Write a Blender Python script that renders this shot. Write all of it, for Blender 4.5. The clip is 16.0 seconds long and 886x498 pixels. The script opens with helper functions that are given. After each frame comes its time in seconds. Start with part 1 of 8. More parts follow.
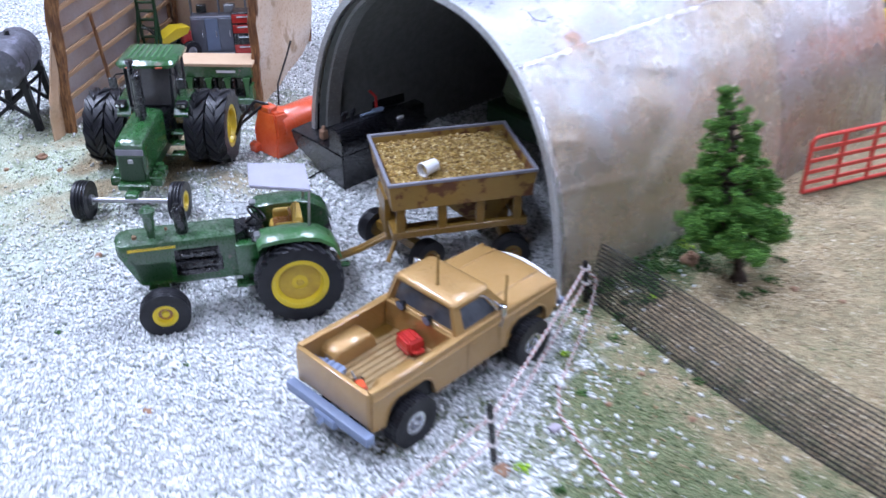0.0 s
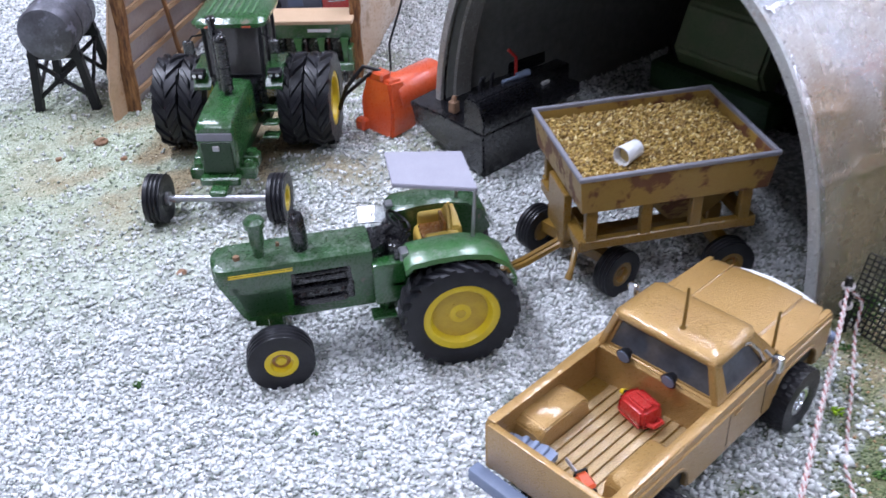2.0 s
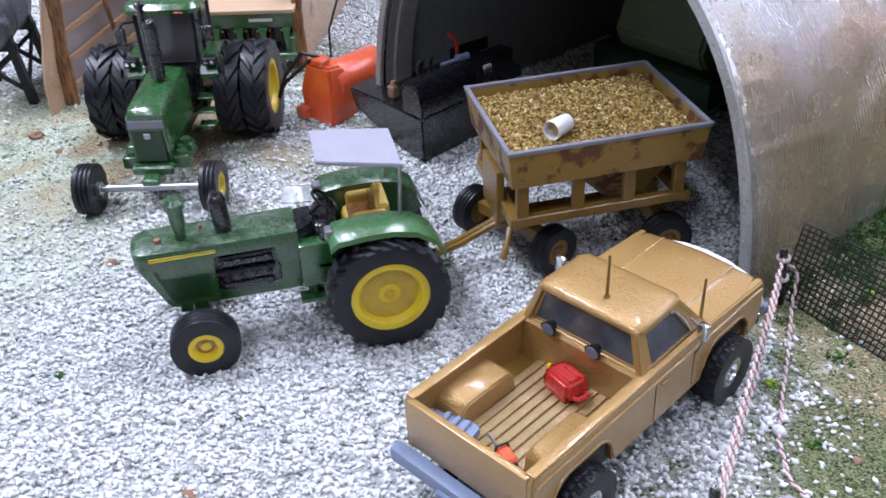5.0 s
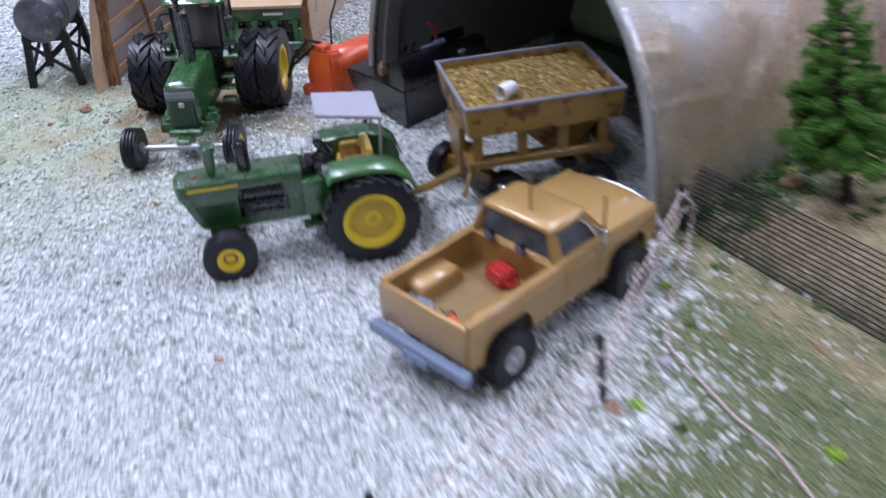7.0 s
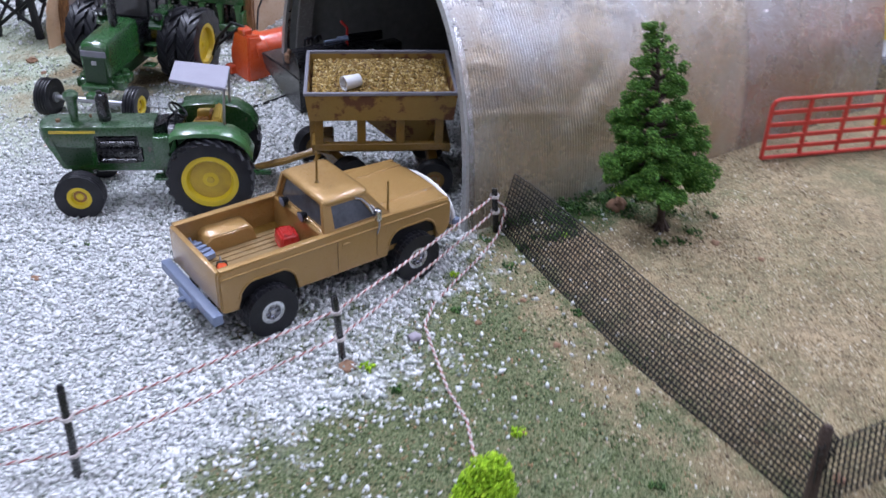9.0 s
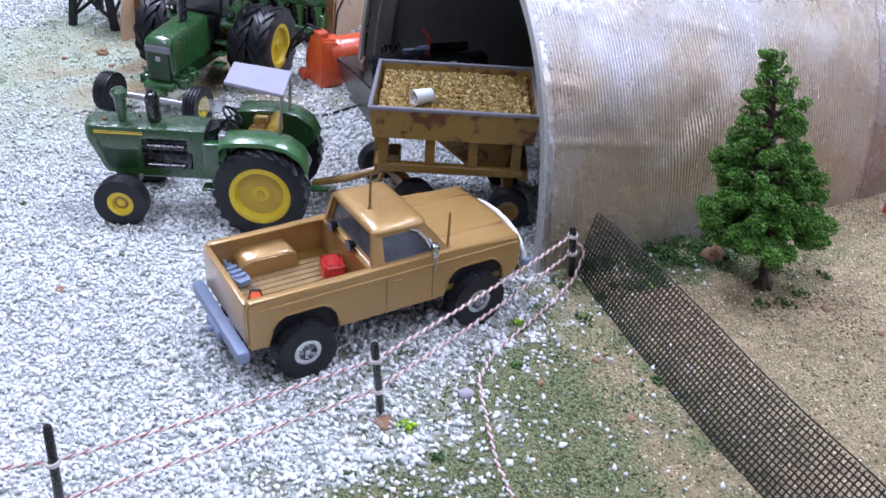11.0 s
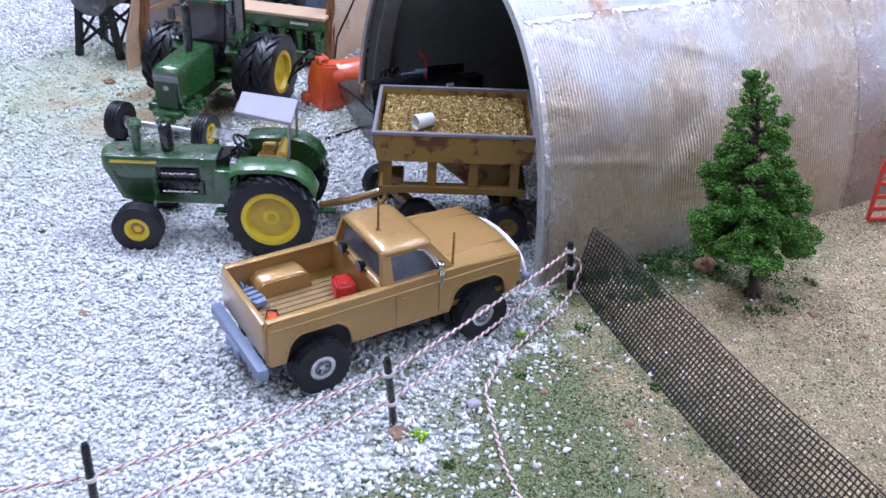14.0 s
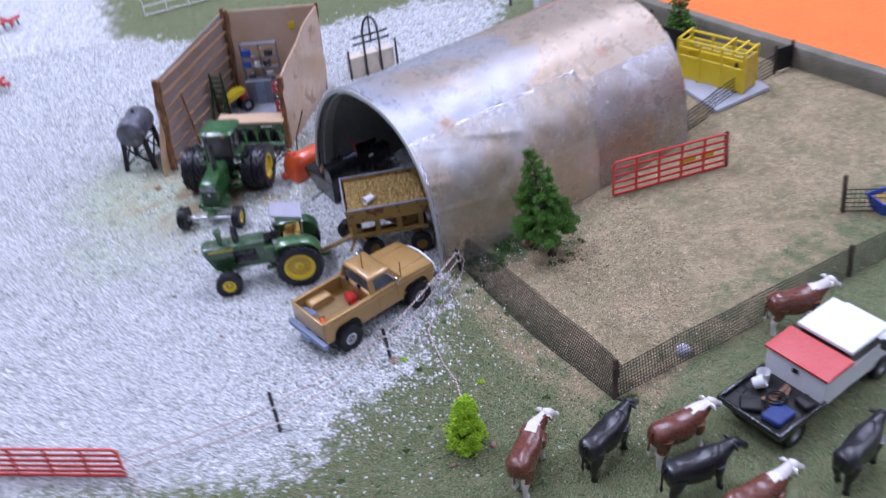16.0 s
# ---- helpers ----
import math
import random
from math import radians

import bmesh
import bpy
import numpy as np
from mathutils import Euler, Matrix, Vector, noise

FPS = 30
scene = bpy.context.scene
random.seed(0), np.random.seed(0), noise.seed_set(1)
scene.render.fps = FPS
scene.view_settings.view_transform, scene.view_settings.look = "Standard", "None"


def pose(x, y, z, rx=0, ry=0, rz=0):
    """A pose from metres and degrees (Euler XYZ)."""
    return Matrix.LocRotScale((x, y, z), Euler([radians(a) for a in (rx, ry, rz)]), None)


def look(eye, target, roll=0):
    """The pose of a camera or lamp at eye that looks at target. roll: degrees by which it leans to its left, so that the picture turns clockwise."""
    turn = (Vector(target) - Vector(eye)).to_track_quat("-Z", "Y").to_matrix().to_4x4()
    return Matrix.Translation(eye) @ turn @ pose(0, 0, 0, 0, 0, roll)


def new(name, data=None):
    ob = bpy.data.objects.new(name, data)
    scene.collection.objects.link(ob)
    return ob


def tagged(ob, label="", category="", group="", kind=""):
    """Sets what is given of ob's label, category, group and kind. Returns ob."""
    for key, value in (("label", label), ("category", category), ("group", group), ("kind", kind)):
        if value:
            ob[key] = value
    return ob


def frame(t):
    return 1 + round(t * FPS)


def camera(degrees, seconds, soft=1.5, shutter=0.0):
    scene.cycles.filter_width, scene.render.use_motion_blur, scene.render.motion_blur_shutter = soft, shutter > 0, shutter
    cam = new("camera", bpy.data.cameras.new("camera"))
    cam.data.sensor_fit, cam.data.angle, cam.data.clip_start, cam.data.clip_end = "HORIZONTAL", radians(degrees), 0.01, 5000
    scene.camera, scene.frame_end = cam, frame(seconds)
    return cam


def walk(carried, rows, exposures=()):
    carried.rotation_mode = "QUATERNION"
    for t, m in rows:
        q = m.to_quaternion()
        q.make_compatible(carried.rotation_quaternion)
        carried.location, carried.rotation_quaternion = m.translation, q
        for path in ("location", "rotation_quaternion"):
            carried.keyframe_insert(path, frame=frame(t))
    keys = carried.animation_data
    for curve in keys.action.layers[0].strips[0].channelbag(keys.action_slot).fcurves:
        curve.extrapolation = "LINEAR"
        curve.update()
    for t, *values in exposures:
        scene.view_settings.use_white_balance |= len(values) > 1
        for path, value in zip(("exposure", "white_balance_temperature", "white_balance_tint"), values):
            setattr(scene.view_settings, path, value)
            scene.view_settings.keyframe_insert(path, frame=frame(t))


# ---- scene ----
# All lengths below are in metres of the full-size farm; K turns them into the table-top model's true metres.
K = 1 / 64
cam = camera(50.0, 16.0, soft=1.5, shutter=1.0)
PATH = [
    (0, (-2.612, -12.86, 12.615), (-2.216, -11.216, 11.547), 0.0),
    (0.5, (-2.975, -10.714, 11.678), (-2.589, -9.071, 10.607), -1.0),
    (1, (-3.369, -9.214, 11.181), (-3.025, -7.576, 10.088), -1.9),
    (1.5, (-3.743, -8.074, 10.68), (-3.412, -6.438, 9.578), -1.9),
    (2, (-4.054, -7.154, 10.421), (-3.751, -5.535, 9.287), -2.6),
    (2.5, (-3.898, -7.051, 10.322), (-3.615, -5.434, 9.18), -3.3),
    (3, (-3.552, -7.42, 10.285), (-3.232, -5.802, 9.153), -3.0),
    (3.5, (-3.062, -7.616, 10.318), (-2.714, -6.004, 9.186), -3.0),
    (4, (-2.762, -7.579, 10.05), (-2.403, -5.968, 8.921), -2.7),
    (4.5, (-2.958, -7.392, 9.868), (-2.596, -5.779, 8.743), -2.7),
    (4.7, (-3.12, -7.323, 9.766), (-2.766, -5.706, 8.643), -2.8),
    (6.8, (-3.511, -10.345, 10.875), (-3.184, -8.721, 9.756), -3.4),
    (7, (-3.463, -11.728, 10.965), (-3.139, -10.095, 9.857), -3.5),
    (7.5, (-2.701, -14.916, 11.771), (-2.388, -13.271, 10.676), -4.3),
    (8, (-1.757, -15.707, 11.44), (-1.448, -14.045, 10.371), -1.3),
    (8.2, (-0.662, -15.699, 11.505), (-0.368, -14.037, 10.434), -0.2),
    (10.3, (2.146, -12.363, 10.202), (2.176, -10.667, 9.143), 3.3),
    (10.5, (2.125, -12.379, 10.255), (2.143, -10.685, 9.192), 3.2),
    (11, (2.056, -12.36, 10.319), (2.063, -10.659, 9.268), 3.4),
    (11.5, (1.894, -12.339, 10.495), (1.9, -10.634, 9.449), 3.6),
    (12, (1.751, -12.399, 10.611), (1.757, -10.688, 9.576), 3.5),
    (12.5, (1.451, -12.35, 10.728), (1.459, -10.636, 9.697), 3.3),
    (13, (1.498, -12.294, 10.695), (1.501, -10.578, 9.667), 3.1),
    (13.5, (1.68, -12.573, 10.774), (1.7, -10.86, 9.742), 3.0),
    (14, (1.86, -13.054, 10.897), (1.877, -11.341, 9.865), 2.2),
    (14.5, (1.839, -14.104, 11.729), (1.845, -12.39, 10.699), 1.3),
    (15, (1.504, -17.12, 14.093), (1.543, -15.425, 13.032), 0.0),
    (15.5, (1.502, -23.079, 19.236), (1.627, -21.446, 18.088), -3.0),
    (16, (0.789, -26.834, 23.361), (0.964, -25.223, 22.189), -6.3),
]
walk(cam, [(t, look([c * K for c in eye], [c * K for c in target], roll)) for t, eye, target, roll in PATH],
     [(0.0, 0.18, 6150, 10), (1.0, 0.08, 6300, 9), (2.0, 0.0, 6700, 9), (4.7, 0.05, 6700, 10), (7.0, -0.24, 6550, 11), (8.2, -0.33, 6600, 11),
      (10.3, 0.01, 6450, 12), (14.5, 0.04, 6150, 14), (15.0, -0.09, 6150, 15), (16.0, -0.33, 6250, 18)])

# ---- world and lights ----
world = bpy.data.worlds.new("hall")
scene.world = world
world.use_nodes = True
world.node_tree.nodes["Background"].inputs[0].default_value = (0.70, 0.79, 1.0, 1)
world.node_tree.nodes["Background"].inputs[1].default_value = 0.25


def unseen_ceiling_lamp(x, y, z, sx, sy, power, colour=(0.70, 0.765, 1.0)):
    data = bpy.data.lights.new("unseen_ceiling_lamp", "AREA")
    data.shape, data.size, data.size_y, data.energy, data.color = "RECTANGLE", sx, sy, power, colour
    lamp = new("unseen_ceiling_lamp", data)
    lamp.location = (x, y, z)
    return lamp


# Tube fixtures, all out of view; the 2.8 pair added for shed highlights.
for lx, ly, power in ((-0.9, 0.9, 88), (0.9, 0.9, 50), (-0.9, -1.1, 30), (0.9, -1.1, 18), (2.8, 1.0, 34), (2.8, -1.0, 12)):
    unseen_ceiling_lamp(lx, ly, 2.2, 0.30, 1.3, power)
# Two more unseen lamps, the hall drawn out east for them, brighten the shed.
for lx, power in ((4.9, 145), (7.4, 215)):
    unseen_ceiling_lamp(lx, 0.2, 2.2, 0.5, 2.6, power)


# ---- materials ----
def nodes_of(name):
    m = bpy.data.materials.new(name)
    m.use_nodes = True
    nt = m.node_tree
    return m, nt, nt.nodes["Principled BSDF"]


def add(nt, kind, **values):
    n = nt.nodes.new(kind)
    for key, value in values.items():
        n.inputs[key.replace("_", " ")].default_value = value
    return n


def noise_tex(nt, scale, detail=4.0, rough=0.55, coord="Object"):
    tc = nt.nodes.new("ShaderNodeTexCoord")
    n = add(nt, "ShaderNodeTexNoise", Scale=scale / K, Detail=detail, Roughness=rough)
    nt.links.new(tc.outputs[coord], n.inputs["Vector"])
    return n


def ramp(nt, src, stops):
    r = nt.nodes.new("ShaderNodeValToRGB")
    el = r.color_ramp.elements
    while len(el) < len(stops):
        el.new(0.5)
    for e, (p, c) in zip(el, stops):
        e.position = p
        e.color = (c, c, c, 1) if isinstance(c, (int, float)) else (*c, 1)
    nt.links.new(src, r.inputs["Fac"])
    return r.outputs["Color"]


def mix(nt, fac, a, b, mode="MIX"):
    m = nt.nodes.new("ShaderNodeMix")
    m.data_type, m.blend_type = "RGBA", mode
    for slot, v in ((0, fac), (6, a), (7, b)):
        if hasattr(v, "is_linked"):
            nt.links.new(v, m.inputs[slot])
        elif slot == 0:
            m.inputs[0].default_value = v
        else:
            m.inputs[slot].default_value = (*v, 1)
    return m.outputs[2]


def bump(nt, bsdf, src, strength=0.3, distance=0.02):
    b = add(nt, "ShaderNodeBump", Strength=strength, Distance=distance * K)
    nt.links.new(src, b.inputs["Height"])
    nt.links.new(b.outputs["Normal"], bsdf.inputs["Normal"])


def surface(name, col, rough=0.4, metal=0.0, alt=None, scale=3.0, amount=0.5, fine=30.0, wear=None, wear_at=0.62,
            wear_scale=4.0, bumps=0.15, depth=0.015, coat=0.0, spread=0.0, spec=0.5, film_depth=0.6, dust=0.0):
    """Paint, wood, rubber and the like: a base colour broken by a broad and a fine noise, worn or stained where wear is given."""
    m, nt, b = nodes_of(name)
    alt = alt or tuple(c * 0.72 for c in col)
    broad, grain = noise_tex(nt, scale), noise_tex(nt, fine, 3.0)
    c = mix(nt, ramp(nt, broad.outputs["Fac"], [(0.35, 0.0), (0.7, amount)]), col, alt)
    c = mix(nt, ramp(nt, grain.outputs["Fac"], [(0.4, 0.0), (0.75, 0.35)]), c, tuple(x * 0.7 for x in col))
    rough_in = ramp(nt, grain.outputs["Fac"], [(0.3, max(rough - 0.08, 0.03)), (0.7, min(rough + 0.12, 1.0))])
    if wear:
        w = noise_tex(nt, wear_scale, 8.0, 0.65)
        wf = ramp(nt, w.outputs["Fac"], [(wear_at, 0.0), (wear_at + 0.05, 1.0)])
        c = mix(nt, wf, c, wear)
        rough_in = mix(nt, wf, rough_in, (0.75, 0.75, 0.75))
    if dust:
        g = nt.nodes.new("ShaderNodeNewGeometry")
        up = nt.nodes.new("ShaderNodeSeparateXYZ")
        nt.links.new(g.outputs["Normal"], up.inputs[0])
        specks = noise_tex(nt, 5.0, 8.0, 0.85)
        lying = mix(nt, 1.0, ramp(nt, up.outputs[2], [(0.55, 0.0), (0.92, dust)]), ramp(nt, specks.outputs["Fac"], [(0.50, 0.0), (0.64, 1.0)]), "MULTIPLY")
        c = mix(nt, lying, c, (0.34, 0.345, 0.33))
        rough_in = mix(nt, lying, rough_in, (0.8, 0.8, 0.8))
    if spread:
        g = nt.nodes.new("ShaderNodeNewGeometry")
        c = mix(nt, spread, c, ramp(nt, g.outputs["Random Per Island"], [(0.0, tuple(x * 0.5 for x in col)), (0.5, col), (1.0, tuple(min(1, x * 1.5) for x in col))]))
    nt.links.new(c, b.inputs["Base Color"])
    nt.links.new(rough_in, b.inputs["Roughness"])
    b.inputs["Metallic"].default_value = metal
    b.inputs["Specular IOR Level"].default_value = spec
    if coat:
        b.inputs["Coat Weight"].default_value = coat
        b.inputs["Coat Roughness"].default_value = 0.06
        drips = noise_tex(nt, 8.0, 3.0, 0.6)
        film = add(nt, "ShaderNodeBump", Strength=film_depth, Distance=0.03 * K)
        nt.links.new(drips.outputs["Fac"], film.inputs["Height"])
        nt.links.new(film.outputs["Normal"], b.inputs["Coat Normal"])
    if bumps:
        bump(nt, b, grain.outputs["Fac"], bumps, depth)
    return m


def grains(name, stops, rough=0.85, fine=40.0):
    """Loose crumbs: one colour for each crumb, from the stops."""
    m, nt, b = nodes_of(name)
    g = nt.nodes.new("ShaderNodeNewGeometry")
    c = ramp(nt, g.outputs["Random Per Island"], stops)
    n = noise_tex(nt, fine, 2.0)
    c = mix(nt, ramp(nt, n.outputs["Fac"], [(0.4, 0.0), (0.7, 0.3)]), c, (0.25, 0.24, 0.22), "MULTIPLY")
    nt.links.new(c, b.inputs["Base Color"])
    b.inputs["Roughness"].default_value = rough
    return m


GOLD = surface("gold_paint", (0.42, 0.25, 0.082), 0.32, 0.28, alt=(0.36, 0.20, 0.060), scale=1.2, fine=32, coat=0.8, bumps=0.5, depth=0.028, wear=(0.50, 0.37, 0.18), wear_at=0.68, wear_scale=5, film_depth=0.32)
GOLD_BED = surface("gold_paint_bed", (0.45, 0.32, 0.16), 0.28, 0.35, alt=(0.26, 0.14, 0.04), fine=50, coat=0.8, bumps=0.06, wear=(0.42, 0.34, 0.2), wear_at=0.66)
GREEN = surface("green_paint", (0.018, 0.105, 0.022), 0.24, 0.0, alt=(0.03, 0.075, 0.025), amount=0.8, scale=1.6, fine=30, coat=1.0, bumps=0.22, wear=(0.13, 0.115, 0.07), wear_at=0.645, wear_scale=2.6, dust=0.16)
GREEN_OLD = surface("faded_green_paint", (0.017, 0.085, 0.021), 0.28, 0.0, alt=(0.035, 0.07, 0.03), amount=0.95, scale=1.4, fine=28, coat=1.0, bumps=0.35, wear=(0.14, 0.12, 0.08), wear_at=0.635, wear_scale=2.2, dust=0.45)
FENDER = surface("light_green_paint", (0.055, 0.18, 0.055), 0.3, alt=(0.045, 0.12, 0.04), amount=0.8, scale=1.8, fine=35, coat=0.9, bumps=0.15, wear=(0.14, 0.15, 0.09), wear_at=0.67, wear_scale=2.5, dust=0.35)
GREEN_DUST = surface("dusty_green_paint", (0.13, 0.19, 0.085), 0.5, alt=(0.20, 0.20, 0.12), amount=0.9, scale=1.2, fine=14, bumps=0.3)
DARKGREEN = surface("dark_green_paint", (0.010, 0.042, 0.012), 0.32, fine=30)
YELLOW = surface("yellow_paint", (0.74, 0.55, 0.02), 0.35, alt=(0.62, 0.42, 0.02), scale=2, fine=40, bumps=0.08, wear=(0.25, 0.16, 0.03), wear_at=0.72)
DUSTY_YELLOW = surface("dusty_yellow_paint", (0.58, 0.39, 0.035), 0.5, alt=(0.43, 0.27, 0.04), scale=3.2, amount=0.9, fine=30)
SEAT_YELLOW = surface("seat_vinyl", (0.60, 0.41, 0.075), 0.4, alt=(0.50, 0.29, 0.07), fine=40)
RUBBER = surface("tyre_rubber", (0.009, 0.009, 0.011), 0.36, alt=(0.022, 0.022, 0.028), amount=0.8, fine=25, bumps=0.3, spec=0.35)
SEAT_BROWN = surface("seat_cushion", (0.25, 0.09, 0.02), 0.25, alt=(0.4, 0.2, 0.05), scale=4, amount=0.9, fine=25, coat=0.5)
BLACK = surface("black_paint", (0.005, 0.005, 0.007), 0.25, alt=(0.014, 0.014, 0.017), fine=25, bumps=0.3, coat=0.75)
BLACK_PLASTIC = surface("black_plastic", (0.011, 0.011, 0.013), 0.42, fine=40, spec=0.3)
CHROME = surface("chrome", (0.72, 0.73, 0.76), 0.16, 1.0, alt=(0.6, 0.6, 0.62), fine=30, bumps=0.03)
STEEL = surface("dull_steel", (0.42, 0.42, 0.44), 0.38, 0.9, fine=40)
BUMPER = surface("grey_blue_paint", (0.20, 0.25, 0.36), 0.45, alt=(0.16, 0.19, 0.27), fine=40)
GLASS = surface("smoked_window", (0.065, 0.062, 0.064), 0.10, alt=(0.10, 0.09, 0.085), amount=0.7, scale=2, fine=15, bumps=0.02)
CLEAR, _nt, _b = nodes_of("clear_plastic")
_n = noise_tex(_nt, 6, 2.0)
_nt.links.new(ramp(_nt, _n.outputs["Fac"], [(0.3, 0.05), (0.7, 0.12)]), _b.inputs["Roughness"])
_b.inputs["Transmission Weight"].default_value = 0.92
_b.inputs["Base Color"].default_value = (0.85, 0.87, 0.88, 1)
_b.inputs["IOR"].default_value = 1.45
GLASS_GREY = surface("grey_window", (0.05, 0.055, 0.068), 0.12, alt=(0.13, 0.14, 0.16), amount=0.8, scale=1.8, fine=15, bumps=0.02)
CREAM = surface("cream_block", (0.66, 0.57, 0.46), 0.8, fine=20, bumps=0.3)
RUSTY_GOLD = surface("rusty_yellow_paint", (0.31, 0.19, 0.042), 0.42, alt=(0.27, 0.14, 0.03), fine=30, wear=(0.13, 0.05, 0.02), wear_at=0.50, wear_scale=1.5, bumps=0.2, coat=0.2)
# Ochre set darker to hold the shade under the wagon box.
FRAME_GOLD = surface("darkened_ochre_paint", (0.20, 0.115, 0.022), 0.3, alt=(0.30, 0.155, 0.028), fine=30, wear=(0.16, 0.08, 0.03), wear_at=0.66, wear_scale=3, coat=0.2)
RIM_GREY = surface("grey_rim_paint", (0.23, 0.23, 0.27), 0.45, alt=(0.17, 0.16, 0.16), fine=40, wear=(0.14, 0.08, 0.04), wear_at=0.68)
CANOPY = surface("canopy_grey", (0.35, 0.34, 0.395), 0.6, alt=(0.29, 0.285, 0.335), fine=60, bumps=0.05)
ORANGE = surface("orange_paint", (0.72, 0.105, 0.03), 0.3, alt=(0.58, 0.07, 0.025), scale=2, amount=0.8, fine=22, coat=1.0, bumps=0.25)
RED = surface("red_paint", (0.55, 0.035, 0.03), 0.28, alt=(0.42, 0.025, 0.02), fine=30, coat=0.4)
GATE_RED = surface("red_gate_paint", (0.62, 0.055, 0.04), 0.4, alt=(0.5, 0.04, 0.03), fine=30)
WHITE = surface("white_paint", (0.78, 0.78, 0.78), 0.35, alt=(0.68, 0.69, 0.72), fine=30)
NAVY = surface("navy_cloth", (0.018, 0.035, 0.15), 0.6, alt=(0.04, 0.07, 0.24), scale=3, amount=0.9, fine=25, bumps=0.4)
BLUE = surface("blue_plastic", (0.03, 0.08, 0.42), 0.35, fine=30)
WOOD_POST, _nt, _b = nodes_of("stained_post_wood")
_tc, _map = _nt.nodes.new("ShaderNodeTexCoord"), _nt.nodes.new("ShaderNodeMapping")
_map.inputs["Scale"].default_value = (1.0, 1.0, 0.09)
_nt.links.new(_tc.outputs["Object"], _map.inputs["Vector"])
_grain = add(_nt, "ShaderNodeTexNoise", Scale=16 / K, Detail=6.0, Roughness=0.65)
_nt.links.new(_map.outputs["Vector"], _grain.inputs["Vector"])
_blot = noise_tex(_nt, 1.3, 4.0)
_c = ramp(_nt, _grain.outputs["Fac"], [(0.36, (0.07, 0.026, 0.010)), (0.52, (0.25, 0.11, 0.04)), (0.68, (0.42, 0.22, 0.085))])
_nt.links.new(mix(_nt, ramp(_nt, _blot.outputs["Fac"], [(0.45, 0.0), (0.7, 0.6)]), _c, (0.10, 0.04, 0.018)), _b.inputs["Base Color"])
_b.inputs["Roughness"].default_value = 0.42
bump(_nt, _b, _grain.outputs["Fac"], 0.7, 0.05)
WOOD_PALE = surface("pale_wood", (0.55, 0.38, 0.24), 0.6, alt=(0.47, 0.31, 0.19), scale=3, fine=25, bumps=0.2)
WOOD_LIP = surface("girt_wood", (0.36, 0.22, 0.12), 0.6, alt=(0.27, 0.15, 0.08), fine=25, bumps=0.3)
WALL_SKIN = surface("tan_wall_sheet", (0.44, 0.285, 0.175), 0.30, alt=(0.54, 0.40, 0.29), scale=0.5, amount=0.9, fine=12, bumps=0.1, coat=0.4, wear=(0.30, 0.19, 0.11), wear_at=0.60, wear_scale=0.6)
WALL_TIN = surface("grey_wall_tin", (0.36, 0.32, 0.32), 0.35, 0.3, alt=(0.32, 0.22, 0.15), scale=0.6, amount=0.9, fine=12, coat=0.2)
FLOOR_GREY = surface("concrete_grey", (0.25, 0.25, 0.28), 0.7, fine=15)
SHELF_GREY = surface("shelf_grey", (0.22, 0.23, 0.27), 0.4, 0.5, fine=30)
TANK = surface("tank_steel", (0.09, 0.09, 0.10), 0.45, 0.4, alt=(0.19, 0.19, 0.225), scale=2.2, amount=1.0, fine=16, bumps=0.4, wear=(0.27, 0.27, 0.33), wear_at=0.57, wear_scale=1.8)
KERB = surface("weathered_board", (0.21, 0.19, 0.15), 0.9, alt=(0.13, 0.125, 0.085), scale=0.9, amount=0.9, fine=9, bumps=0.8, depth=0.06)
CLOTH = surface("orange_cloth", (0.85, 0.19, 0.035), 0.8, alt=(0.72, 0.14, 0.03), scale=0.25, fine=6, bumps=0.1)
TWINE_WHITE = surface("twine_white", (0.66, 0.6, 0.58), 0.85, fine=60, bumps=0.3)
TWINE_RED = surface("twine_red", (0.42, 0.12, 0.11), 0.85, fine=60, bumps=0.3)
MESH_BLACK = surface("black_mesh", (0.012, 0.011, 0.010), 0.55, fine=40)
ROCK = surface("brown_stone", (0.30, 0.17, 0.10), 0.9, alt=(0.2, 0.12, 0.08), scale=6, amount=0.9, fine=25, bumps=0.6)
ROCK_PALE = surface("pale_stone", (0.66, 0.63, 0.72), 0.85, alt=(0.5, 0.47, 0.55), scale=6, fine=25, bumps=0.5)
ROCK_GREY = surface("mauve_stone", (0.36, 0.32, 0.37), 0.85, alt=(0.27, 0.24, 0.27), scale=6, fine=25, bumps=0.5)
BARK = surface("bark", (0.075, 0.05, 0.036), 0.9, alt=(0.045, 0.03, 0.024), scale=5, amount=0.9, fine=18, bumps=0.7, depth=0.05)
LEAF = grains("pine_foliage", [(0.0, (0.035, 0.115, 0.012)), (0.5, (0.068, 0.19, 0.02)), (0.85, (0.11, 0.265, 0.03)), (1.0, (0.21, 0.39, 0.06))])
LEAF_LIME = grains("lime_foliage", [(0.0, (0.22, 0.42, 0.01)), (0.5, (0.36, 0.60, 0.015)), (1.0, (0.50, 0.74, 0.04))])
LEAF_MOSS = grains("moss_foliage", [(0.0, (0.018, 0.05, 0.012)), (0.6, (0.045, 0.12, 0.022)), (1.0, (0.12, 0.24, 0.05))])
CORN = grains("grain_kernels", [(0.0, (0.12, 0.06, 0.012)), (0.3, (0.27, 0.155, 0.03)), (0.65, (0.42, 0.27, 0.06)), (0.88, (0.58, 0.41, 0.13)), (1.0, (0.78, 0.65, 0.36))], 0.55)
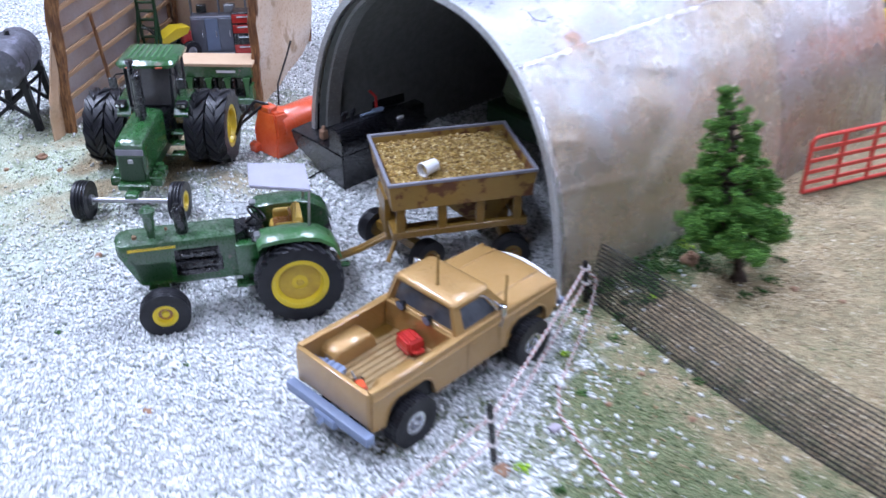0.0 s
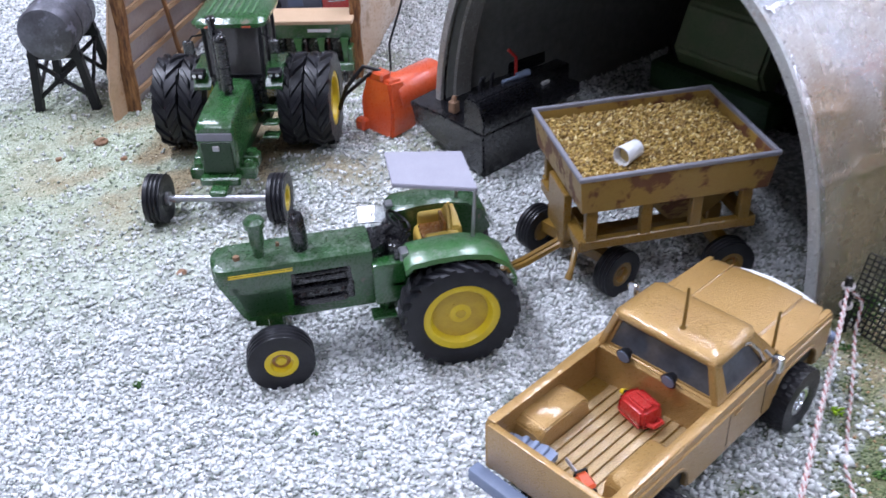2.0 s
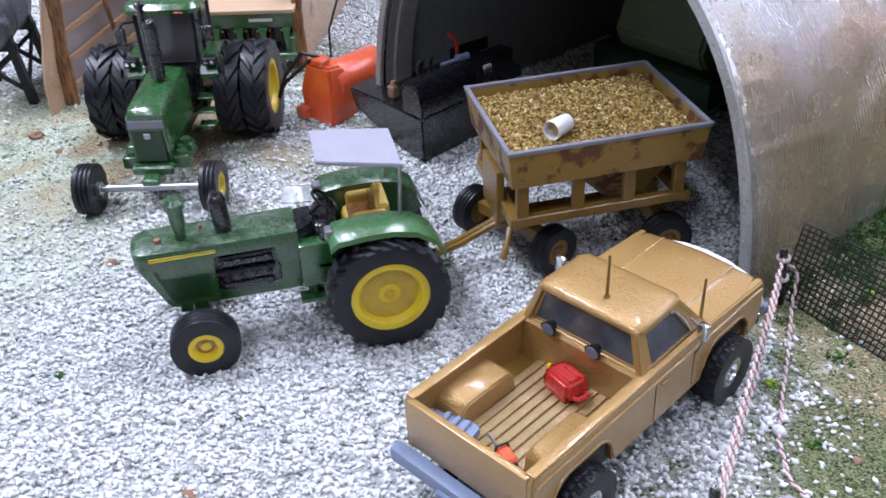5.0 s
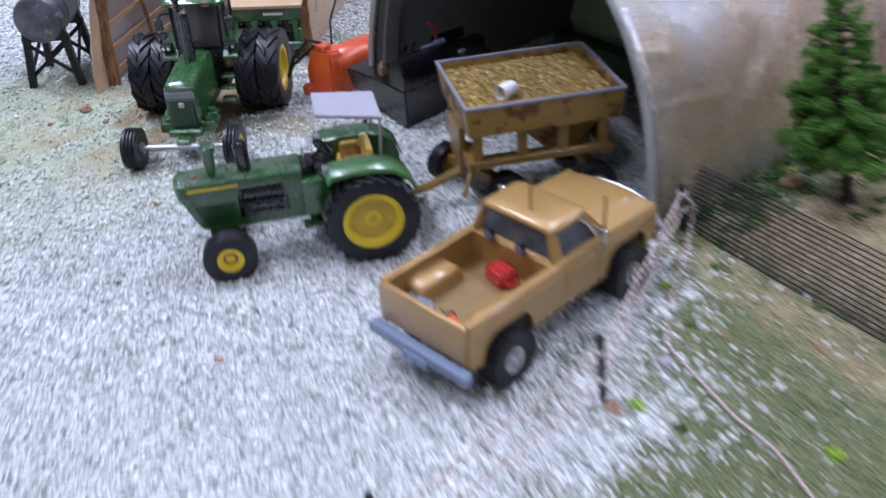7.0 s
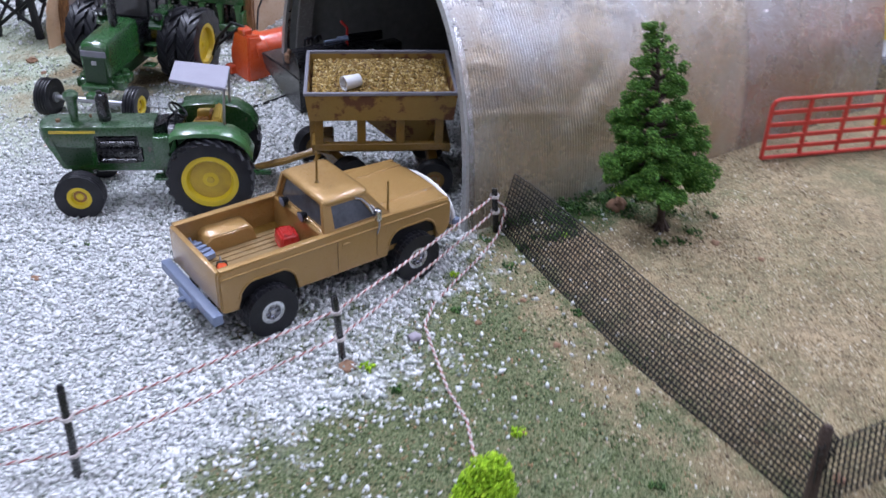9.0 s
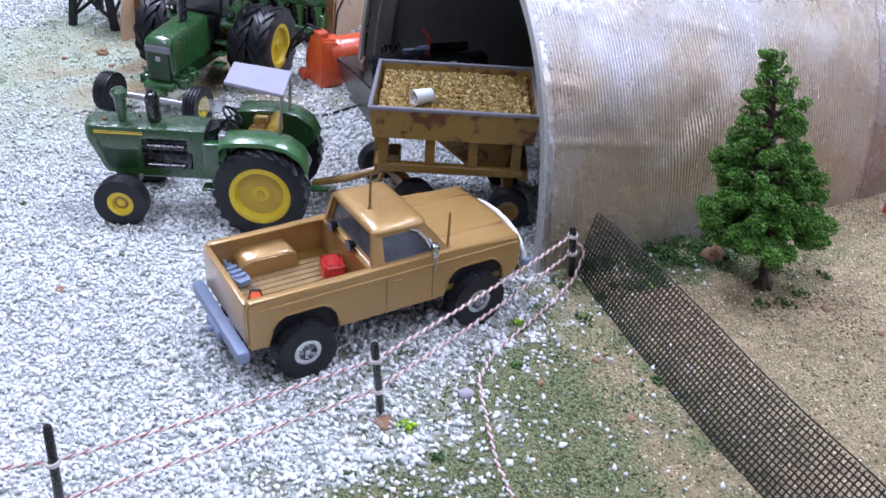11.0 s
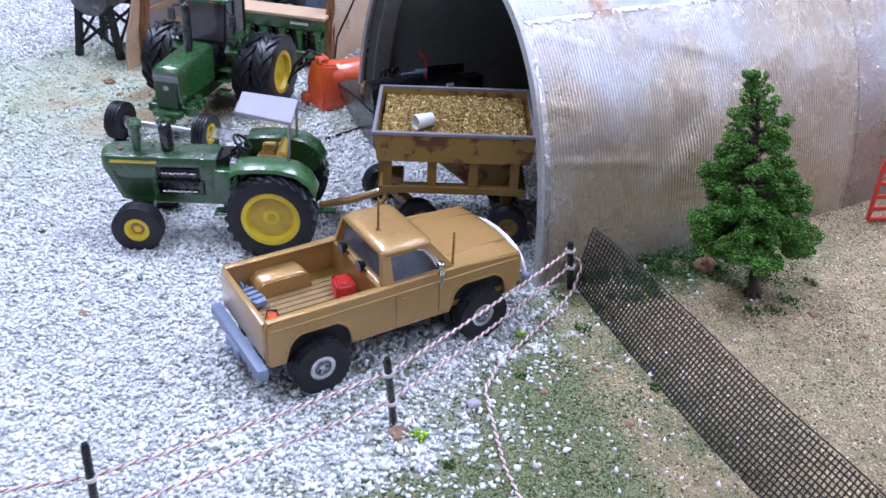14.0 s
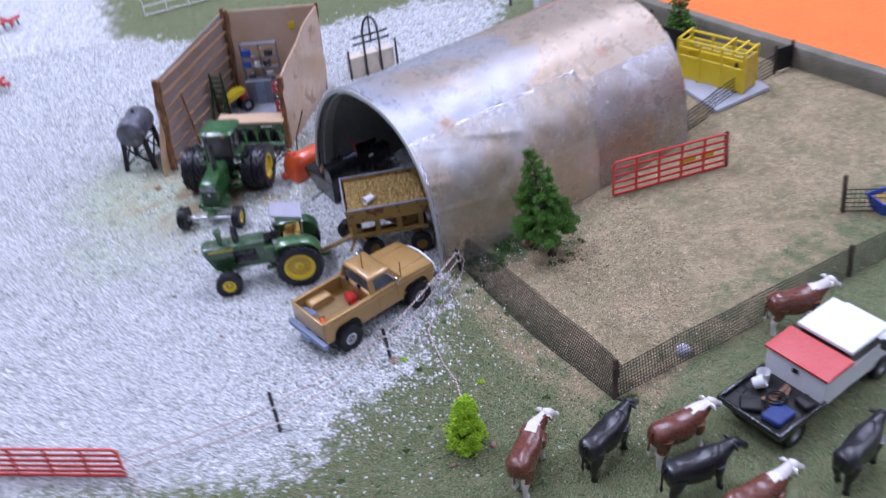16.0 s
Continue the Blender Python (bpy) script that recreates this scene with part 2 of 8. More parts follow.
STONES = grains("gravel_chips", [(0.0, (0.22, 0.25, 0.22)), (0.12, (0.46, 0.49, 0.46)), (0.35, (0.70, 0.71, 0.70)), (0.7, (0.80, 0.81, 0.81)), (1.0, (0.92, 0.92, 0.92))])
TURF = grains("turf_crumbs", [(0.0, (0.03, 0.05, 0.016)), (0.35, (0.085, 0.125, 0.04)), (0.62, (0.16, 0.195, 0.08)), (0.86, (0.27, 0.26, 0.14)), (0.94, (0.38, 0.21, 0.11)), (1.0, (0.64, 0.60, 0.50))])
MINT = grains("mint_crumbs", [(0.0, (0.09, 0.13, 0.06)), (0.3, (0.26, 0.31, 0.18)), (0.7, (0.48, 0.53, 0.38)), (1.0, (0.80, 0.82, 0.72))])
SOIL = grains("soil_crumbs", [(0.0, (0.09, 0.06, 0.04)), (0.25, (0.24, 0.17, 0.09)), (0.6, (0.44, 0.34, 0.20)), (0.85, (0.58, 0.47, 0.30)), (1.0, (0.86, 0.79, 0.62))])
COW_BROWN = surface("glossy_brown", (0.17, 0.05, 0.028), 0.28, alt=(0.10, 0.03, 0.02), scale=2.5, amount=0.9, fine=12, coat=0.4, bumps=0.35, depth=0.03)
COW_WHITE = surface("glossy_white", (0.74, 0.71, 0.68), 0.35, alt=(0.60, 0.52, 0.47), scale=2.5, amount=0.8, fine=12, coat=0.5, bumps=0.3, depth=0.03)
COW_BLACK = surface("glossy_black", (0.007, 0.007, 0.010), 0.34, alt=(0.014, 0.013, 0.016), fine=12, coat=0.3, bumps=0.35, depth=0.03)


# ---- shape helpers ----
def box(bm, x0, x1, y0, y1, z0, z1, bevel=0.0, seg=1):
    vs = [bm.verts.new((x, y, z)) for z in (z0, z1) for y in (y0, y1) for x in (x0, x1)]
    fs = [bm.faces.new([vs[i] for i in q]) for q in ((0, 2, 3, 1), (4, 5, 7, 6), (0, 1, 5, 4), (2, 6, 7, 3), (0, 4, 6, 2), (1, 3, 7, 5))]
    if bevel:
        bmesh.ops.bevel(bm, geom=list({e for f in fs for e in f.edges}), offset=bevel, segments=seg, affect="EDGES", profile=0.5)
    return bm


def loft(bm, rings, caps=True, closed=True):
    rows = [[bm.verts.new(p) for p in ring] for ring in rings]
    n = len(rows[0])
    for a, b in zip(rows, rows[1:]):
        for i in range(n if closed else n - 1):
            bm.faces.new((a[i], a[(i + 1) % n], b[(i + 1) % n], b[i]))
    if caps:
        bm.faces.new(rows[0][::-1])
        bm.faces.new(rows[-1])
    return rows


def prism(bm, poly, lo, hi, axis="y"):
    """A polygon in the plane across the axis, drawn out from lo to hi. axis y: (x, z); z: (x, y); x: (y, z)."""
    put = {"y": lambda a, b, h: (a, h, b), "z": lambda a, b, h: (a, b, h), "x": lambda a, b, h: (h, a, b)}[axis]
    return loft(bm, [[put(a, b, h) for a, b in poly] for h in (lo, hi)])


def rod(bm, p0, p1, r0, r1=None, seg=10):
    return tube(bm, [p0, p1], [r0, r0 if r1 is None else r1], seg)


def tube(bm, pts, r, seg=8, caps=True):
    pts = [Vector(p) for p in pts]
    rs = r if isinstance(r, (list, tuple)) else [r] * len(pts)
    up, rings = None, []
    for i, p in enumerate(pts):
        d = (pts[min(i + 1, len(pts) - 1)] - pts[max(i - 1, 0)]).normalized()
        if up is None:
            up = d.orthogonal().normalized()
        up = (up - d * up.dot(d)).normalized()
        side = d.cross(up)
        rings.append([p + rs[i] * (math.cos(a) * up + math.sin(a) * side) for a in (2 * math.pi * k / seg for k in range(seg))])
    return loft(bm, rings, caps)


def lathe(bm, profile, centre, axis="y", seg=28, caps=True):
    """Turns (radius, along) pairs round an axis through the centre."""
    cx, cy, cz = centre
    rings = []
    for k in range(seg):
        a = 2 * math.pi * k / seg
        c, s = math.cos(a), math.sin(a)
        rings.append([{"y": (cx + r * c, cy + h, cz + r * s), "x": (cx + h, cy + r * c, cz + r * s), "z": (cx + r * c, cy + r * s, cz + h)}[axis] for r, h in profile])
    rows = [[bm.verts.new(p) for p in ring] for ring in rings]
    for k in range(seg):
        a, b = rows[k], rows[(k + 1) % seg]
        for i in range(len(profile) - 1):
            bm.faces.new((a[i], a[i + 1], b[i + 1], b[i]))
    for i, flip in ((0, False), (len(profile) - 1, True)) if caps else ():
        if profile[i][0] > 1e-6:
            ring = [row[i] for row in rows]
            bm.faces.new(ring if flip else ring[::-1])
    bmesh.ops.remove_doubles(bm, verts=bm.verts[:], dist=1e-6)


def bm_new():
    return bmesh.new()


def finish(name, bm, material, smooth=35.0):
    bmesh.ops.recalc_face_normals(bm, faces=bm.faces[:])
    me = bpy.data.meshes.new(name)
    for v in bm.verts:
        v.co *= K
    bm.to_mesh(me)
    bm.free()
    for m in material if isinstance(material, (list, tuple)) else [material]:
        me.materials.append(m)
    if smooth:
        me.shade_smooth()
        me.set_sharp_from_angle(angle=radians(smooth))
    return me


def part(name, bm, material, parent, label="", smooth=35.0):
    ob = new(name, finish(name, bm, material, smooth))
    ob.parent = parent
    if label:
        ob["label"] = label
    return ob


def thing(name, x, y, z, turn, label, category, group="", kind=""):
    """An Empty at a thing's base, in farm metres and degrees."""
    root = new(name)
    root.matrix_world = pose(x * K, y * K, z * K, 0, 0, turn)
    return tagged(root, label, category, group, kind)


def solid(name, bm, material, label, category, kind="", group="", x=0, y=0, z=0, turn=0, smooth=35.0):
    """A thing of one mesh."""
    ob = new(name, finish(name, bm, material, smooth))
    ob.matrix_world = pose(x * K, y * K, z * K, 0, 0, turn)
    return tagged(ob, label, category, group, kind)


def crumbs(name, places, sizes, material, seed, flat=0.7, jitter=0.35):
    """Thousands of small uneven chips (deformed octahedra) in one mesh."""
    rng = np.random.default_rng(seed)
    places, sizes = np.asarray(places, float), np.asarray(sizes, float)
    n = len(places)
    base = np.array([(1, 0, 0), (0, 1, 0), (-1, 0, 0), (0, -1, 0), (0, 0, 1), (0, 0, -1)], float)
    v = base[None] * (1 + rng.uniform(-jitter, jitter, (n, 6, 1))) * rng.uniform(0.65, 1.25, (n, 1, 3))
    v[:, :, 2] *= flat
    q = rng.normal(size=(n, 4))
    q[:, 1:3] *= 0.6
    q /= np.linalg.norm(q, axis=1, keepdims=True)
    w, x, y, z = q.T
    rot = np.stack([1 - 2 * (y * y + z * z), 2 * (x * y - w * z), 2 * (x * z + w * y), 2 * (x * y + w * z), 1 - 2 * (x * x + z * z), 2 * (y * z - w * x),
                    2 * (x * z - w * y), 2 * (y * z + w * x), 1 - 2 * (x * x + y * y)], 1).reshape(n, 3, 3)
    v = np.einsum("nij,nkj->nki", rot, v) * sizes[:, None, None] * 0.5 + places[:, None]
    tri = np.array([(0, 1, 4), (1, 2, 4), (2, 3, 4), (3, 0, 4), (1, 0, 5), (2, 1, 5), (3, 2, 5), (0, 3, 5)])
    faces = (tri[None] + 6 * np.arange(n)[:, None, None]).reshape(-1, 3)
    me = bpy.data.meshes.new(name)
    me.vertices.add(n * 6)
    me.vertices.foreach_set("co", (v * K).ravel())
    me.loops.add(len(faces) * 3)
    me.loops.foreach_set("vertex_index", faces.ravel().astype(np.int32))
    me.polygons.add(len(faces))
    me.polygons.foreach_set("loop_start", np.arange(0, len(faces) * 3, 3, dtype=np.int32))
    me.update(calc_edges=True)
    me.materials.append(material)
    return me


def wheel(parent, x, y, z, r, w, rim_r, side, rim_mat, lugs=0, style="farm", hub_mat=None):
    """A tyre with its tread, and the rim in it. side: +1 where the outer face looks to +y, -1 to -y."""
    bm, h, c = bm_new(), w / 2, (x, y, z)
    body = r - {"farm": 0.06, "road": 0.014}.get(style, 0.03)
    ys = [k / 6 for k in range(-6, 7)]
    rows = []
    n = lugs * 10 if lugs else 44
    for k in range(n):
        a = 2 * math.pi * k / n
        prof = [(rim_r, -h * 0.7), (rim_r + 0.02, -h * 0.92), (rim_r + (body - rim_r) * 0.55, -h)]
        for v in ys:
            rad = body - 0.05 * body * max(0.0, abs(v) - 0.55) ** 2
            if style == "farm":
                bar = (k / 10 + (0.5 if v < 0 else 0.0)) % 1.0 < 0.34 and abs(v) > 0.05
                rad += 0.06 if bar else 0.0
            elif style == "road":
                rad += 0.014 if ((k + (5 if int((v + 1) * 2.5) % 2 else 0)) % 10) < 7 and abs(abs(v) - 0.33) > 0.1 else 0.0
            else:
                rad += 0.03 if (int((v + 1.0) * 6) % 3) != 1 else 0.0
            prof.append((rad, v * h * 0.96))
        prof += [(rim_r + (body - rim_r) * 0.55, h), (rim_r + 0.02, h * 0.92), (rim_r, h * 0.7)]
        skew = 2 * math.pi * 0.95 / lugs / h if style == "farm" and lugs else 0.0
        rows.append([(x + q * math.cos(a + skew * abs(v)), y + v, z + q * math.sin(a + skew * abs(v))) for q, v in prof])
    vs = [[bm.verts.new(p) for p in row] for row in rows]
    for k in range(n):
        for i in range(len(vs[0]) - 1):
            bm.faces.new((vs[k][i], vs[k][i + 1], vs[(k + 1) % n][i + 1], vs[(k + 1) % n][i]))
    tyre = part("wheel", bm, RUBBER, parent, "black rubber tyre")
    bm = bm_new()
    lip = 0.80 if style == "farm" else 0.68
    lathe(bm, [(0.0, side * h * 0.50), (rim_r * 0.2, side * h * 0.45), (rim_r * 0.55, side * h * 0.30), (rim_r * (lip - 0.06), side * h * 0.32),
               (rim_r * lip, side * h * 0.70), (rim_r * (lip + 0.04), side * h * 0.84), (rim_r * 0.99, side * h * 0.88), (rim_r + 0.015, side * h * 0.86), (rim_r + 0.01, side * h * 0.5),
               (rim_r * 0.98, -side * h * 0.75), (rim_r * 0.5, -side * h * 0.4), (0.0, -side * h * 0.4)], c, seg=32)
    rim = part("rim", bm, rim_mat, tyre, "round pressed wheel rim")
    if hub_mat:
        bm = bm_new()
        lathe(bm, [(0.0, side * h * 0.42), (rim_r * (lip - 0.03), side * h * 0.40), (rim_r * (lip - 0.015), side * h * 0.33), (0.0, side * h * 0.30)], c, seg=28)
        rod(bm, (x, y + side * h * 0.35, z), (x, y + side * h * 0.56, z), rim_r * (0.16 if style == "farm" else 0.34), rim_r * (0.12 if style == "farm" else 0.30), 14)
        for k in range(6 if style == "farm" else 0):
            a = k * math.pi / 3
            p = (x + rim_r * 0.36 * math.cos(a), y + side * h * 0.36, z + rim_r * 0.36 * math.sin(a))
            rod(bm, p, (p[0], p[1] + side * 0.025, p[2]), 0.016, 0.014, 6)
        part("hub", bm, hub_mat, tyre, "dusty wheel centre with bolts")
        if style != "farm":
            # Brown ring stands in for shade in the wheel recess.
            bm = bm_new()
            lathe(bm, [(rim_r * 0.36, side * h * 0.43), (rim_r * 0.60, side * h * 0.40), (rim_r * 0.60, side * h * 0.36), (rim_r * 0.36, side * h * 0.36)], c, seg=24, caps=False)
            part("recess_shade", bm, SEAT_BROWN, tyre, "brown ring standing in for the recess shade")
    return tyre

# ---- ground ----
GRAVEL_EDGE = [(-34, -3.0), (-14, -4.0), (-8, -4.7), (-4, -5.4), (-2.1, -5.0), (-0.4, -3.1), (2.2, -1.2), (2.9, 0.6), (4.0, 3.0), (4.6, 4.6), (9, 9),
               (8, 20), (13, 31), (8, 33), (-4, 30), (-8, 32), (-12.5, 35), (-15, 48), (-34, 48)]
DIRT_EDGE = [(4.9, 3.6), (6.6, -1.4), (8.4, -4.7), (12, -2.6), (20.8, 3.1), (33, 10), (27, 14), (21, 30), (15.5, 22), (16.6, 10.6), (9, 6.6)]


def inside(px, py, poly):
    """Signed distance to a polygon, positive within."""
    px, py = np.asarray(px, float), np.asarray(py, float)
    best, within = np.full(px.shape, 1e9), np.zeros(px.shape, bool)
    for (x0, y0), (x1, y1) in zip(poly, poly[1:] + poly[:1]):
        dx, dy = x1 - x0, y1 - y0
        s = np.clip(((px - x0) * dx + (py - y0) * dy) / (dx * dx + dy * dy), 0, 1)
        best = np.minimum(best, np.hypot(px - x0 - s * dx, py - y0 - s * dy))
        if dy:
            within ^= ((y0 > py) != (y1 > py)) & (px < x0 + dx * (py - y0) / dy)
    return np.where(within, best, -best)


def waves(px, py, scale, seed):
    """Smooth noise of about -1 to 1 over arrays, as a sum of turned sines."""
    rng, total = np.random.default_rng(seed), 0
    for k in range(7):
        a, ph, f = rng.uniform(0, 6.28), rng.uniform(0, 6.28, 2), scale * 1.55 ** (k % 4)
        total = total + np.sin(f * (px * math.cos(a) + py * math.sin(a)) + ph[0]) * np.sin(f * (py * math.cos(a) - px * math.sin(a)) + ph[1])
    return total / 2.6


def smooth01(v):
    v = np.clip(v, 0, 1)
    return v * v * (3 - 2 * v)


def powdered(px, py):
    """Where pale mint scenic powder lies over the yard, round the lean-to."""
    d = np.exp(-(((px + 9.0) / 4.6) ** 2 + ((py - 13.5) / 5.0) ** 2)) + 0.8 * np.exp(-(((px - 0.2) / 2.2) ** 2 + ((py - 14.5) / 3.5) ** 2)) + 0.55 * np.exp(-(((px + 8.5) / 4.0) ** 2 + ((py - 8.5) / 2.5) ** 2))
    within = smooth01((py - 15.2) / 1.2) * smooth01((px + 7.6) / 0.6)
    return smooth01(1.5 * d + 0.25 * waves(px, py, 1.6, 51) + 0.2 * waves(px, py, 5.5, 52) - 0.2) * (1 - 0.9 * within)


def cover(px, py):
    """How much gravel, grass and dirt lies at a place."""
    wob = 0.42 * waves(px, py, 1.9, 3) + 0.38 * waves(px, py, 5.0, 4)
    gravel = smooth01((inside(px, py, GRAVEL_EDGE) + 1.25 * wob) / 1.6 + 0.42) * (1 - 0.6 * powdered(px, py))
    worn = np.exp(-(((px + 5.5) / 3.6) ** 2 + ((py - 14.0) / 3.4) ** 2)) + 1.0 * np.exp(-(((px + 9.5) / 3.0) ** 2 + ((py - 14.5) / 4.5) ** 2))
    worn = worn + 0.75 * np.exp(-(((px + 0.9) / 1.6) ** 2 + ((py - 16.0) / 2.6) ** 2)) + 0.38 * np.exp(-(((px + 2.2) / 3.6) ** 2 + ((py - 10.2) / 2.6) ** 2))
    gravel = gravel * (1 - smooth01(worn * 1.2 - 0.34 + 0.38 * waves(px, py, 1.4, 9) + 0.3 * waves(px, py, 4.5, 19)) * 0.64)
    dirt = smooth01((inside(px, py, DIRT_EDGE) + 1.5 * wob) / 1.2 + 0.5) * (0.86 + 0.14 * waves(px, py, 0.8, 12))
    near_fence = np.exp(-((inside(px, py, DIRT_EDGE) + 0.5) / 0.9) ** 2) * smooth01(0.5 + 0.9 * waves(px, py, 1.3, 5))
    dirt = np.clip(np.maximum(dirt, (0.48 + 0.5 * smooth01((px - 4.3) / 2.0)) * near_fence), 0, 1)
    tan = np.exp(-(((px + 5.2) / 3.9) ** 2 + ((py - 13.0) / 2.6) ** 2)) * smooth01(0.5 + 0.9 * waves(px, py, 1.1, 21))
    tan = np.clip(1.7 * tan, 0, 1)
    dirt = np.maximum(dirt, 0.95 * tan)
    dirt = dirt * (1 - smooth01(1.5 - np.hypot((px - 7.4) / 2.6, (py - 4.9) / 1.2) * 1.1 + 0.5 * waves(px, py, 2.2, 31)))
    # Thinned gravel by the pickup: green dust, and shade put into the colour.
    gravel = gravel * (1 - 0.62 * np.exp(-(((px - 0.9) / 2.7) ** 2 + ((py - 0.1) / 1.35) ** 2) ** 2) * smooth01(0.65 + 0.7 * waves(px, py, 2.6, 33)))
    gravel = gravel * (1 - 0.9 * np.where(inside(px, py, DIRT_EDGE) > 0, 1, tan))
    grass = np.clip(1 - gravel - dirt, 0, 1)
    return gravel, grass, dirt


def height(px, py):
    return 0.018 * waves(px, py, 0.9, 40) + 0.01 * waves(px, py, 4.0, 41)


def ground_material():
    m, nt, b = nodes_of("scenic_ground")
    at = nt.nodes.new("ShaderNodeAttribute")
    at.attribute_name = "cover"
    sep = nt.nodes.new("ShaderNodeSeparateColor")
    nt.links.new(at.outputs["Color"], sep.inputs[0])
    tc = nt.nodes.new("ShaderNodeTexCoord")
    vor = add(nt, "ShaderNodeTexVoronoi", Scale=9.5 / K, Randomness=1.0)
    nt.links.new(tc.outputs["Object"], vor.inputs["Vector"])
    chip = nt.nodes.new("ShaderNodeSeparateColor")
    nt.links.new(vor.outputs["Color"], chip.inputs[0])
    stones = ramp(nt, chip.outputs[0], [(0.0, (0.30, 0.31, 0.30)), (0.25, (0.48, 0.49, 0.48)), (0.6, (0.62, 0.63, 0.63)), (1.0, (0.75, 0.75, 0.76))])
    broad, mid, fine = noise_tex(nt, 0.45), noise_tex(nt, 2.6, 6.0), noise_tex(nt, 22, 6.0, 0.7)
    # Gaps between chips darkened in the colour, for the shade down there.
    stones = mix(nt, ramp(nt, vor.outputs["Distance"], [(0.50, 0.0), (0.68, 0.75)]), stones, (0.24, 0.25, 0.245))
    stones = mix(nt, ramp(nt, mid.outputs["Fac"], [(0.5, 0.0), (0.75, 0.35)]), stones, (0.5, 0.52, 0.40), "MULTIPLY")
    grass = mix(nt, ramp(nt, fine.outputs["Fac"], [(0.43, 0.0), (0.57, 1.0)]), (0.034, 0.048, 0.018), (0.215, 0.245, 0.125))
    grass = mix(nt, ramp(nt, mid.outputs["Fac"], [(0.47, 0.0), (0.7, 0.6)]), grass, (0.20, 0.175, 0.095))
    dirt = mix(nt, ramp(nt, fine.outputs["Fac"], [(0.42, 0.0), (0.58, 1.0)]), (0.105, 0.08, 0.046), (0.51, 0.405, 0.25))
    dirt = mix(nt, ramp(nt, broad.outputs["Fac"], [(0.42, 0.0), (0.62, 0.75)]), dirt, (0.20, 0.17, 0.095))
    dirt = mix(nt, ramp(nt, mid.outputs["Fac"], [(0.46, 0.0), (0.66, 0.55)]), dirt, (0.49, 0.365, 0.215))
    tread = noise_tex(nt, 1.1, 7.0, 0.7)
    dirt = mix(nt, ramp(nt, tread.outputs["Fac"], [(0.52, 0.0), (0.66, 0.65)]), dirt, (0.155, 0.115, 0.07))
    mint = mix(nt, ramp(nt, fine.outputs["Fac"], [(0.42, 0.0), (0.58, 1.0)]), (0.20, 0.245, 0.15), (0.58, 0.625, 0.48))
    moss = noise_tex(nt, 1.9, 6.0, 0.7)
    mint = mix(nt, ramp(nt, moss.outputs["Fac"], [(0.52, 0.0), (0.62, 0.85)]), mint, (0.085, 0.115, 0.045))
    grass = mix(nt, at.outputs["Alpha"], grass, mint)
    c = mix(nt, sep.outputs[2], grass, dirt)
    c = mix(nt, sep.outputs[0], c, stones)
    nt.links.new(c, b.inputs["Base Color"])
    b.inputs["Roughness"].default_value = 0.92
    b.inputs["Specular IOR Level"].default_value = 0.25
    h = mix(nt, sep.outputs[0], fine.outputs["Color"], vor.outputs["Distance"])
    bump(nt, b, h, 0.8, 0.05)
    return m


def build_ground():
    xs, ys = np.arange(-34, 34.01, 0.25), np.arange(-22, 48.01, 0.25)
    gx, gy = np.meshgrid(xs, ys)
    gz = height(gx, gy)
    nx, ny = len(xs), len(ys)
    idx = np.arange(nx * ny).reshape(ny, nx)
    quads = np.stack([idx[:-1, :-1], idx[:-1, 1:], idx[1:, 1:], idx[1:, :-1]], -1).reshape(-1, 4)
    me = bpy.data.meshes.new("ground")
    me.from_pydata((np.stack([gx, gy, gz], -1).reshape(-1, 3) * K).tolist(), [], quads.tolist())
    col = np.ones((nx * ny, 4))
    col[:, :3] = np.stack(cover(gx, gy), -1).reshape(-1, 3)
    col[:, 3] = powdered(gx, gy).ravel()
    me.attributes.new("cover", "FLOAT_COLOR", "POINT").data.foreach_set("color", col.ravel())
    me.materials.append(ground_material())
    me.shade_smooth()
    tagged(new("ground", me), "modelled farmyard ground of pale gravel, turf and tan dirt", "ground", kind="structure")


build_ground()


def scatter(name, material, which, zones, seed, label, category):
    rng, places, sizes = np.random.default_rng(seed), [], []
    for x0, x1, y0, y1, per, lo, hi in zones:
        n = int((x1 - x0) * (y1 - y0) * per)
        px, py = rng.uniform(x0, x1, n), rng.uniform(y0, y1, n)
        keep = rng.uniform(0, 1, n) < np.clip(cover(px, py)[which] * (1.3 if which == 1 else 1.15) - (0.3 if which == 1 else 0.08), 0.012 if which == 0 else 0.0, 1)
        px, py = px[keep], py[keep]
        s = rng.uniform(lo, hi, len(px)) * rng.uniform(0.7, 1.2, len(px))
        places.append(np.stack([px, py, height(px, py) + s * (0.26 if which == 0 else 0.03)], -1))
        sizes.append(s)
    me = crumbs(name, np.concatenate(places), np.concatenate(sizes), material, seed, 0.66 if which == 0 else 0.7)
    tagged(new(name, me), label, category, kind="stuff")


scatter("gravel", STONES, 0, [(-10, 6, -6, 10, 280, 0.06, 0.118), (-2.5, 4.6, -5, 3.5, 45, 0.11, 0.175), (-16, -10, -6, 12, 150, 0.08, 0.13), (-16, 9, 10, 22, 150, 0.08, 0.13), (-22, 13, 22, 34, 70, 0.09, 0.14), (-24, -16, -4, 22, 70, 0.09, 0.14)],
        11, "pale grey crushed stone chips spread over the yard", "gravel")
scatter("turf", TURF, 1, [(-3, 10, -8, 6, 300, 0.03, 0.08), (-9, 13, -11, 6, 60, 0.03, 0.07), (13, 24, -11, 4, 40, 0.04, 0.08)], 12, "olive green scenic turf crumbs on the ground", "grass")
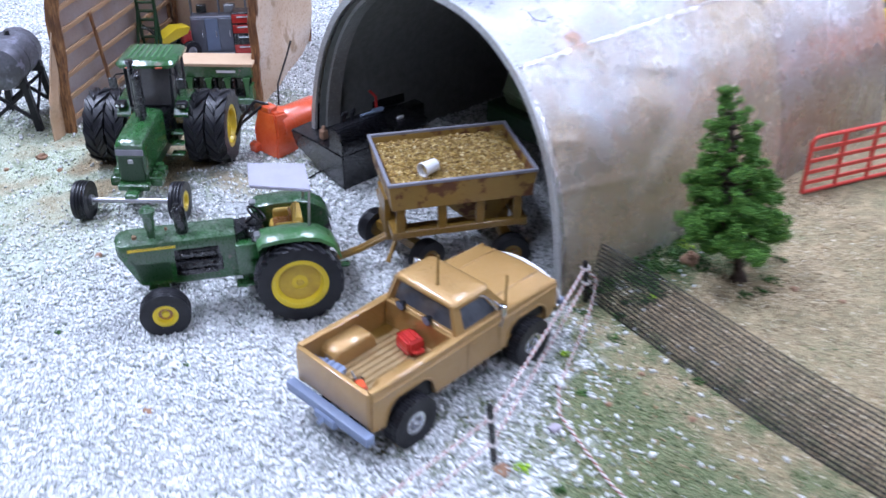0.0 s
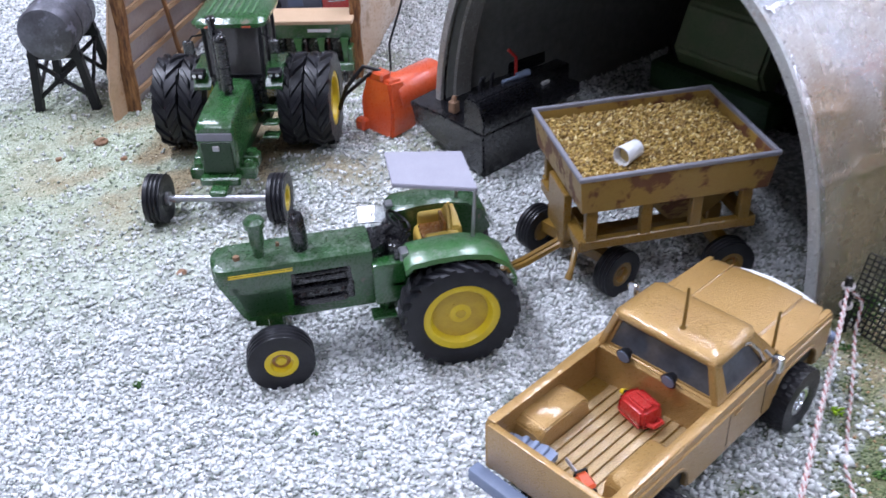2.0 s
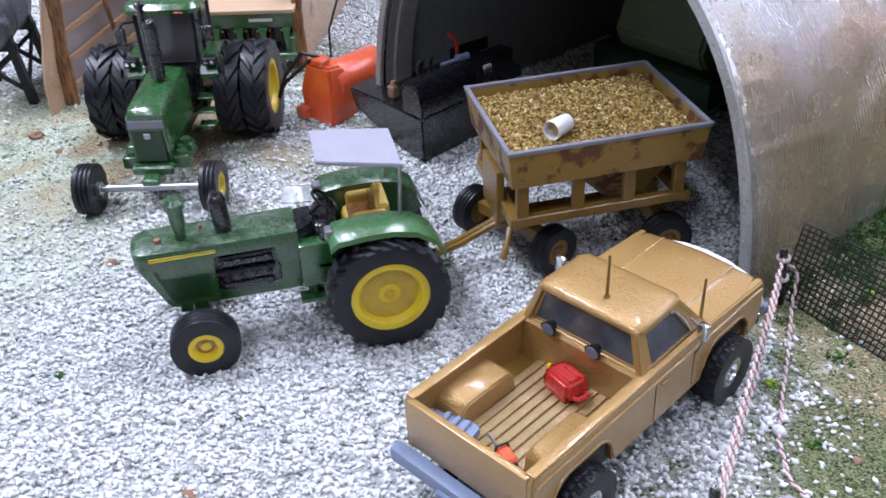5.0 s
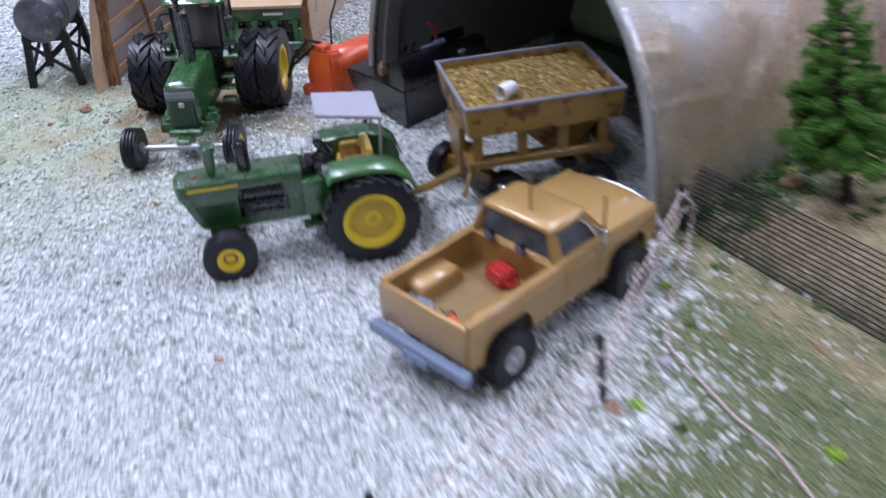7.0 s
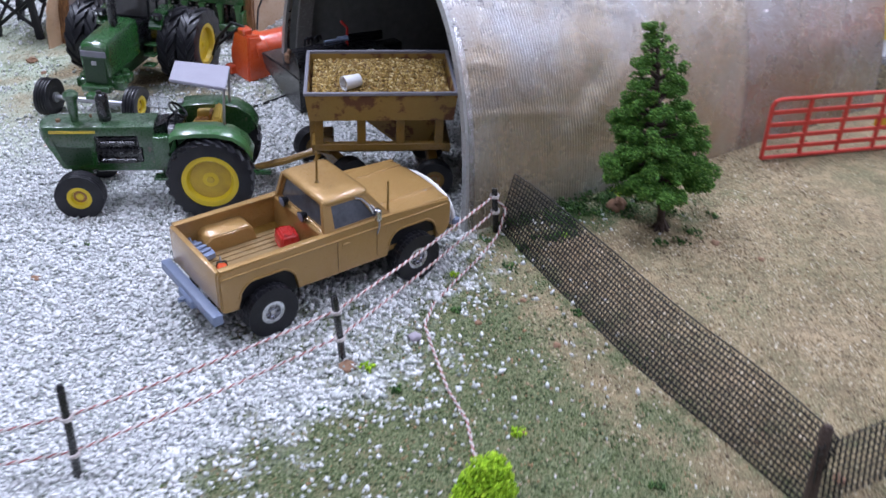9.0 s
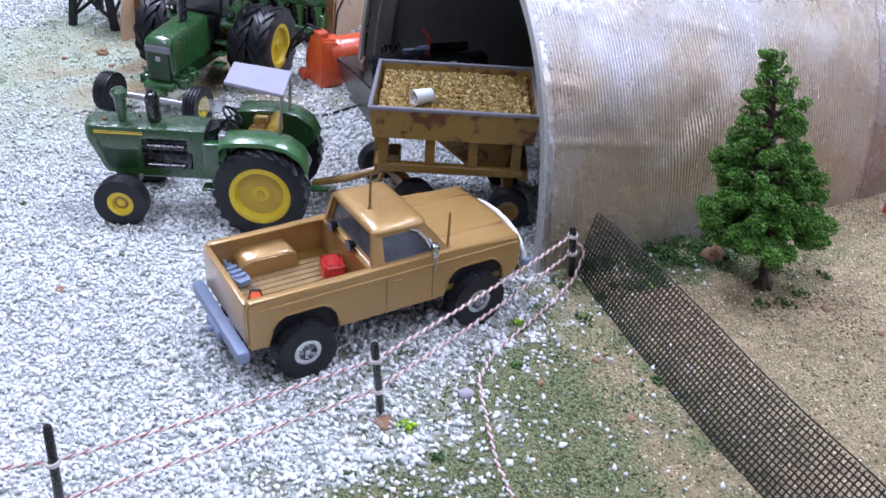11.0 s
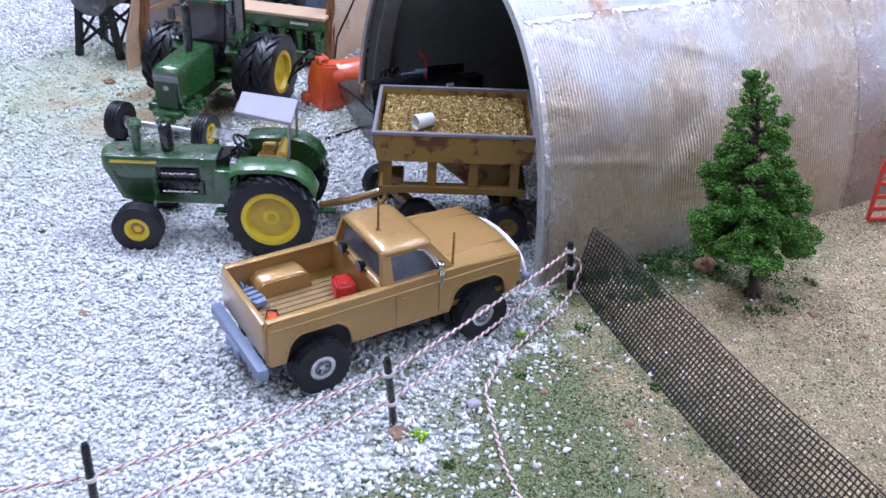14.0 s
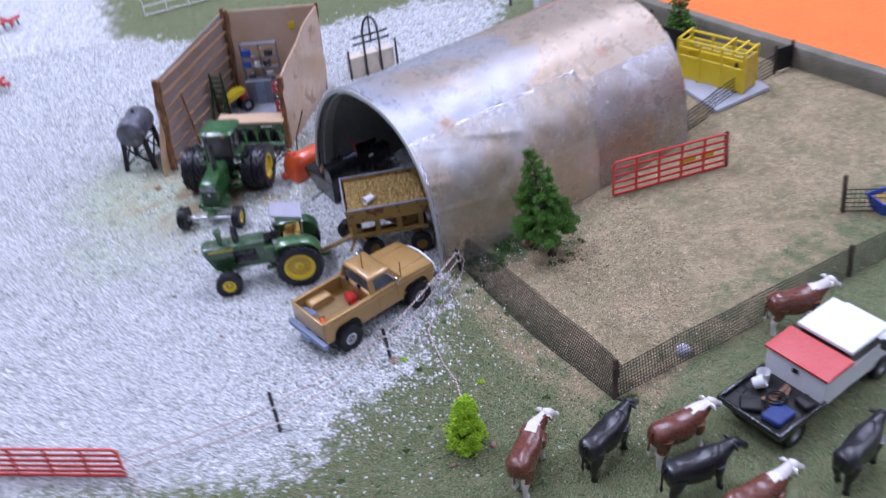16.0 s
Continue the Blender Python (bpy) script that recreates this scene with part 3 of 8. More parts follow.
scatter("soil", SOIL, 2, [(4, 13, -6, 8, 300, 0.025, 0.075), (13, 26, -4, 14, 60, 0.03, 0.07), (-9, -1, 9, 18, 150, 0.03, 0.065)], 13, "tan soil crumbs strewn over the paddock", "soil")

scatter("powder", MINT, 1, [(-14, 1, 9, 20, 190, 0.03, 0.075)], 14, "pale mint scenic powder crumbs round the lean-to", "grass")

# Rim of the table, the cloth of the next table, and the hall round them.
bm = bm_new()
kerb_a, kerb_b = Vector((33.6, 0.9, 0)), Vector((11.5, 39.5, 0))
d = (kerb_b - kerb_a).normalized()
side = Vector((d.y, -d.x, 0))
loft(bm, [[p + side * s + Vector((0, 0, z)) for s, z in ((0, -0.1), (0.03 + 0.03 * math.sin(k * 1.7), 0.55), (0.06, 1.0), (0.12, 1.08 + 0.03 * math.sin(k * 2.1)), (0.68, 1.12), (0.76, 1.0), (0.8, -0.1))] for k, p in ((k, kerb_a.lerp(kerb_b, k / 24)) for k in range(25))])
solid("table_rim", bm, KERB, "weathered grey board along the edge of the table", "table rim", kind="structure")
bm = bm_new()
ring = [kerb_a + side * 0.85, kerb_b + side * 0.85, kerb_b + side * 60, kerb_a + side * 60]
rows = []
for i in range(41):
    s = i / 40
    p, q = ring[0].lerp(ring[1], s), ring[3].lerp(ring[2], s)
    rows.append([p.lerp(q, j / 40) + Vector((0, 0, 0.55 + 0.05 * math.sin(i * 0.9 + j * 0.4) + 0.04 * math.sin(j * 1.3 - i * 0.3))) for j in range(41)])
loft(bm, rows, caps=False, closed=False)
solid("tablecloth", bm, CLOTH, "bright orange cloth over the neighbouring table", "tablecloth", kind="structure")
HALL_WALL = surface("hall_wall", (0.60, 0.60, 0.62), 0.8, scale=0.02, fine=0.3)
HALL_FLOOR = surface("hall_floor", (0.24, 0.22, 0.2), 0.6, scale=0.02, fine=0.3)
for name, dims in (("floor", (-250, 600, -250, 250, -56, -50)), ("wall_north", (-250, 600, 250, 256, -50, 170)), ("wall_south", (-250, 600, -256, -250, -50, 170)),
                   ("wall_east", (600, 606, -250, 250, -50, 170)), ("wall_west", (-256, -250, -250, 250, -50, 170)), ("ceiling", (-256, 606, -256, 256, 170, 176))):
    solid(name, box(bm_new(), *dims), HALL_FLOOR if name == "floor" else HALL_WALL, "plain painted exhibition hall " + name.split("_")[0], name.split("_")[0], kind="structure")


def build_table(outline, top, label):
    """A board table on square legs that stands on the hall floor."""
    t = thing("display_table", outline[0][0], outline[0][1], -50.0, 0, label, "table", kind="structure")
    x0, y0 = outline[0][:2]
    poly = [(p[0] - x0, p[1] - y0) for p in outline]
    prism_bm = bm_new()
    prism(prism_bm, poly, 48.0, 50.0 + top, "z")
    part("tabletop", prism_bm, KERB, t)
    mx, my = sum(p[0] for p in poly) / 4, sum(p[1] for p in poly) / 4
    for px, py in poly:
        a, b = px + (mx - px) * 0.08, py + (my - py) * 0.08
        part("leg", box(bm_new(), a - 1.6, a + 1.6, b - 1.6, b + 1.6, 0.0, 48.0, 0.2), KERB, t)


build_table([(-34, -22), (34, -22), (34, 48), (-34, 48)], -0.15, "board table under the model farm")
build_table([tuple(p[:2]) for p in (ring[0].lerp(ring[2], 0.004), ring[1].lerp(ring[3], 0.004), ring[2], ring[3])], 0.3, "board table under the orange cloth")

# ---- arched shed ----
SHED = dict(x=1.79, y=7.80, turn=27.6, half=4.80, high=6.02, near=2.53, far=2.2, length=14.6)
LEAN = (0.02, 0.11)
SPOT = (1.11, 1.35)


def add_scaled(nt, src, factor):
    """A value times a factor."""
    n = add(nt, "ShaderNodeMath")
    n.operation = "MULTIPLY"
    n.inputs[1].default_value = factor
    nt.links.new(src, n.inputs[0])
    return n.outputs[0]


def shed_metal(name, col, stain, ribs, rough, metal=0.75, far_stain=None, relief=0.05, coat=0.9):
    """Old sheet metal: stained, ribbed and dented, under a glossy skin that is only gently uneven."""
    m, nt, b = nodes_of(name)
    tc = nt.nodes.new("ShaderNodeTexCoord")
    wave = add(nt, "ShaderNodeTexWave", Scale=4.2 / K, Distortion=0.45, Detail=2.0)
    wave.inputs["Detail Scale"].default_value = 3.0
    wave.bands_direction = "X"
    nt.links.new(tc.outputs["Object"], wave.inputs["Vector"])
    broad, mid, fine = noise_tex(nt, 0.22, 6.0), noise_tex(nt, 1.1, 8.0, 0.7), noise_tex(nt, 16, 5.0)
    c = mix(nt, ramp(nt, broad.outputs["Fac"], [(0.44, 0.0), (0.58, 0.9)]), col, stain)
    c = mix(nt, ramp(nt, mid.outputs["Fac"], [(0.5, 0.0), (0.72, 0.5)]), c, tuple(x * 0.75 for x in stain))
    if far_stain:
        sep = nt.nodes.new("ShaderNodeSeparateXYZ")
        nt.links.new(tc.outputs["Object"], sep.inputs[0])
        both = add(nt, "ShaderNodeMath")
        both.operation = "ADD"
        nt.links.new(add_scaled(nt, sep.outputs[0], 1 / (SHED["length"] * K)), both.inputs[0])
        nt.links.new(broad.outputs["Fac"], both.inputs[1])
        c = mix(nt, ramp(nt, both.outputs[0], [(0.68, 0.0), (1.0, 0.4), (1.3, 0.85)]), c, far_stain)
    rust = ramp(nt, mid.outputs["Fac"], [(0.675, 0.0), (0.71, 0.9)])
    c = mix(nt, rust, c, (0.33, 0.16, 0.08))
    place = nt.nodes.new("ShaderNodeSeparateXYZ")
    nt.links.new(tc.outputs["Object"], place.inputs[0])
    band = ramp(nt, add_scaled(nt, place.outputs[2], 0.125 / K), [(0.61, 0.0), (0.63, 1.0), (0.655, 1.0), (0.69, 0.0)])
    blots = noise_tex(nt, 0.9, 8.0, 0.7)
    c = mix(nt, mix(nt, 1.0, band, ramp(nt, blots.outputs["Fac"], [(0.56, 0.0), (0.62, 0.9)]), "MULTIPLY"), c, (0.36, 0.20, 0.12))
    pits = noise_tex(nt, 11, 5.0, 0.7)
    c = mix(nt, ramp(nt, pits.outputs["Fac"], [(0.58, 0.0), (0.66, 0.7)]), c, tuple(x * 0.45 for x in stain))
    # Pale flecks painted into the colour stand in for sparkle on the tin.
    sparkle_flecks = noise_tex(nt, 19, 4.0, 0.8)
    c = mix(nt, ramp(nt, sparkle_flecks.outputs["Fac"], [(0.57, 0.0), (0.64, 0.6)]), c, (0.80, 0.80, 0.82))
    nt.links.new(c, b.inputs["Base Color"])
    nt.links.new(ramp(nt, mid.outputs["Fac"], [(0.35, rough - 0.12), (0.65, rough + 0.16)]), b.inputs["Roughness"])
    b.inputs["Metallic"].default_value = metal
    b.inputs["Coat Weight"].default_value = coat
    b.inputs["Coat Roughness"].default_value = 0.04
    h = mix(nt, ribs, mid.outputs["Color"], wave.outputs["Color"])
    speck = noise_tex(nt, 24, 4.0, 0.75)
    bump(nt, b, mix(nt, 0.42, mix(nt, 0.25, h, fine.outputs["Color"]), speck.outputs["Color"]), 0.9, relief)
    crinkle = noise_tex(nt, 13, 2.0, 0.6)
    skin = add(nt, "ShaderNodeBump", Strength=1.0, Distance=0.035 * K)
    nt.links.new(mix(nt, 0.45, mix(nt, 0.4, mid.outputs["Color"], wave.outputs["Color"]), crinkle.outputs["Color"]), skin.inputs["Height"])
    nt.links.new(skin.outputs["Normal"], b.inputs["Coat Normal"])
    return m


TIN_SIDE = shed_metal("shed_side_tin", (0.48, 0.475, 0.485), (0.40, 0.31, 0.205), 0.22, 0.24, 0.65)
TIN_END = shed_metal("shed_end_tin", (0.40, 0.385, 0.40), (0.33, 0.25, 0.18), 0.10, 0.26, 0.8)
TIN_SKIRT = shed_metal("shed_skirt_tin", (0.58, 0.55, 0.50), (0.46, 0.355, 0.23), 0.45, 0.24, 0.6)
TIN_TOP = shed_metal("shed_top_tin", (0.45, 0.475, 0.53), (0.46, 0.375, 0.28), 0.30, 0.30, 0.45, (0.50, 0.375, 0.235), 0.04)
TIN_BRIGHT = shed_metal("shed_bright_tin", (0.66, 0.67, 0.72), (0.52, 0.45, 0.37), 0.02, 0.18, 0.95, None, 0.05, 0.6)
TIN_SPOT = shed_metal("shed_patch", (0.30, 0.31, 0.38), (0.24, 0.22, 0.25), 0.05, 0.4, 0.3)
TIN_RIM = shed_metal("shed_rim_tin", (0.48, 0.49, 0.48), (0.36, 0.34, 0.31), 0.1, 0.5, 0.4)
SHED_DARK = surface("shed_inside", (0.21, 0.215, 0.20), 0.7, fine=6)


def arch_point(a, along, grow=0.0):
    """A point of the arch in the shed's own axes: a from 0 (one foot) to pi (the other)."""
    c, s = math.cos(a), math.sin(a)
    n = SHED["near"] if c > 0 else SHED["far"]
    y = -math.copysign(abs(c) ** (2 / n), c) * (SHED["half"] + grow)
    z = max(s, 0.0) ** (2 / n) * (SHED["high"] + grow)
    t = radians(SHED["turn"])
    lx = LEAN[0] * math.cos(t) + LEAN[1] * math.sin(t)
    ly = -LEAN[0] * math.sin(t) + LEAN[1] * math.cos(t)
    return Vector((along + lx * z, y + ly * z, z))


# Folds and dents of the side: from and to (metres along, angle), half width, depth.
FOLDS = [((2.4, 0.80), (5.1, 0.63), 0.14, 0.030), ((2.7, 0.70), (4.6, 0.58), 0.45, -0.030), ((2.95, 0.26), (3.95, 0.46), 0.30, -0.062), ((3.5, 0.24), (4.4, 0.40), 0.24, 0.035),
         ((0.15, 0.57), (0.95, 0.52), 0.11, 0.028), ((0.1, 0.357), (2.8, 0.285), 0.07, 0.030), ((0.5, 0.86), (1.9, 0.74), 0.14, 0.022), ((5.6, 0.30), (6.6, 0.55), 0.35, -0.035)]


def folded(x, a):
    """How far the sheet stands out or in at a place, by its folds."""
    total = 0.0
    for (x0, a0), (x1, a1), wide, deep in FOLDS:
        dx, dy, px, py = x1 - x0, (a1 - a0) * 5.5, x - x0, (a - a0) * 5.5
        s = (px * dx + py * dy) / (dx * dx + dy * dy)
        c = min(max(s, 0.0), 1.0)
        d = math.hypot(px - c * dx, py - c * dy) / wide
        total += deep * math.exp(-d * d) * (0.55 + 0.45 * math.sin(math.pi * c))
    return total


def arch_sheet(bm, a0, a1, x0, x1, outer, inner, na=48, nx=24, dent=0.0, ragged=0.0, seed=0, crumple=1.0):
    """A curved sheet of real thickness between two angles and two lengths."""
    rng = random.Random(seed)
    edge = [ragged * rng.uniform(-1, 1) for _ in range(nx + 1)]
    shells = []
    for grow, inward in ((outer, 1), (inner, 0.3)):
        grid = []
        for i in range(nx + 1):
            x = x0 + (x1 - x0) * i / nx
            lo = a0 + edge[i]
            row = []
            for j in range(na + 1):
                a = lo + (a1 - lo) * j / na
                g = grow + dent * noise.noise(Vector((x * 0.55, a * 2.2, seed * 3.1))) + dent * 0.4 * noise.noise(Vector((x * 1.7 * crumple, a * 6.0 * crumple, seed + 9.0)))
                row.append(bm.verts.new(arch_point(a, x, g + (folded(x, a) if dent and a < 1.05 else 0.0))))
            grid.append(row)
        shells.append(grid)
    for grid in shells:
        for i in range(nx):
            for j in range(na):
                bm.faces.new((grid[i][j], grid[i + 1][j], grid[i + 1][j + 1], grid[i][j + 1]))
    o, n = shells
    for i in range(nx):
        for j in (0, na):
            bm.faces.new((o[i][j], o[i + 1][j], n[i + 1][j], n[i][j]))
    for j in range(na):
        for i in (0, nx):
            bm.faces.new((o[i][j], o[i][j + 1], n[i][j + 1], n[i][j]))


def build_shed():
    L = SHED["length"]
    shed = thing("arched_shed", SHED["x"], SHED["y"], 0, SHED["turn"], "long half-round sheet metal shed with an open front", "shed")
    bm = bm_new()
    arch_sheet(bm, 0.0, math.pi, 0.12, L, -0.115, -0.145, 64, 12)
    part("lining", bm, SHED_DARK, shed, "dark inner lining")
    bm = bm_new()
    arch_sheet(bm, 0.0, 0.98, 0.02, 9.0, 0.0, -0.05, 76, 110, 0.06, 0.0, 2)
    part("outer_sheet", bm, TIN_SIDE, shed, "dull dented metal sheet with tan stains")
    bm = bm_new()
    arch_sheet(bm, 0.36, 0.0, 0.20, 8.7, 0.014, -0.02, 30, 110, 0.06, 0.012, 2)
    part("skirt_sheet", bm, TIN_SKIRT, shed, "ribbed tan-stained skirt sheet along the ground")
    bm = bm_new()
    arch_sheet(bm, 0.0, 0.90, 8.85, L, 0.010, -0.03, 48, 30, 0.06, 0.0, 2)
    part("end_sheet", bm, TIN_END, shed, "dull metal end sheet with brown stains")
    bm = bm_new()
    arch_sheet(bm, 0.0, math.pi, 0.02, 0.16, 0.03, -0.02, 260, 5, 0.07, 0.0, 5, 9.0)
    part("edge_strip", bm, TIN_BRIGHT, shed, "crumpled shiny foil strip round the opening")
    bm = bm_new()
    arch_sheet(bm, 0.93, math.pi, 0.0, 8.95, 0.005, -0.03, 100, 48, 0.06, 0.006, 2)
    part("top_sheet", bm, TIN_TOP, shed, "bluish white glossy top sheet with tan stains")
    bm = bm_new()
    arch_sheet(bm, 0.80, math.pi, 8.9, L - 0.1, 0.012, -0.03, 100, 30, 0.06, 0.004, 2)
    part("top_sheet", bm, TIN_TOP, shed, "tan stained rear top sheet")
    # Bright strip added to stand in for the sparkle below the seam.
    bm = bm_new()
    arch_sheet(bm, 0.905, 0.928, 0.1, 8.8, 0.010, -0.03, 5, 170, 0.06, 0.012, 2, 6.0)
    part("seam_glints", bm, TIN_BRIGHT, shed, "thin crumpled shiny strip added for the glints under the seam")
    bm = bm_new()
    arch_sheet(bm, SPOT[0], SPOT[0] + 0.07, SPOT[1], SPOT[1] + 0.55, 0.03, 0.012, 5, 6, 0.05, 0.010, 2)
    part("patch", bm, TIN_SPOT, shed, "small grey-blue patch")
    bm = bm_new()
    arch_sheet(bm, 0.0, math.pi, -0.05, 0.035, 0.035, -0.13, 72, 1)
    part("front_rim", bm, TIN_RIM, shed, "grey rolled metal rim")
    bm = bm_new()
    arch_sheet(bm, 0.0, math.pi, 0.30, 0.75, -0.15, -0.24, 64, 2)
    part("inner_rim", bm, TIN_RIM, shed, "second ring of ribbed metal")
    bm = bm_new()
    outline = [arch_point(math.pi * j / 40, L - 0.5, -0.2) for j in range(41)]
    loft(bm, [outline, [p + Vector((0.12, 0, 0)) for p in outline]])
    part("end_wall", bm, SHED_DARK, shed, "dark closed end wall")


build_shed()

# ---- gold pickup ----
def side_outline(x0, x1, z0, top, arches, r):
    """Outline of a body side in x and z, with wheel openings cut from its lower edge."""
    pts = [(x0, z0 + 0.10), (x0 + 0.06, z0 + 0.02)]
    for a in arches:
        pts += [(a - r * 1.02, z0), (a - r, z0 + 0.22)]
        pts += [(a - r * math.cos(t), z0 + 0.22 + (r * 0.56) * min(1.0, 1.25 * math.sin(t))) for t in (0.35, 0.65, 0.95, 1.3, math.pi / 2, 1.84, 2.19, 2.49, 2.79)]
        pts += [(a + r, z0 + 0.22), (a + r * 1.06, z0)]
    return pts + [(x1 - 0.12, z0 + 0.06), (x1, z0 + 0.25)] + top


def panel_bar(bm, quad, u0, u1, v0, v1, thick):
    """A flat bar that lies on a four-cornered plane, from u0 to u1 along its foot and v0 to v1 up it."""
    at = lambda u, v: quad[0].lerp(quad[1], u).lerp(quad[3].lerp(quad[2], u), v)
    n = (quad[1] - quad[0]).cross(quad[3] - quad[0]).normalized() * abs(thick)
    if n.dot(quad[0] - Vector((2.0, 0, 1.7))) < 0:
        n = -n
    ring = [at(u, v) for u, v in ((u0, v0), (u1, v0), (u1, v1), (u0, v1))]
    loft(bm, [[p - n * 0.4 for p in ring], [p + n for p in ring]])


def build_pickup(name, x, y, turn, label):
    t = thing(name, x, y, 0, turn, label, "pickup truck")
    top = [(4.26, 1.45), (4.20, 1.60), (2.80, 1.66), (1.30, 1.66), (-0.90, 1.63), (-0.95, 1.55)]
    outline = side_outline(-0.95, 4.26, 0.72, top, (0.02, 3.30), 0.60)
    for s in (-1, 1):
        bm = bm_new()
        prism(bm, outline, s * 0.95, s * 1.06)
        bmesh.ops.bevel(bm, geom=[e for e in bm.edges if abs(e.verts[0].co.y - e.verts[1].co.y) < 1e-4 and abs(e.verts[0].co.y) > 1.0], offset=0.03, segments=2, affect="EDGES")
        part("side_panel", bm, GOLD, t)
        bm = bm_new()
        box(bm, -0.90, 4.16, min(s * 1.045, s * 1.085), max(s * 1.045, s * 1.085), 1.455, 1.505, 0.012)
        part("body_crease", bm, GOLD, t)
        for a in (0.02, 3.30):
            bm = bm_new()
            tube(bm, [(a - 0.60 * math.cos(u), s * 1.055, 0.94 + 0.336 * min(1.0, 1.25 * math.sin(u))) for u in np.linspace(0.05, 3.09, 14)], 0.028, 6)
            part("arch_lip", bm, GOLD, t)
            # Black sheet added to fill the arch opening with shade.
            bm = bm_new()
            box(bm, a - 0.58, a + 0.58, min(s * 0.972, s * 0.985), max(s * 0.972, s * 0.985), 0.90, 1.26)
            part("arch_shade", bm, BLACK_PLASTIC, t, "black sheet standing in for wheel arch shade")
        bm = bm_new()
        box(bm, 1.52, 1.525, min(s * 1.052, s * 1.066), max(s * 1.052, s * 1.066), 0.78, 1.44, 0.0)
        box(bm, 2.42, 2.425, min(s * 1.052, s * 1.066), max(s * 1.052, s * 1.066), 0.82, 1.44, 0.0)
        part("door_gap", bm, BLACK_PLASTIC, t)
        bm = bm_new()
        box(bm, 1.62, 1.80, min(s * 1.06, s * 1.085), max(s * 1.06, s * 1.085), 1.34, 1.38, 0.012)
        part("door_handle", bm, GOLD, t)
    # Bed
    # Dark colour stands in for shade in the grooves between ribs.
    bm = bm_new()
    box(bm, -0.90, 1.32, -0.96, 0.96, 0.94, 1.03)
    part("bed_floor", bm, FRAME_GOLD, t, "bed floor coloured dark for shade between the ribs")
    for i in range(9):
        bm = bm_new()
        yy = -0.60 + i * 0.15
        box(bm, -0.86, 1.26, yy - 0.060, yy + 0.060, 1.025, 1.060, 0.006)
        part("floor_rib", bm, GOLD_BED, t)
    for s in (-1, 1):
        bm = bm_new()
        prof = [(-0.50, 1.02), (-0.45, 1.33), (-0.34, 1.43), (0.44, 1.43), (0.56, 1.33), (0.62, 1.02)]
        loft(bm, [[(a, s * yy, z - d) for a, z in prof] for yy, d in ((0.97, 0.0), (0.60, 0.0), (0.52, 0.05))])
        bmesh.ops.bevel(bm, geom=bm.edges[:], offset=0.02, segments=2, affect="EDGES")
        part("wheel_housing", bm, GOLD, t)
    bm = bm_new()
    box(bm, -0.97, -0.86, -0.98, 0.98, 0.86, 1.63, 0.025, 2)
    part("tailgate", bm, GOLD, t)
    bm = bm_new()
    box(bm, 1.24, 1.34, -0.97, 0.97, 0.95, 1.64, 0.02)
    part("bed_front_wall", bm, GOLD, t)
    for s in (-1, 1):
        bm = bm_new()
        box(bm, -0.90, 1.30, min(s * 0.90, s * 1.05), max(s * 0.90, s * 1.05), 1.60, 1.66, 0.022, 2)
        part("bed_rail", bm, GOLD, t)
    # Cab
    bm = bm_new()
    box(bm, 1.32, 4.14, -0.96, 0.96, 0.74, 1.60, 0.03)
    part("cab_body", bm, GOLD, t)
    base = [(1.36, 0.97), (2.78, 0.95), (2.78, -0.95), (1.36, -0.97)]
    head = [(1.45, 0.76), (2.28, 0.75), (2.28, -0.75), (1.45, -0.76)]
    bm = bm_new()
    loft(bm, [[(a, b, 1.60) for a, b in base], [(a, b, 2.20) for a, b in head]])
    part("window_glass", bm, GLASS_GREY, t, "smoky grey cab windows")
    for (a0, b0), (a1, b1), wide in zip(base, head, (0.085, 0.05, 0.05, 0.085)):
        bm = bm_new()
        s = math.copysign(1, b0)
        loft(bm, [[(a0 - wide, b0 + s * 0.02, 1.60), (a0 + wide, b0 + s * 0.02, 1.60), (a0 + wide, b0 - s * 0.08, 1.60), (a0 - wide, b0 - s * 0.08, 1.60)],
                  [(a1 - wide, b1 + s * 0.03, 2.22), (a1 + wide, b1 + s * 0.03, 2.22), (a1 + wide, b1 - s * 0.07, 2.22), (a1 - wide, b1 - s * 0.07, 2.22)]])
        bmesh.ops.bevel(bm, geom=bm.edges[:], offset=0.012, segments=2, affect="EDGES")
        part("pillar", bm, GOLD, t)
    for s in (-1, 1):
        quad = [Vector(p) for p in ((1.36, s * 0.97, 1.60), (2.78, s * 0.95, 1.60), (2.28, s * 0.75, 2.20), (1.45, s * 0.76, 2.20))]
        bm = bm_new()
        for u0, u1, v0, v1 in ((0.0, 0.115, 0.0, 1.0), (0.80, 1.0, 0.0, 1.0), (0.10, 0.82, 0.0, 0.13), (0.10, 0.82, 0.84, 1.0)):
            panel_bar(bm, quad, u0, u1, v0, v1, s * 0.022)
        part("window_frame", bm, GOLD, t)
        bm = bm_new()
        tube(bm, [(2.08, s * 0.80, 2.13), (2.22, s * 0.815, 2.08), (2.36, s * 0.88, 1.92), (2.45, s * 0.955, 1.70)], 0.028, 8)
        part("window_trim", bm, CHROME, t, "bright chrome window trim")
    quad = [Vector(p) for p in ((1.36, 0.97, 1.60), (1.36, -0.97, 1.60), (1.45, -0.76, 2.20), (1.45, 0.76, 2.20))]
    bm = bm_new()
    for u0, u1, v0, v1 in ((0.0, 0.07, 0.0, 1.0), (0.93, 1.0, 0.0, 1.0), (0.06, 0.94, 0.0, 0.14), (0.06, 0.94, 0.84, 1.0)):
        panel_bar(bm, quad, u0, u1, v0, v1, 0.022)
    part("rear_window_frame", bm, GOLD, t)
    bm = bm_new()
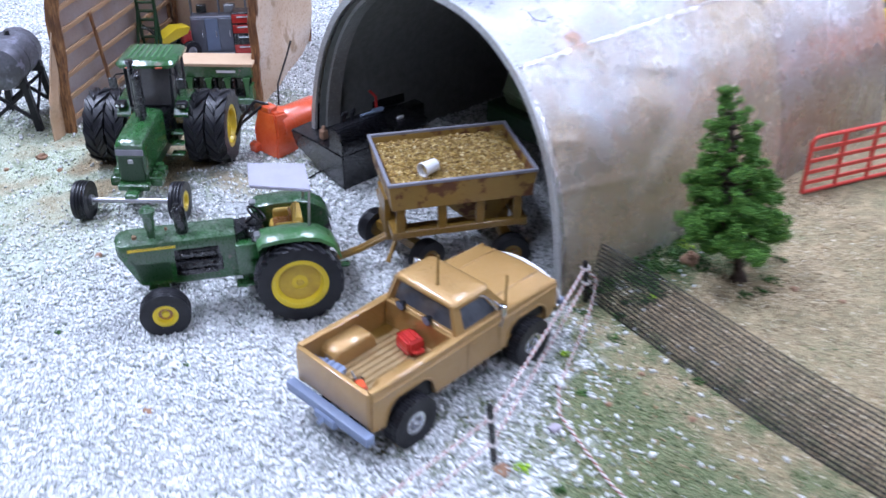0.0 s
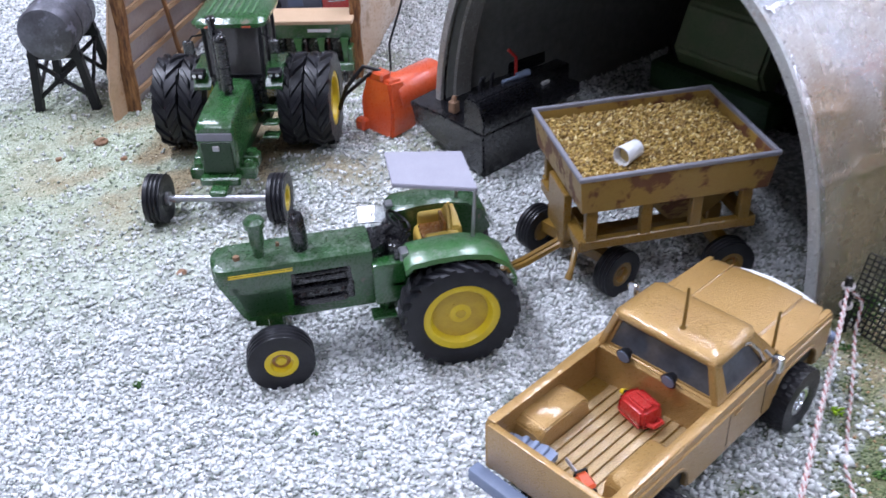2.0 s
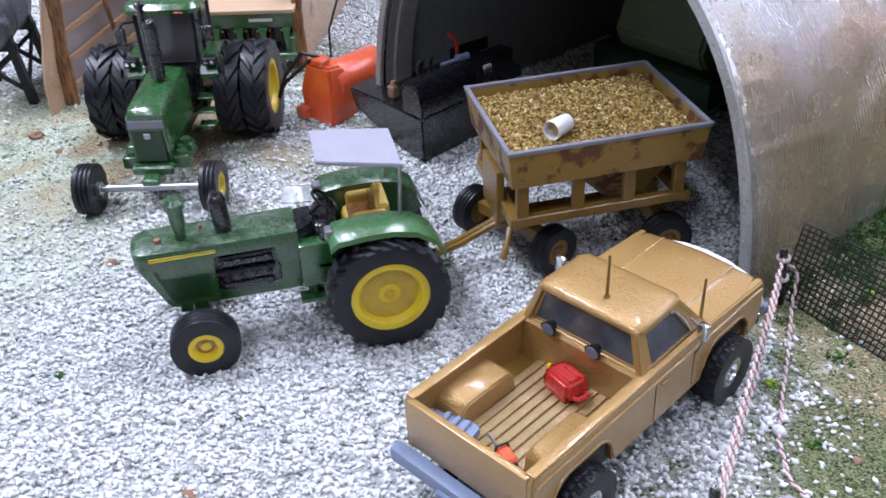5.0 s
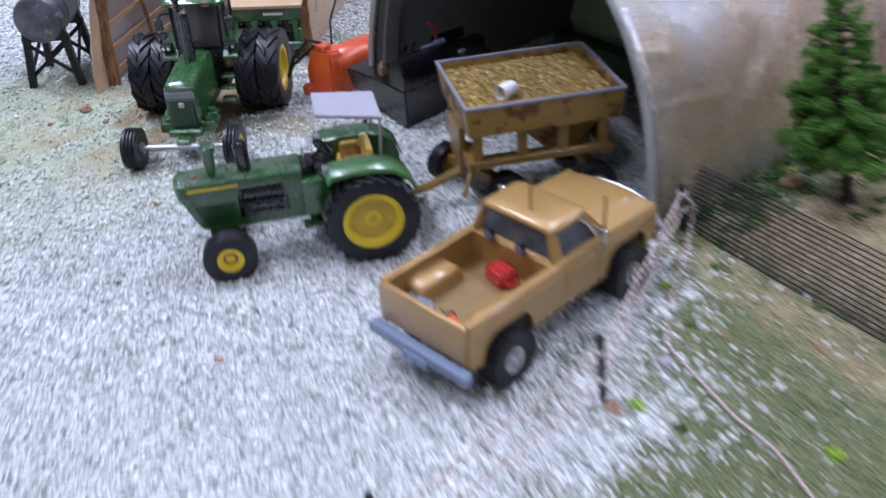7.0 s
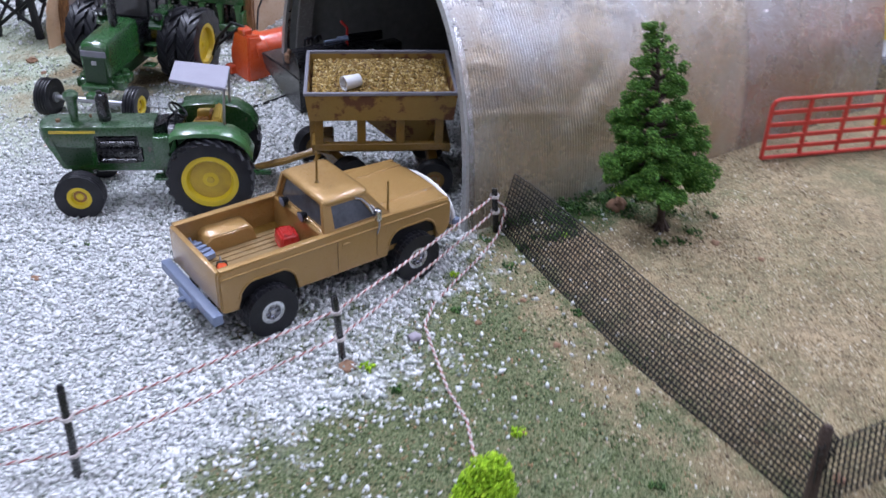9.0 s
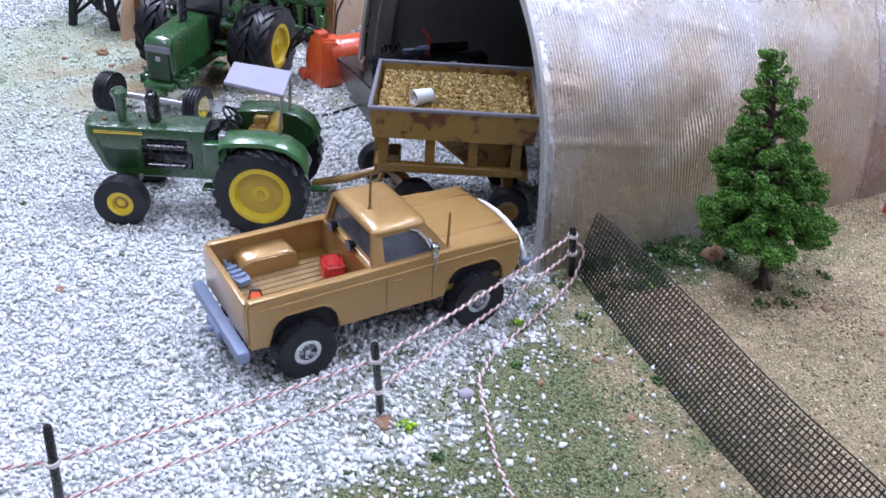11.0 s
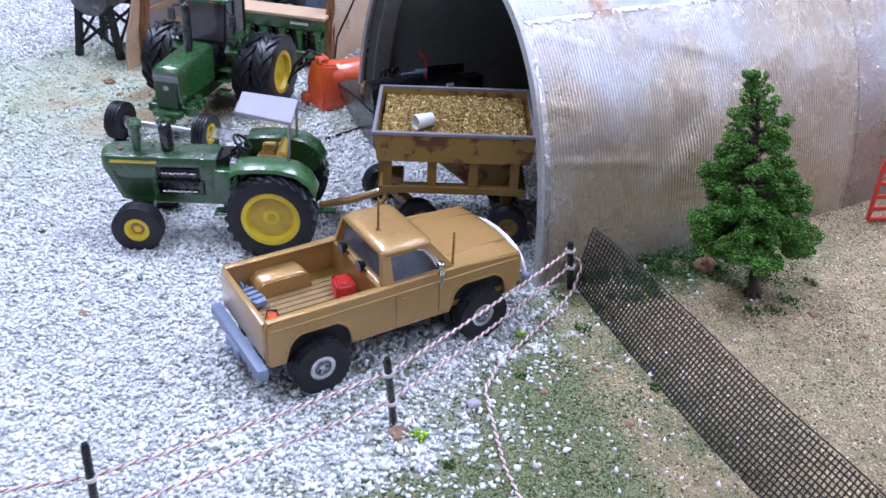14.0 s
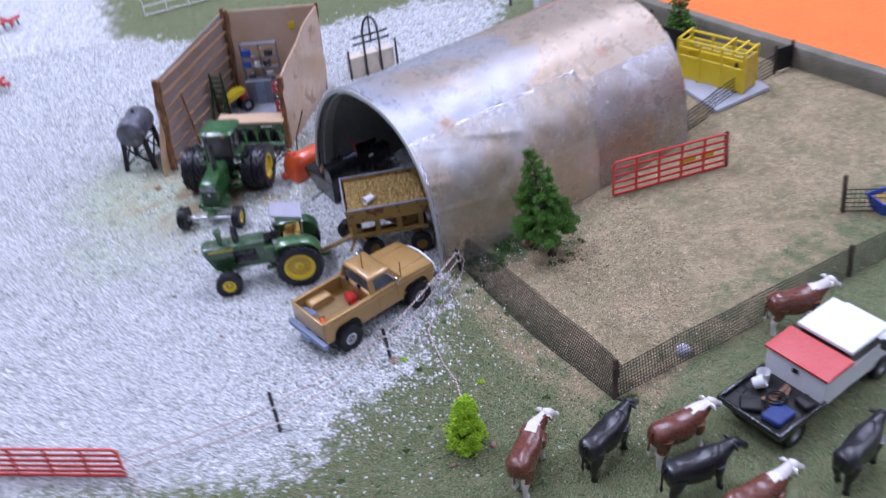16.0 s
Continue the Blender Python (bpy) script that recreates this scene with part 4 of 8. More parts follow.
    rings = []
    for z, g in ((2.13, 0.03), (2.17, 0.055), (2.22, 0.04), (2.26, -0.02), (2.285, -0.11), (2.298, -0.24), (2.305, -0.42)):
        rings.append([(a + sx * g, b + sy * g, z) for a, b, sx, sy in ((1.42, 0.70, -1, 0.8), (1.50, 0.78, -0.8, 1), (2.28, 0.76, 0.8, 1), (2.36, 0.68, 1, 0.8), (2.36, -0.68, 1, -0.8), (2.28, -0.76, 0.8, -1), (1.50, -0.78, -0.8, -1), (1.42, -0.70, -1, -0.8))])
    loft(bm, rings)
    part("roof", bm, GOLD, t, smooth=70)
    bm = bm_new()
    box(bm, 1.30, 2.84, -1.00, 1.00, 1.585, 1.66, 0.025, 2)
    part("cowl", bm, GOLD, t)
    bm = bm_new()
    rows = []
    for xx, drop in ((2.80, 0.0), (3.4, 0.0), (3.85, 0.01), (4.12, 0.03), (4.22, 0.06), (4.28, 0.12), (4.30, 0.22)):
        wide = 1.04 if xx < 3.9 else 1.04 - (xx - 3.9) * 0.32
        rows.append([(xx, v * wide, z - drop) for v, z in ((-1, 1.45), (-1, 1.56), (-0.95, 1.635), (-0.6, 1.655), (-0.58, 1.675), (0, 1.70), (0.58, 1.675), (0.6, 1.655), (0.95, 1.635), (1, 1.56), (1, 1.45))])
    loft(bm, rows)
    part("hood", bm, GOLD, t)
    for s in (-1, 1):
        bm = bm_new()
        box(bm, 2.84, 4.14, min(s * 0.575, s * 0.60), max(s * 0.575, s * 0.60), 1.655, 1.69, 0.008)
        part("hood_ridge", bm, GOLD, t)
    bm = bm_new()
    box(bm, 4.24, 4.32, -0.88, 0.88, 0.98, 1.42, 0.02)
    part("grille", bm, BLACK_PLASTIC, t, "dark front grille")
    for s in (-1, 1):
        bm = bm_new()
        rod(bm, (4.30, s * 0.72, 1.22), (4.36, s * 0.72, 1.22), 0.13, 0.12, 16)
        part("headlight", bm, CHROME, t, "round headlight")
    bm = bm_new()
    box(bm, 4.28, 4.50, -1.06, 1.06, 0.70, 0.92, 0.04, 2)
    part("front_bumper", bm, CHROME, t, "chrome front bumper")
    bm = bm_new()
    arc = [(4.40, s * y, z) for s, y, z in ((-1, 0.95, 0.90), (-1, 0.99, 1.02), (-1, 0.95, 1.15), (-1, 0.84, 1.30), (-1, 0.66, 1.41), (-1, 0.36, 1.49), (1, 0.0, 1.52), (1, 0.36, 1.49), (1, 0.66, 1.41), (1, 0.84, 1.30), (1, 0.95, 1.15), (1, 0.99, 1.02), (1, 0.95, 0.90))]
    tube(bm, arc, 0.046, 10)
    part("brush_guard", bm, WHITE, t, "white tube brush guard")
    for s in (-1, 1):
        bm = bm_new()
        box(bm, 4.36, 4.52, s * 0.98 - 0.09, s * 0.98 + 0.09, 0.88, 1.04, 0.03)
        part("guard_bracket", bm, BUMPER, t, "grey-blue bracket")
    # Rear bumper, chassis
    bm = bm_new()
    box(bm, -1.17, -0.97, -1.16, 1.16, 0.62, 0.84, 0.03, 2)
    box(bm, -1.22, -1.0, -0.30, 0.30, 0.52, 0.72, 0.03)
    rod(bm, (-1.22, 0, 0.62), (-1.34, 0, 0.62), 0.05, 0.05)
    part("rear_bumper", bm, BUMPER, t, "grey-blue rear bumper with step")
    bm = bm_new()
    box(bm, -0.9, 4.25, -0.45, -0.33, 0.52, 0.72)
    box(bm, -0.9, 4.25, 0.33, 0.45, 0.52, 0.72)
    # Wide slab added to keep the wheel wells dark.
    box(bm, -0.7, 4.1, -0.945, 0.945, 0.66, 0.93)
    rod(bm, (0, -0.95, 0.52), (0, 0.95, 0.52), 0.08)
    rod(bm, (3.34, -0.95, 0.52), (3.34, 0.95, 0.52), 0.08)
    part("chassis", bm, BLACK_PLASTIC, t, "black underbody and axles")
    for xx in (0.0, 3.34):
        for s in (-1, 1):
            tyre = wheel(t, xx, s * 1.02, 0.52, 0.53, 0.44, 0.225, s, CHROME, 26, "road")
            bm = bm_new()
            for k in range(8):
                a = k * math.pi / 4
                rod(bm, (xx + 0.10 * math.cos(a), s * 1.13, 0.52 + 0.10 * math.sin(a)), (xx + 0.20 * math.cos(a), s * 1.10, 0.52 + 0.20 * math.sin(a)), 0.028, 0.02, 6)
            rod(bm, (xx, s * 1.08, 0.52), (xx, s * 1.20, 0.52), 0.075, 0.05, 12)
            part("spokes", bm, CHROME, tyre, "chrome spoked wheel centre")
    # Aerials, mirrors, lamps
    for xx, yy, z0, z1 in ((1.66, -0.12, 2.29, 2.95), (2.80, -0.88, 1.64, 2.32)):
        bm = bm_new()
        rod(bm, (xx, yy, z0), (xx + 0.01, yy, z1), 0.026, 0.020, 8)
        rod(bm, (xx, yy, z0), (xx, yy, z0 + 0.04), 0.055, 0.03, 10)
        part("aerial", bm, FRAME_GOLD, t, "short brass aerial")
    for s in (-1, 1):
        bm = bm_new()
        tube(bm, [(2.34, s * 0.98, 1.98), (2.38, s * 1.12, 1.88), (2.42, s * 1.16, 1.72), (2.44, s * 1.12, 1.50), (2.44, s * 1.05, 1.34)], 0.02, 6)
        arm = part("mirror_arm", bm, STEEL, t, "bent wire mirror arm")
        bm = bm_new()
        box(bm, 2.30, 2.42, s * 1.18 - 0.08, s * 1.18 + 0.08, 1.72, 1.98, 0.04, 2)
        part("mirror", bm, CHROME, arm, "bright chrome mirror")
    for yy in (0.45, -0.28):
        bm = bm_new()
        rod(bm, (1.30, yy, 1.77), (1.17, yy, 1.75), 0.06, 0.12, 14)
        rod(bm, (1.29, yy, 1.63), (1.27, yy, 1.76), 0.022)
        lamp = part("work_lamp", bm, BLACK_PLASTIC, t, "small black work lamp")
        bm = bm_new()
        rod(bm, (1.175, yy, 1.75), (1.160, yy, 1.748), 0.100, 0.098, 14)
        part("lamp_lens", bm, BUMPER, lamp, "grey lens")
    return t


pickup_turn = math.degrees(math.atan2(1.766, 2.833))
build_pickup("pickup_truck", -0.651, 1.044, pickup_turn, "metallic gold toy pickup with grey bumper and chrome wheels")


def in_bed(a, b, z):
    c, s = math.cos(radians(pickup_turn)), math.sin(radians(pickup_turn))
    return -0.651 + a * c - b * s, 1.044 + a * s + b * c, z


px, py, pz = in_bed(1.0, -0.01, 1.066)
can = thing("fuel_can", px, py, pz, pickup_turn + 78, "glossy red toy fuel can standing in the truck bed", "fuel can")
bm = bm_new()
loft(bm, [[(x0 * f, y0 * f, z) for x0, y0 in ((-0.26, -0.20), (0.24, -0.20), (0.28, -0.12), (0.28, 0.12), (0.24, 0.20), (-0.26, 0.20))] for z, f in ((0.0, 0.94), (0.03, 1.0), (0.22, 1.0), (0.29, 0.86))])
bmesh.ops.bevel(bm, geom=bm.edges[:], offset=0.055, segments=3, affect="EDGES")
for y0 in (-0.07, 0.07):
    box(bm, -0.17, 0.15, y0 - 0.022, y0 + 0.022, 0.28, 0.315, 0.01)
part("body", bm, RED, can)
bm = bm_new()
tube(bm, [(-0.27, -0.10, 0.10), (-0.36, -0.08, 0.12), (-0.36, 0.08, 0.12), (-0.27, 0.10, 0.10)], 0.035, 6)
part("handle", bm, RED, can)
bm = bm_new()
tube(bm, [(0.24, -0.1, 0.10), (0.34, -0.12, 0.09), (0.44, -0.10, 0.05)], 0.035, 6)
spout = part("spout", bm, BLACK_PLASTIC, can, "black spout")
bm = bm_new()
rod(bm, (0.42, -0.105, 0.055), (0.48, -0.095, 0.035), 0.045, 0.04, 10)
part("cap", bm, YELLOW, spout, "small yellow cap")

px, py, pz = in_bed(-0.52, -0.28, 1.066)
saw = thing("chainsaw", px, py, pz, pickup_turn + 70, "small orange and black toy chainsaw lying in the bed", "chainsaw")
bm = bm_new()
box(bm, -0.15, 0.12, -0.085, 0.085, 0.0, 0.17, 0.03)
part("engine_cover", bm, ORANGE, saw)
bm = bm_new()
box(bm, -0.19, -0.11, -0.06, 0.06, 0.02, 0.13, 0.02)
tube(bm, [(0.09, -0.10, 0.06), (0.09, -0.07, 0.20), (0.09, 0.07, 0.20), (0.09, 0.10, 0.06)], 0.016, 6)
part("grip", bm, BLACK_PLASTIC, saw, "black handle")
bm = bm_new()
box(bm, 0.08, 0.42, -0.015, 0.015, 0.05, 0.11, 0.01)
part("guide_bar", bm, STEEL, saw, "steel guide bar")

saw.scale = (1.1, 1.1, 1.1)

px, py, pz = in_bed(-0.56, 0.56, 1.066)
jack = thing("drawbar_tool", px, py, pz, pickup_turn + 100, "grey-blue metal hitch tool lying in the bed corner", "hitch tool")
bm = bm_new()
prism(bm, [(-0.33, -0.10), (-0.22, -0.13), (0.18, -0.13), (0.20, -0.09), (0.33, -0.09), (0.33, 0.10), (0.20, 0.10), (0.18, 0.13), (-0.22, 0.13), (-0.33, 0.11)], 0.05, 0.15, "z")
for xx in (-0.17, -0.02, 0.13):
    box(bm, xx - 0.035, xx + 0.035, -0.11, 0.11, 0.14, 0.20, 0.012)
box(bm, -0.28, -0.20, -0.08, 0.08, 0.0, 0.06, 0.01)
box(bm, 0.20, 0.28, -0.08, 0.08, 0.0, 0.06, 0.01)
part("frame", bm, BUMPER, jack)
bm = bm_new()
rod(bm, (0.24, 0.03, 0.15), (0.30, 0.05, 0.27), 0.035, 0.028, 8)
part("pin", bm, BUMPER, jack)

# ---- open-station tractor with a flat canopy ----
def build_old_tractor():
    t = thing("tractor", -1.63, 5.65, 0, 180, "worn green toy tractor with yellow wheels and grey canopy", "tractor")
    # Bonnet: a wedge front with rounded top edges.
    bm = bm_new()
    rows = []
    for xx, zb, lean in ((1.25, 1.42, 0.0), (1.60, 1.42, 0.0), (1.62, 1.70, 0.0), (2.56, 1.70, 0.0), (2.58, 1.42, 0.0), (3.0, 1.42, 0.0), (3.52, 1.46, 0.01), (3.66, 1.56, 0.04), (3.74, 1.66, 0.12), (3.77, 1.72, 0.22)):
        w = 0.42 - lean
        rows.append([(xx, s, z - lean * 0.12) for s, z in ((-w, zb), (-w, 1.84), (-w + 0.035, 1.895), (-w * 0.5, 1.93), (0, 1.94), (w * 0.5, 1.93), (w - 0.035, 1.895), (w, 1.84), (w, zb))])
    loft(bm, rows)
    part("bonnet", bm, GREEN_OLD, t, "dusty green bonnet")
    bm = bm_new()
    prism(bm, [(2.58, 0.88), (3.30, 0.86), (3.38, 0.92), (3.70, 1.64), (3.64, 1.70), (2.58, 1.70)], -0.405, 0.405)
    bmesh.ops.bevel(bm, geom=bm.edges[:], offset=0.03, segments=2, affect="EDGES")
    part("radiator_housing", bm, GREEN, t)
    for s in (-1, 1):
        bm = bm_new()
        prism(bm, [(2.68, 0.98), (3.28, 0.98), (3.50, 1.58), (2.68, 1.60)], s * 0.395, s * 0.412)
        part("side_screen", bm, DARKGREEN, t, "dark side screen")
        bm = bm_new()
        box(bm, 2.52, 3.52, min(s * 0.412, s * 0.428), max(s * 0.412, s * 0.428), 1.765, 1.80, 0.006)
        box(bm, 2.52, 3.52, min(s * 0.412, s * 0.426), max(s * 0.412, s * 0.426), 1.815, 1.828, 0.003)
        part("name_stripe", bm, YELLOW, t, "yellow side stripe")
        bm = bm_new()
        box(bm, 1.58, 2.62, min(s * 0.26, s * 0.30), max(s * 0.26, s * 0.30), 0.98, 1.72, 0.02)
        box(bm, 1.68, 2.48, min(s * 0.28, s * 0.385), max(s * 0.28, s * 0.385), 1.44, 1.54, 0.025)
        rod(bm, (1.66, s * 0.35, 1.62), (2.5, s * 0.35, 1.60), 0.04, 0.04, 8)
        for i in range(4):
            rod(bm, (1.75 + i * 0.22, s * 0.30, 1.36), (1.75 + i * 0.22, s * 0.36, 1.22), 0.05, 0.045, 8)
        rod(bm, (1.66, s * 0.34, 1.32), (2.58, s * 0.34, 1.32), 0.05, 0.05, 8)
        box(bm, 1.70, 2.50, min(s * 0.28, s * 0.37), max(s * 0.28, s * 0.37), 0.99, 1.10, 0.025)
        part("engine_side", bm, BLACK, t, "black engine side")
    bm = bm_new()
    box(bm, 0.9, 2.7, -0.26, 0.26, 0.72, 1.5, 0.05)
    box(bm, -0.55, 1.2, -0.36, 0.36, 0.62, 1.30, 0.06)
    prism(bm, [(1.5, 0.78), (2.7, 0.80), (3.0, 0.62), (3.25, 0.66), (3.2, 0.95), (1.5, 0.98)], -0.24, 0.24)
    part("engine_block", bm, GREEN, t)
    for s in (-1, 1):
        bm = bm_new()
        box(bm, 0.76, 1.28, min(s * 0.30, s * 0.58), max(s * 0.30, s * 0.58), 0.95, 1.72, 0.03, 2)
        part("side_tank", bm, GREEN, t, "square green side box")
        bm = bm_new()
        box(bm, 0.95, 1.35, min(s * 0.32, s * 0.62), max(s * 0.32, s * 0.62), 0.66, 0.72, 0.015)
        box(bm, 1.06, 1.14, min(s * 0.36, s * 0.44), max(s * 0.36, s * 0.44), 0.66, 1.02, 0.015)
        part("step", bm, GREEN, t)
    # Stacks on the bonnet
    bm = bm_new()
    lathe(bm, [(0.0, 0.0), (0.085, 0.0), (0.095, 0.22), (0.115, 0.30), (0.125, 0.55), (0.165, 0.58), (0.17, 0.68), (0.10, 0.75), (0.0, 0.76)], (3.00, 0.10, 1.90), "z", 18)
    part("air_intake", bm, GREEN_OLD, t, "green mushroom air intake")
    bm = bm_new()
    tube(bm, [(2.34, 0.05, 1.88), (2.35, 0.05, 1.98), (2.37, 0.05, 2.48), (2.38, 0.05, 2.54), (2.40, 0.05, 2.57), (2.40, 0.05, 2.63)], [0.11, 0.145, 0.145, 0.12, 0.065, 0.06], 14)
    part("exhaust", bm, BLACK, t, "black exhaust stack")
    bm = bm_new()
    rod(bm, (3.36, 0.12, 1.90), (3.36, 0.12, 1.99), 0.06, 0.05, 10)
    rod(bm, (2.70, -0.1, 1.92), (2.70, -0.1, 2.0), 0.03, 0.03, 8)
    part("radiator_cap", bm, ROCK, t, "rust-brown filler cap")
    # Dash, wheel, seat
    bm = bm_new()
    loft(bm, [[(1.28, -0.36, 1.5), (1.28, 0.36, 1.5), (1.28, 0.36, 1.86), (1.28, -0.36, 1.86)], [(1.0, -0.24, 1.4), (1.0, 0.24, 1.4), (0.98, 0.24, 1.95), (0.98, -0.24, 1.95)]])
    part("dash", bm, BLACK, t, "black dash cowl")
    # Clear plate added and tilted to mirror a lamp as a white glint.
    bm = bm_new()
    n = Vector((-0.19, 0.33, 0.92)).normalized()
    u = Vector((1.0, 0.1, 0.0)).cross(n).cross(n).normalized()
    v = n.cross(u)
    c = Vector((1.16, -0.06, 2.30))
    loft(bm, [[c + n * h + u * a + v * b for a, b in ((-0.26, -0.17), (0.20, -0.19), (0.26, 0.15), (-0.20, 0.18))] for h in (-0.012, 0.012)])
    rod(bm, (1.14, -0.02, 1.85), (1.16, -0.06, 2.29), 0.03, 0.03, 6)
    part("glint_plate", bm, CLEAR, t, "small clear plate added over the dash to catch a lamp glint")
    bm = bm_new()
    rod(bm, (1.0, 0, 1.92), (0.76, 0, 2.12), 0.035, 0.03, 8)
    c, ax, u = Vector((0.74, 0, 2.14)), Vector((-0.65, 0, 0.76)), Vector((0, 1, 0))
    w = ax.cross(u)
    tube(bm, [c + 0.23 * (math.cos(k * 0.3307) * u + math.sin(k * 0.3307) * w) for k in range(20)], 0.028, 6)
    for k in range(3):
        a = k * 2.094
        rod(bm, c, c + 0.23 * (math.cos(a) * u + math.sin(a) * w), 0.018, 0.016, 6)
    part("steering_wheel", bm, BLACK_PLASTIC, t, "black steering wheel")
    bm = bm_new()
    box(bm, -0.14, 0.48, -0.36, 0.36, 1.36, 1.84, 0.13, 3)
    part("seat", bm, SEAT_YELLOW, t, "worn yellow seat")
    bm = bm_new()
    loft(bm, [[(-0.24, -0.34, z), (0.0, -0.34, z), (0.0, 0.34, z), (-0.24, 0.34, z)] for z in (1.72, 2.0)] + [[(-0.24, -0.32, 2.06), (-0.04, -0.32, 2.06), (-0.04, 0.32, 2.06), (-0.24, 0.32, 2.06)], [(-0.20, -0.30, 2.20), (-0.09, -0.30, 2.20), (-0.09, -0.10, 2.20), (-0.20, -0.10, 2.20)]])
    bmesh.ops.bevel(bm, geom=bm.edges[:], offset=0.045, segments=2, affect="EDGES")
    part("backrest", bm, SEAT_YELLOW, t, "rounded yellow backrest")
    bm = bm_new()
    box(bm, 0.0, 0.40, -0.21, 0.21, 1.80, 1.90, 0.04, 2)
    box(bm, -0.01, 0.05, -0.21, 0.21, 1.86, 2.10, 0.02, 2)
    part("cushion", bm, SEAT_BROWN, t, "glossy brown seat cushion")
    for s in (-1, 1):
        bm = bm_new()
        box(bm, -0.20, 0.38, s * 0.34 - 0.085, s * 0.34 + 0.085, 1.62, 2.02, 0.08, 3)
        part("armrest", bm, SEAT_YELLOW, t)
    bm = bm_new()
    box(bm, 0.62, 0.98, -0.34, 0.34, 1.36, 1.92, 0.06, 2)
    box(bm, 0.70, 0.92, 0.30, 0.50, 1.36, 2.0, 0.04, 2)
    part("console", bm, BLACK, t, "black control console")
    for k in range(3):
        bm = bm_new()
        rod(bm, (0.80, 0.32 + k * 0.07, 1.95), (0.74 - 0.04 * k, 0.34 + k * 0.08, 2.16), 0.018, 0.018, 6)
        rod(bm, (0.74 - 0.04 * k, 0.34 + k * 0.08, 2.15), (0.735 - 0.04 * k, 0.34 + k * 0.08, 2.20), 0.03, 0.026, 8)
        part("lever", bm, BLACK_PLASTIC, t)
    bm = bm_new()
    box(bm, -0.5, 1.0, -0.58, 0.58, 1.26, 1.36, 0.02)
    part("platform", bm, DARKGREEN, t, "dark operator platform")
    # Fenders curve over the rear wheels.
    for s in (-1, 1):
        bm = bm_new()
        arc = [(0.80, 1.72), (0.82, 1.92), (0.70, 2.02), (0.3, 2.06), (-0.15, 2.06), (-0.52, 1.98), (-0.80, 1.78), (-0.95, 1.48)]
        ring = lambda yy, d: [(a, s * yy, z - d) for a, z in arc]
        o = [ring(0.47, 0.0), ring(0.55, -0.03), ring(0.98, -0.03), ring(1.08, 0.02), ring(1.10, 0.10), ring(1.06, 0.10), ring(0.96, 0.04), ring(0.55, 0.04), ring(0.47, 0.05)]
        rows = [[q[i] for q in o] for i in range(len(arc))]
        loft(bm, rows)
        # Far fender: dusty, and a darker green for the shade under the canopy.
        part("fender", bm, FENDER if s > 0 else GREEN_OLD, t, "light green rounded fender" if s > 0 else "dusty green fender darkened for canopy shade")
        bm = bm_new()
        prism(bm, [(0.80, 1.30), (0.80, 1.95), (0.3, 2.03), (-0.15, 2.03), (-0.52, 1.95), (-0.80, 1.75), (-0.90, 1.45), (-0.6, 1.2)], s * 0.46, s * 0.50)
        part("fender_side", bm, GREEN_OLD, t)
        bm = bm_new()
        box(bm, 0.72, 0.86, s * 0.72 - 0.10, s * 0.72 + 0.10, 1.90, 2.07, 0.02)
        light = part("fender_lamp", bm, STEEL, t)
        bm = bm_new()
        box(bm, 0.85, 0.875, s * 0.72 - 0.06, s * 0.72 + 0.06, 1.93, 2.04, 0.01)
        part("lens", bm, BLACK, light, "small dark lens")
    # Canopy on thin rear posts
    bm = bm_new()
    pts = [(0.82, 0.20, 2.90), (-0.44, 0.62, 2.86), (-0.44, -0.48, 2.94), (0.80, -0.68, 3.00)]
    loft(bm, [[(a, b, z - 0.02) for a, b, z in pts], [(a, b, z + 0.05) for a, b, z in pts]])
    bmesh.ops.bevel(bm, geom=bm.edges[:], offset=0.012, segments=2, affect="EDGES")
    part("canopy", bm, CANOPY, t, "flat lavender-grey canopy")
    for s, yy in ((1, 0.60), (-1, -0.46)):
        bm = bm_new()
        rod(bm, (-0.34, s * 0.62, 2.0), (-0.40, yy, 2.88), 0.032, 0.028, 8)
        part("canopy_post", bm, STEEL, t, "thin grey post")
    # Front axle and wheels
    bm = bm_new()
    rod(bm, (2.91, -0.95, 0.55), (2.91, 0.95, 0.55), 0.075, 0.075, 10)
    box(bm, 2.76, 3.06, -0.26, 0.26, 0.52, 0.86, 0.04)
    part("front_axle", bm, GREEN, t)
    bm = bm_new()
    rod(bm, (0, -1.0, 0.96), (0, 1.0, 0.96), 0.14, 0.14, 14)
    box(bm, -1.25, -0.5, -0.07, 0.07, 0.48, 0.58, 0.02)
    box(bm, -0.75, -0.45, -0.3, 0.3, 0.55, 1.15, 0.04)
    part("rear_axle", bm, GREEN, t)
    for s in (-1, 1):
        wheel(t, 2.91, s * 0.97, 0.52, 0.54, 0.36, 0.255, s, YELLOW, 0, "ribbed", YELLOW)
        wheel(t, 0.0, s * 1.02, 0.95, 0.97, 0.52, 0.61, s, YELLOW, 22, "farm", DUSTY_YELLOW)
    return t


build_old_tractor()


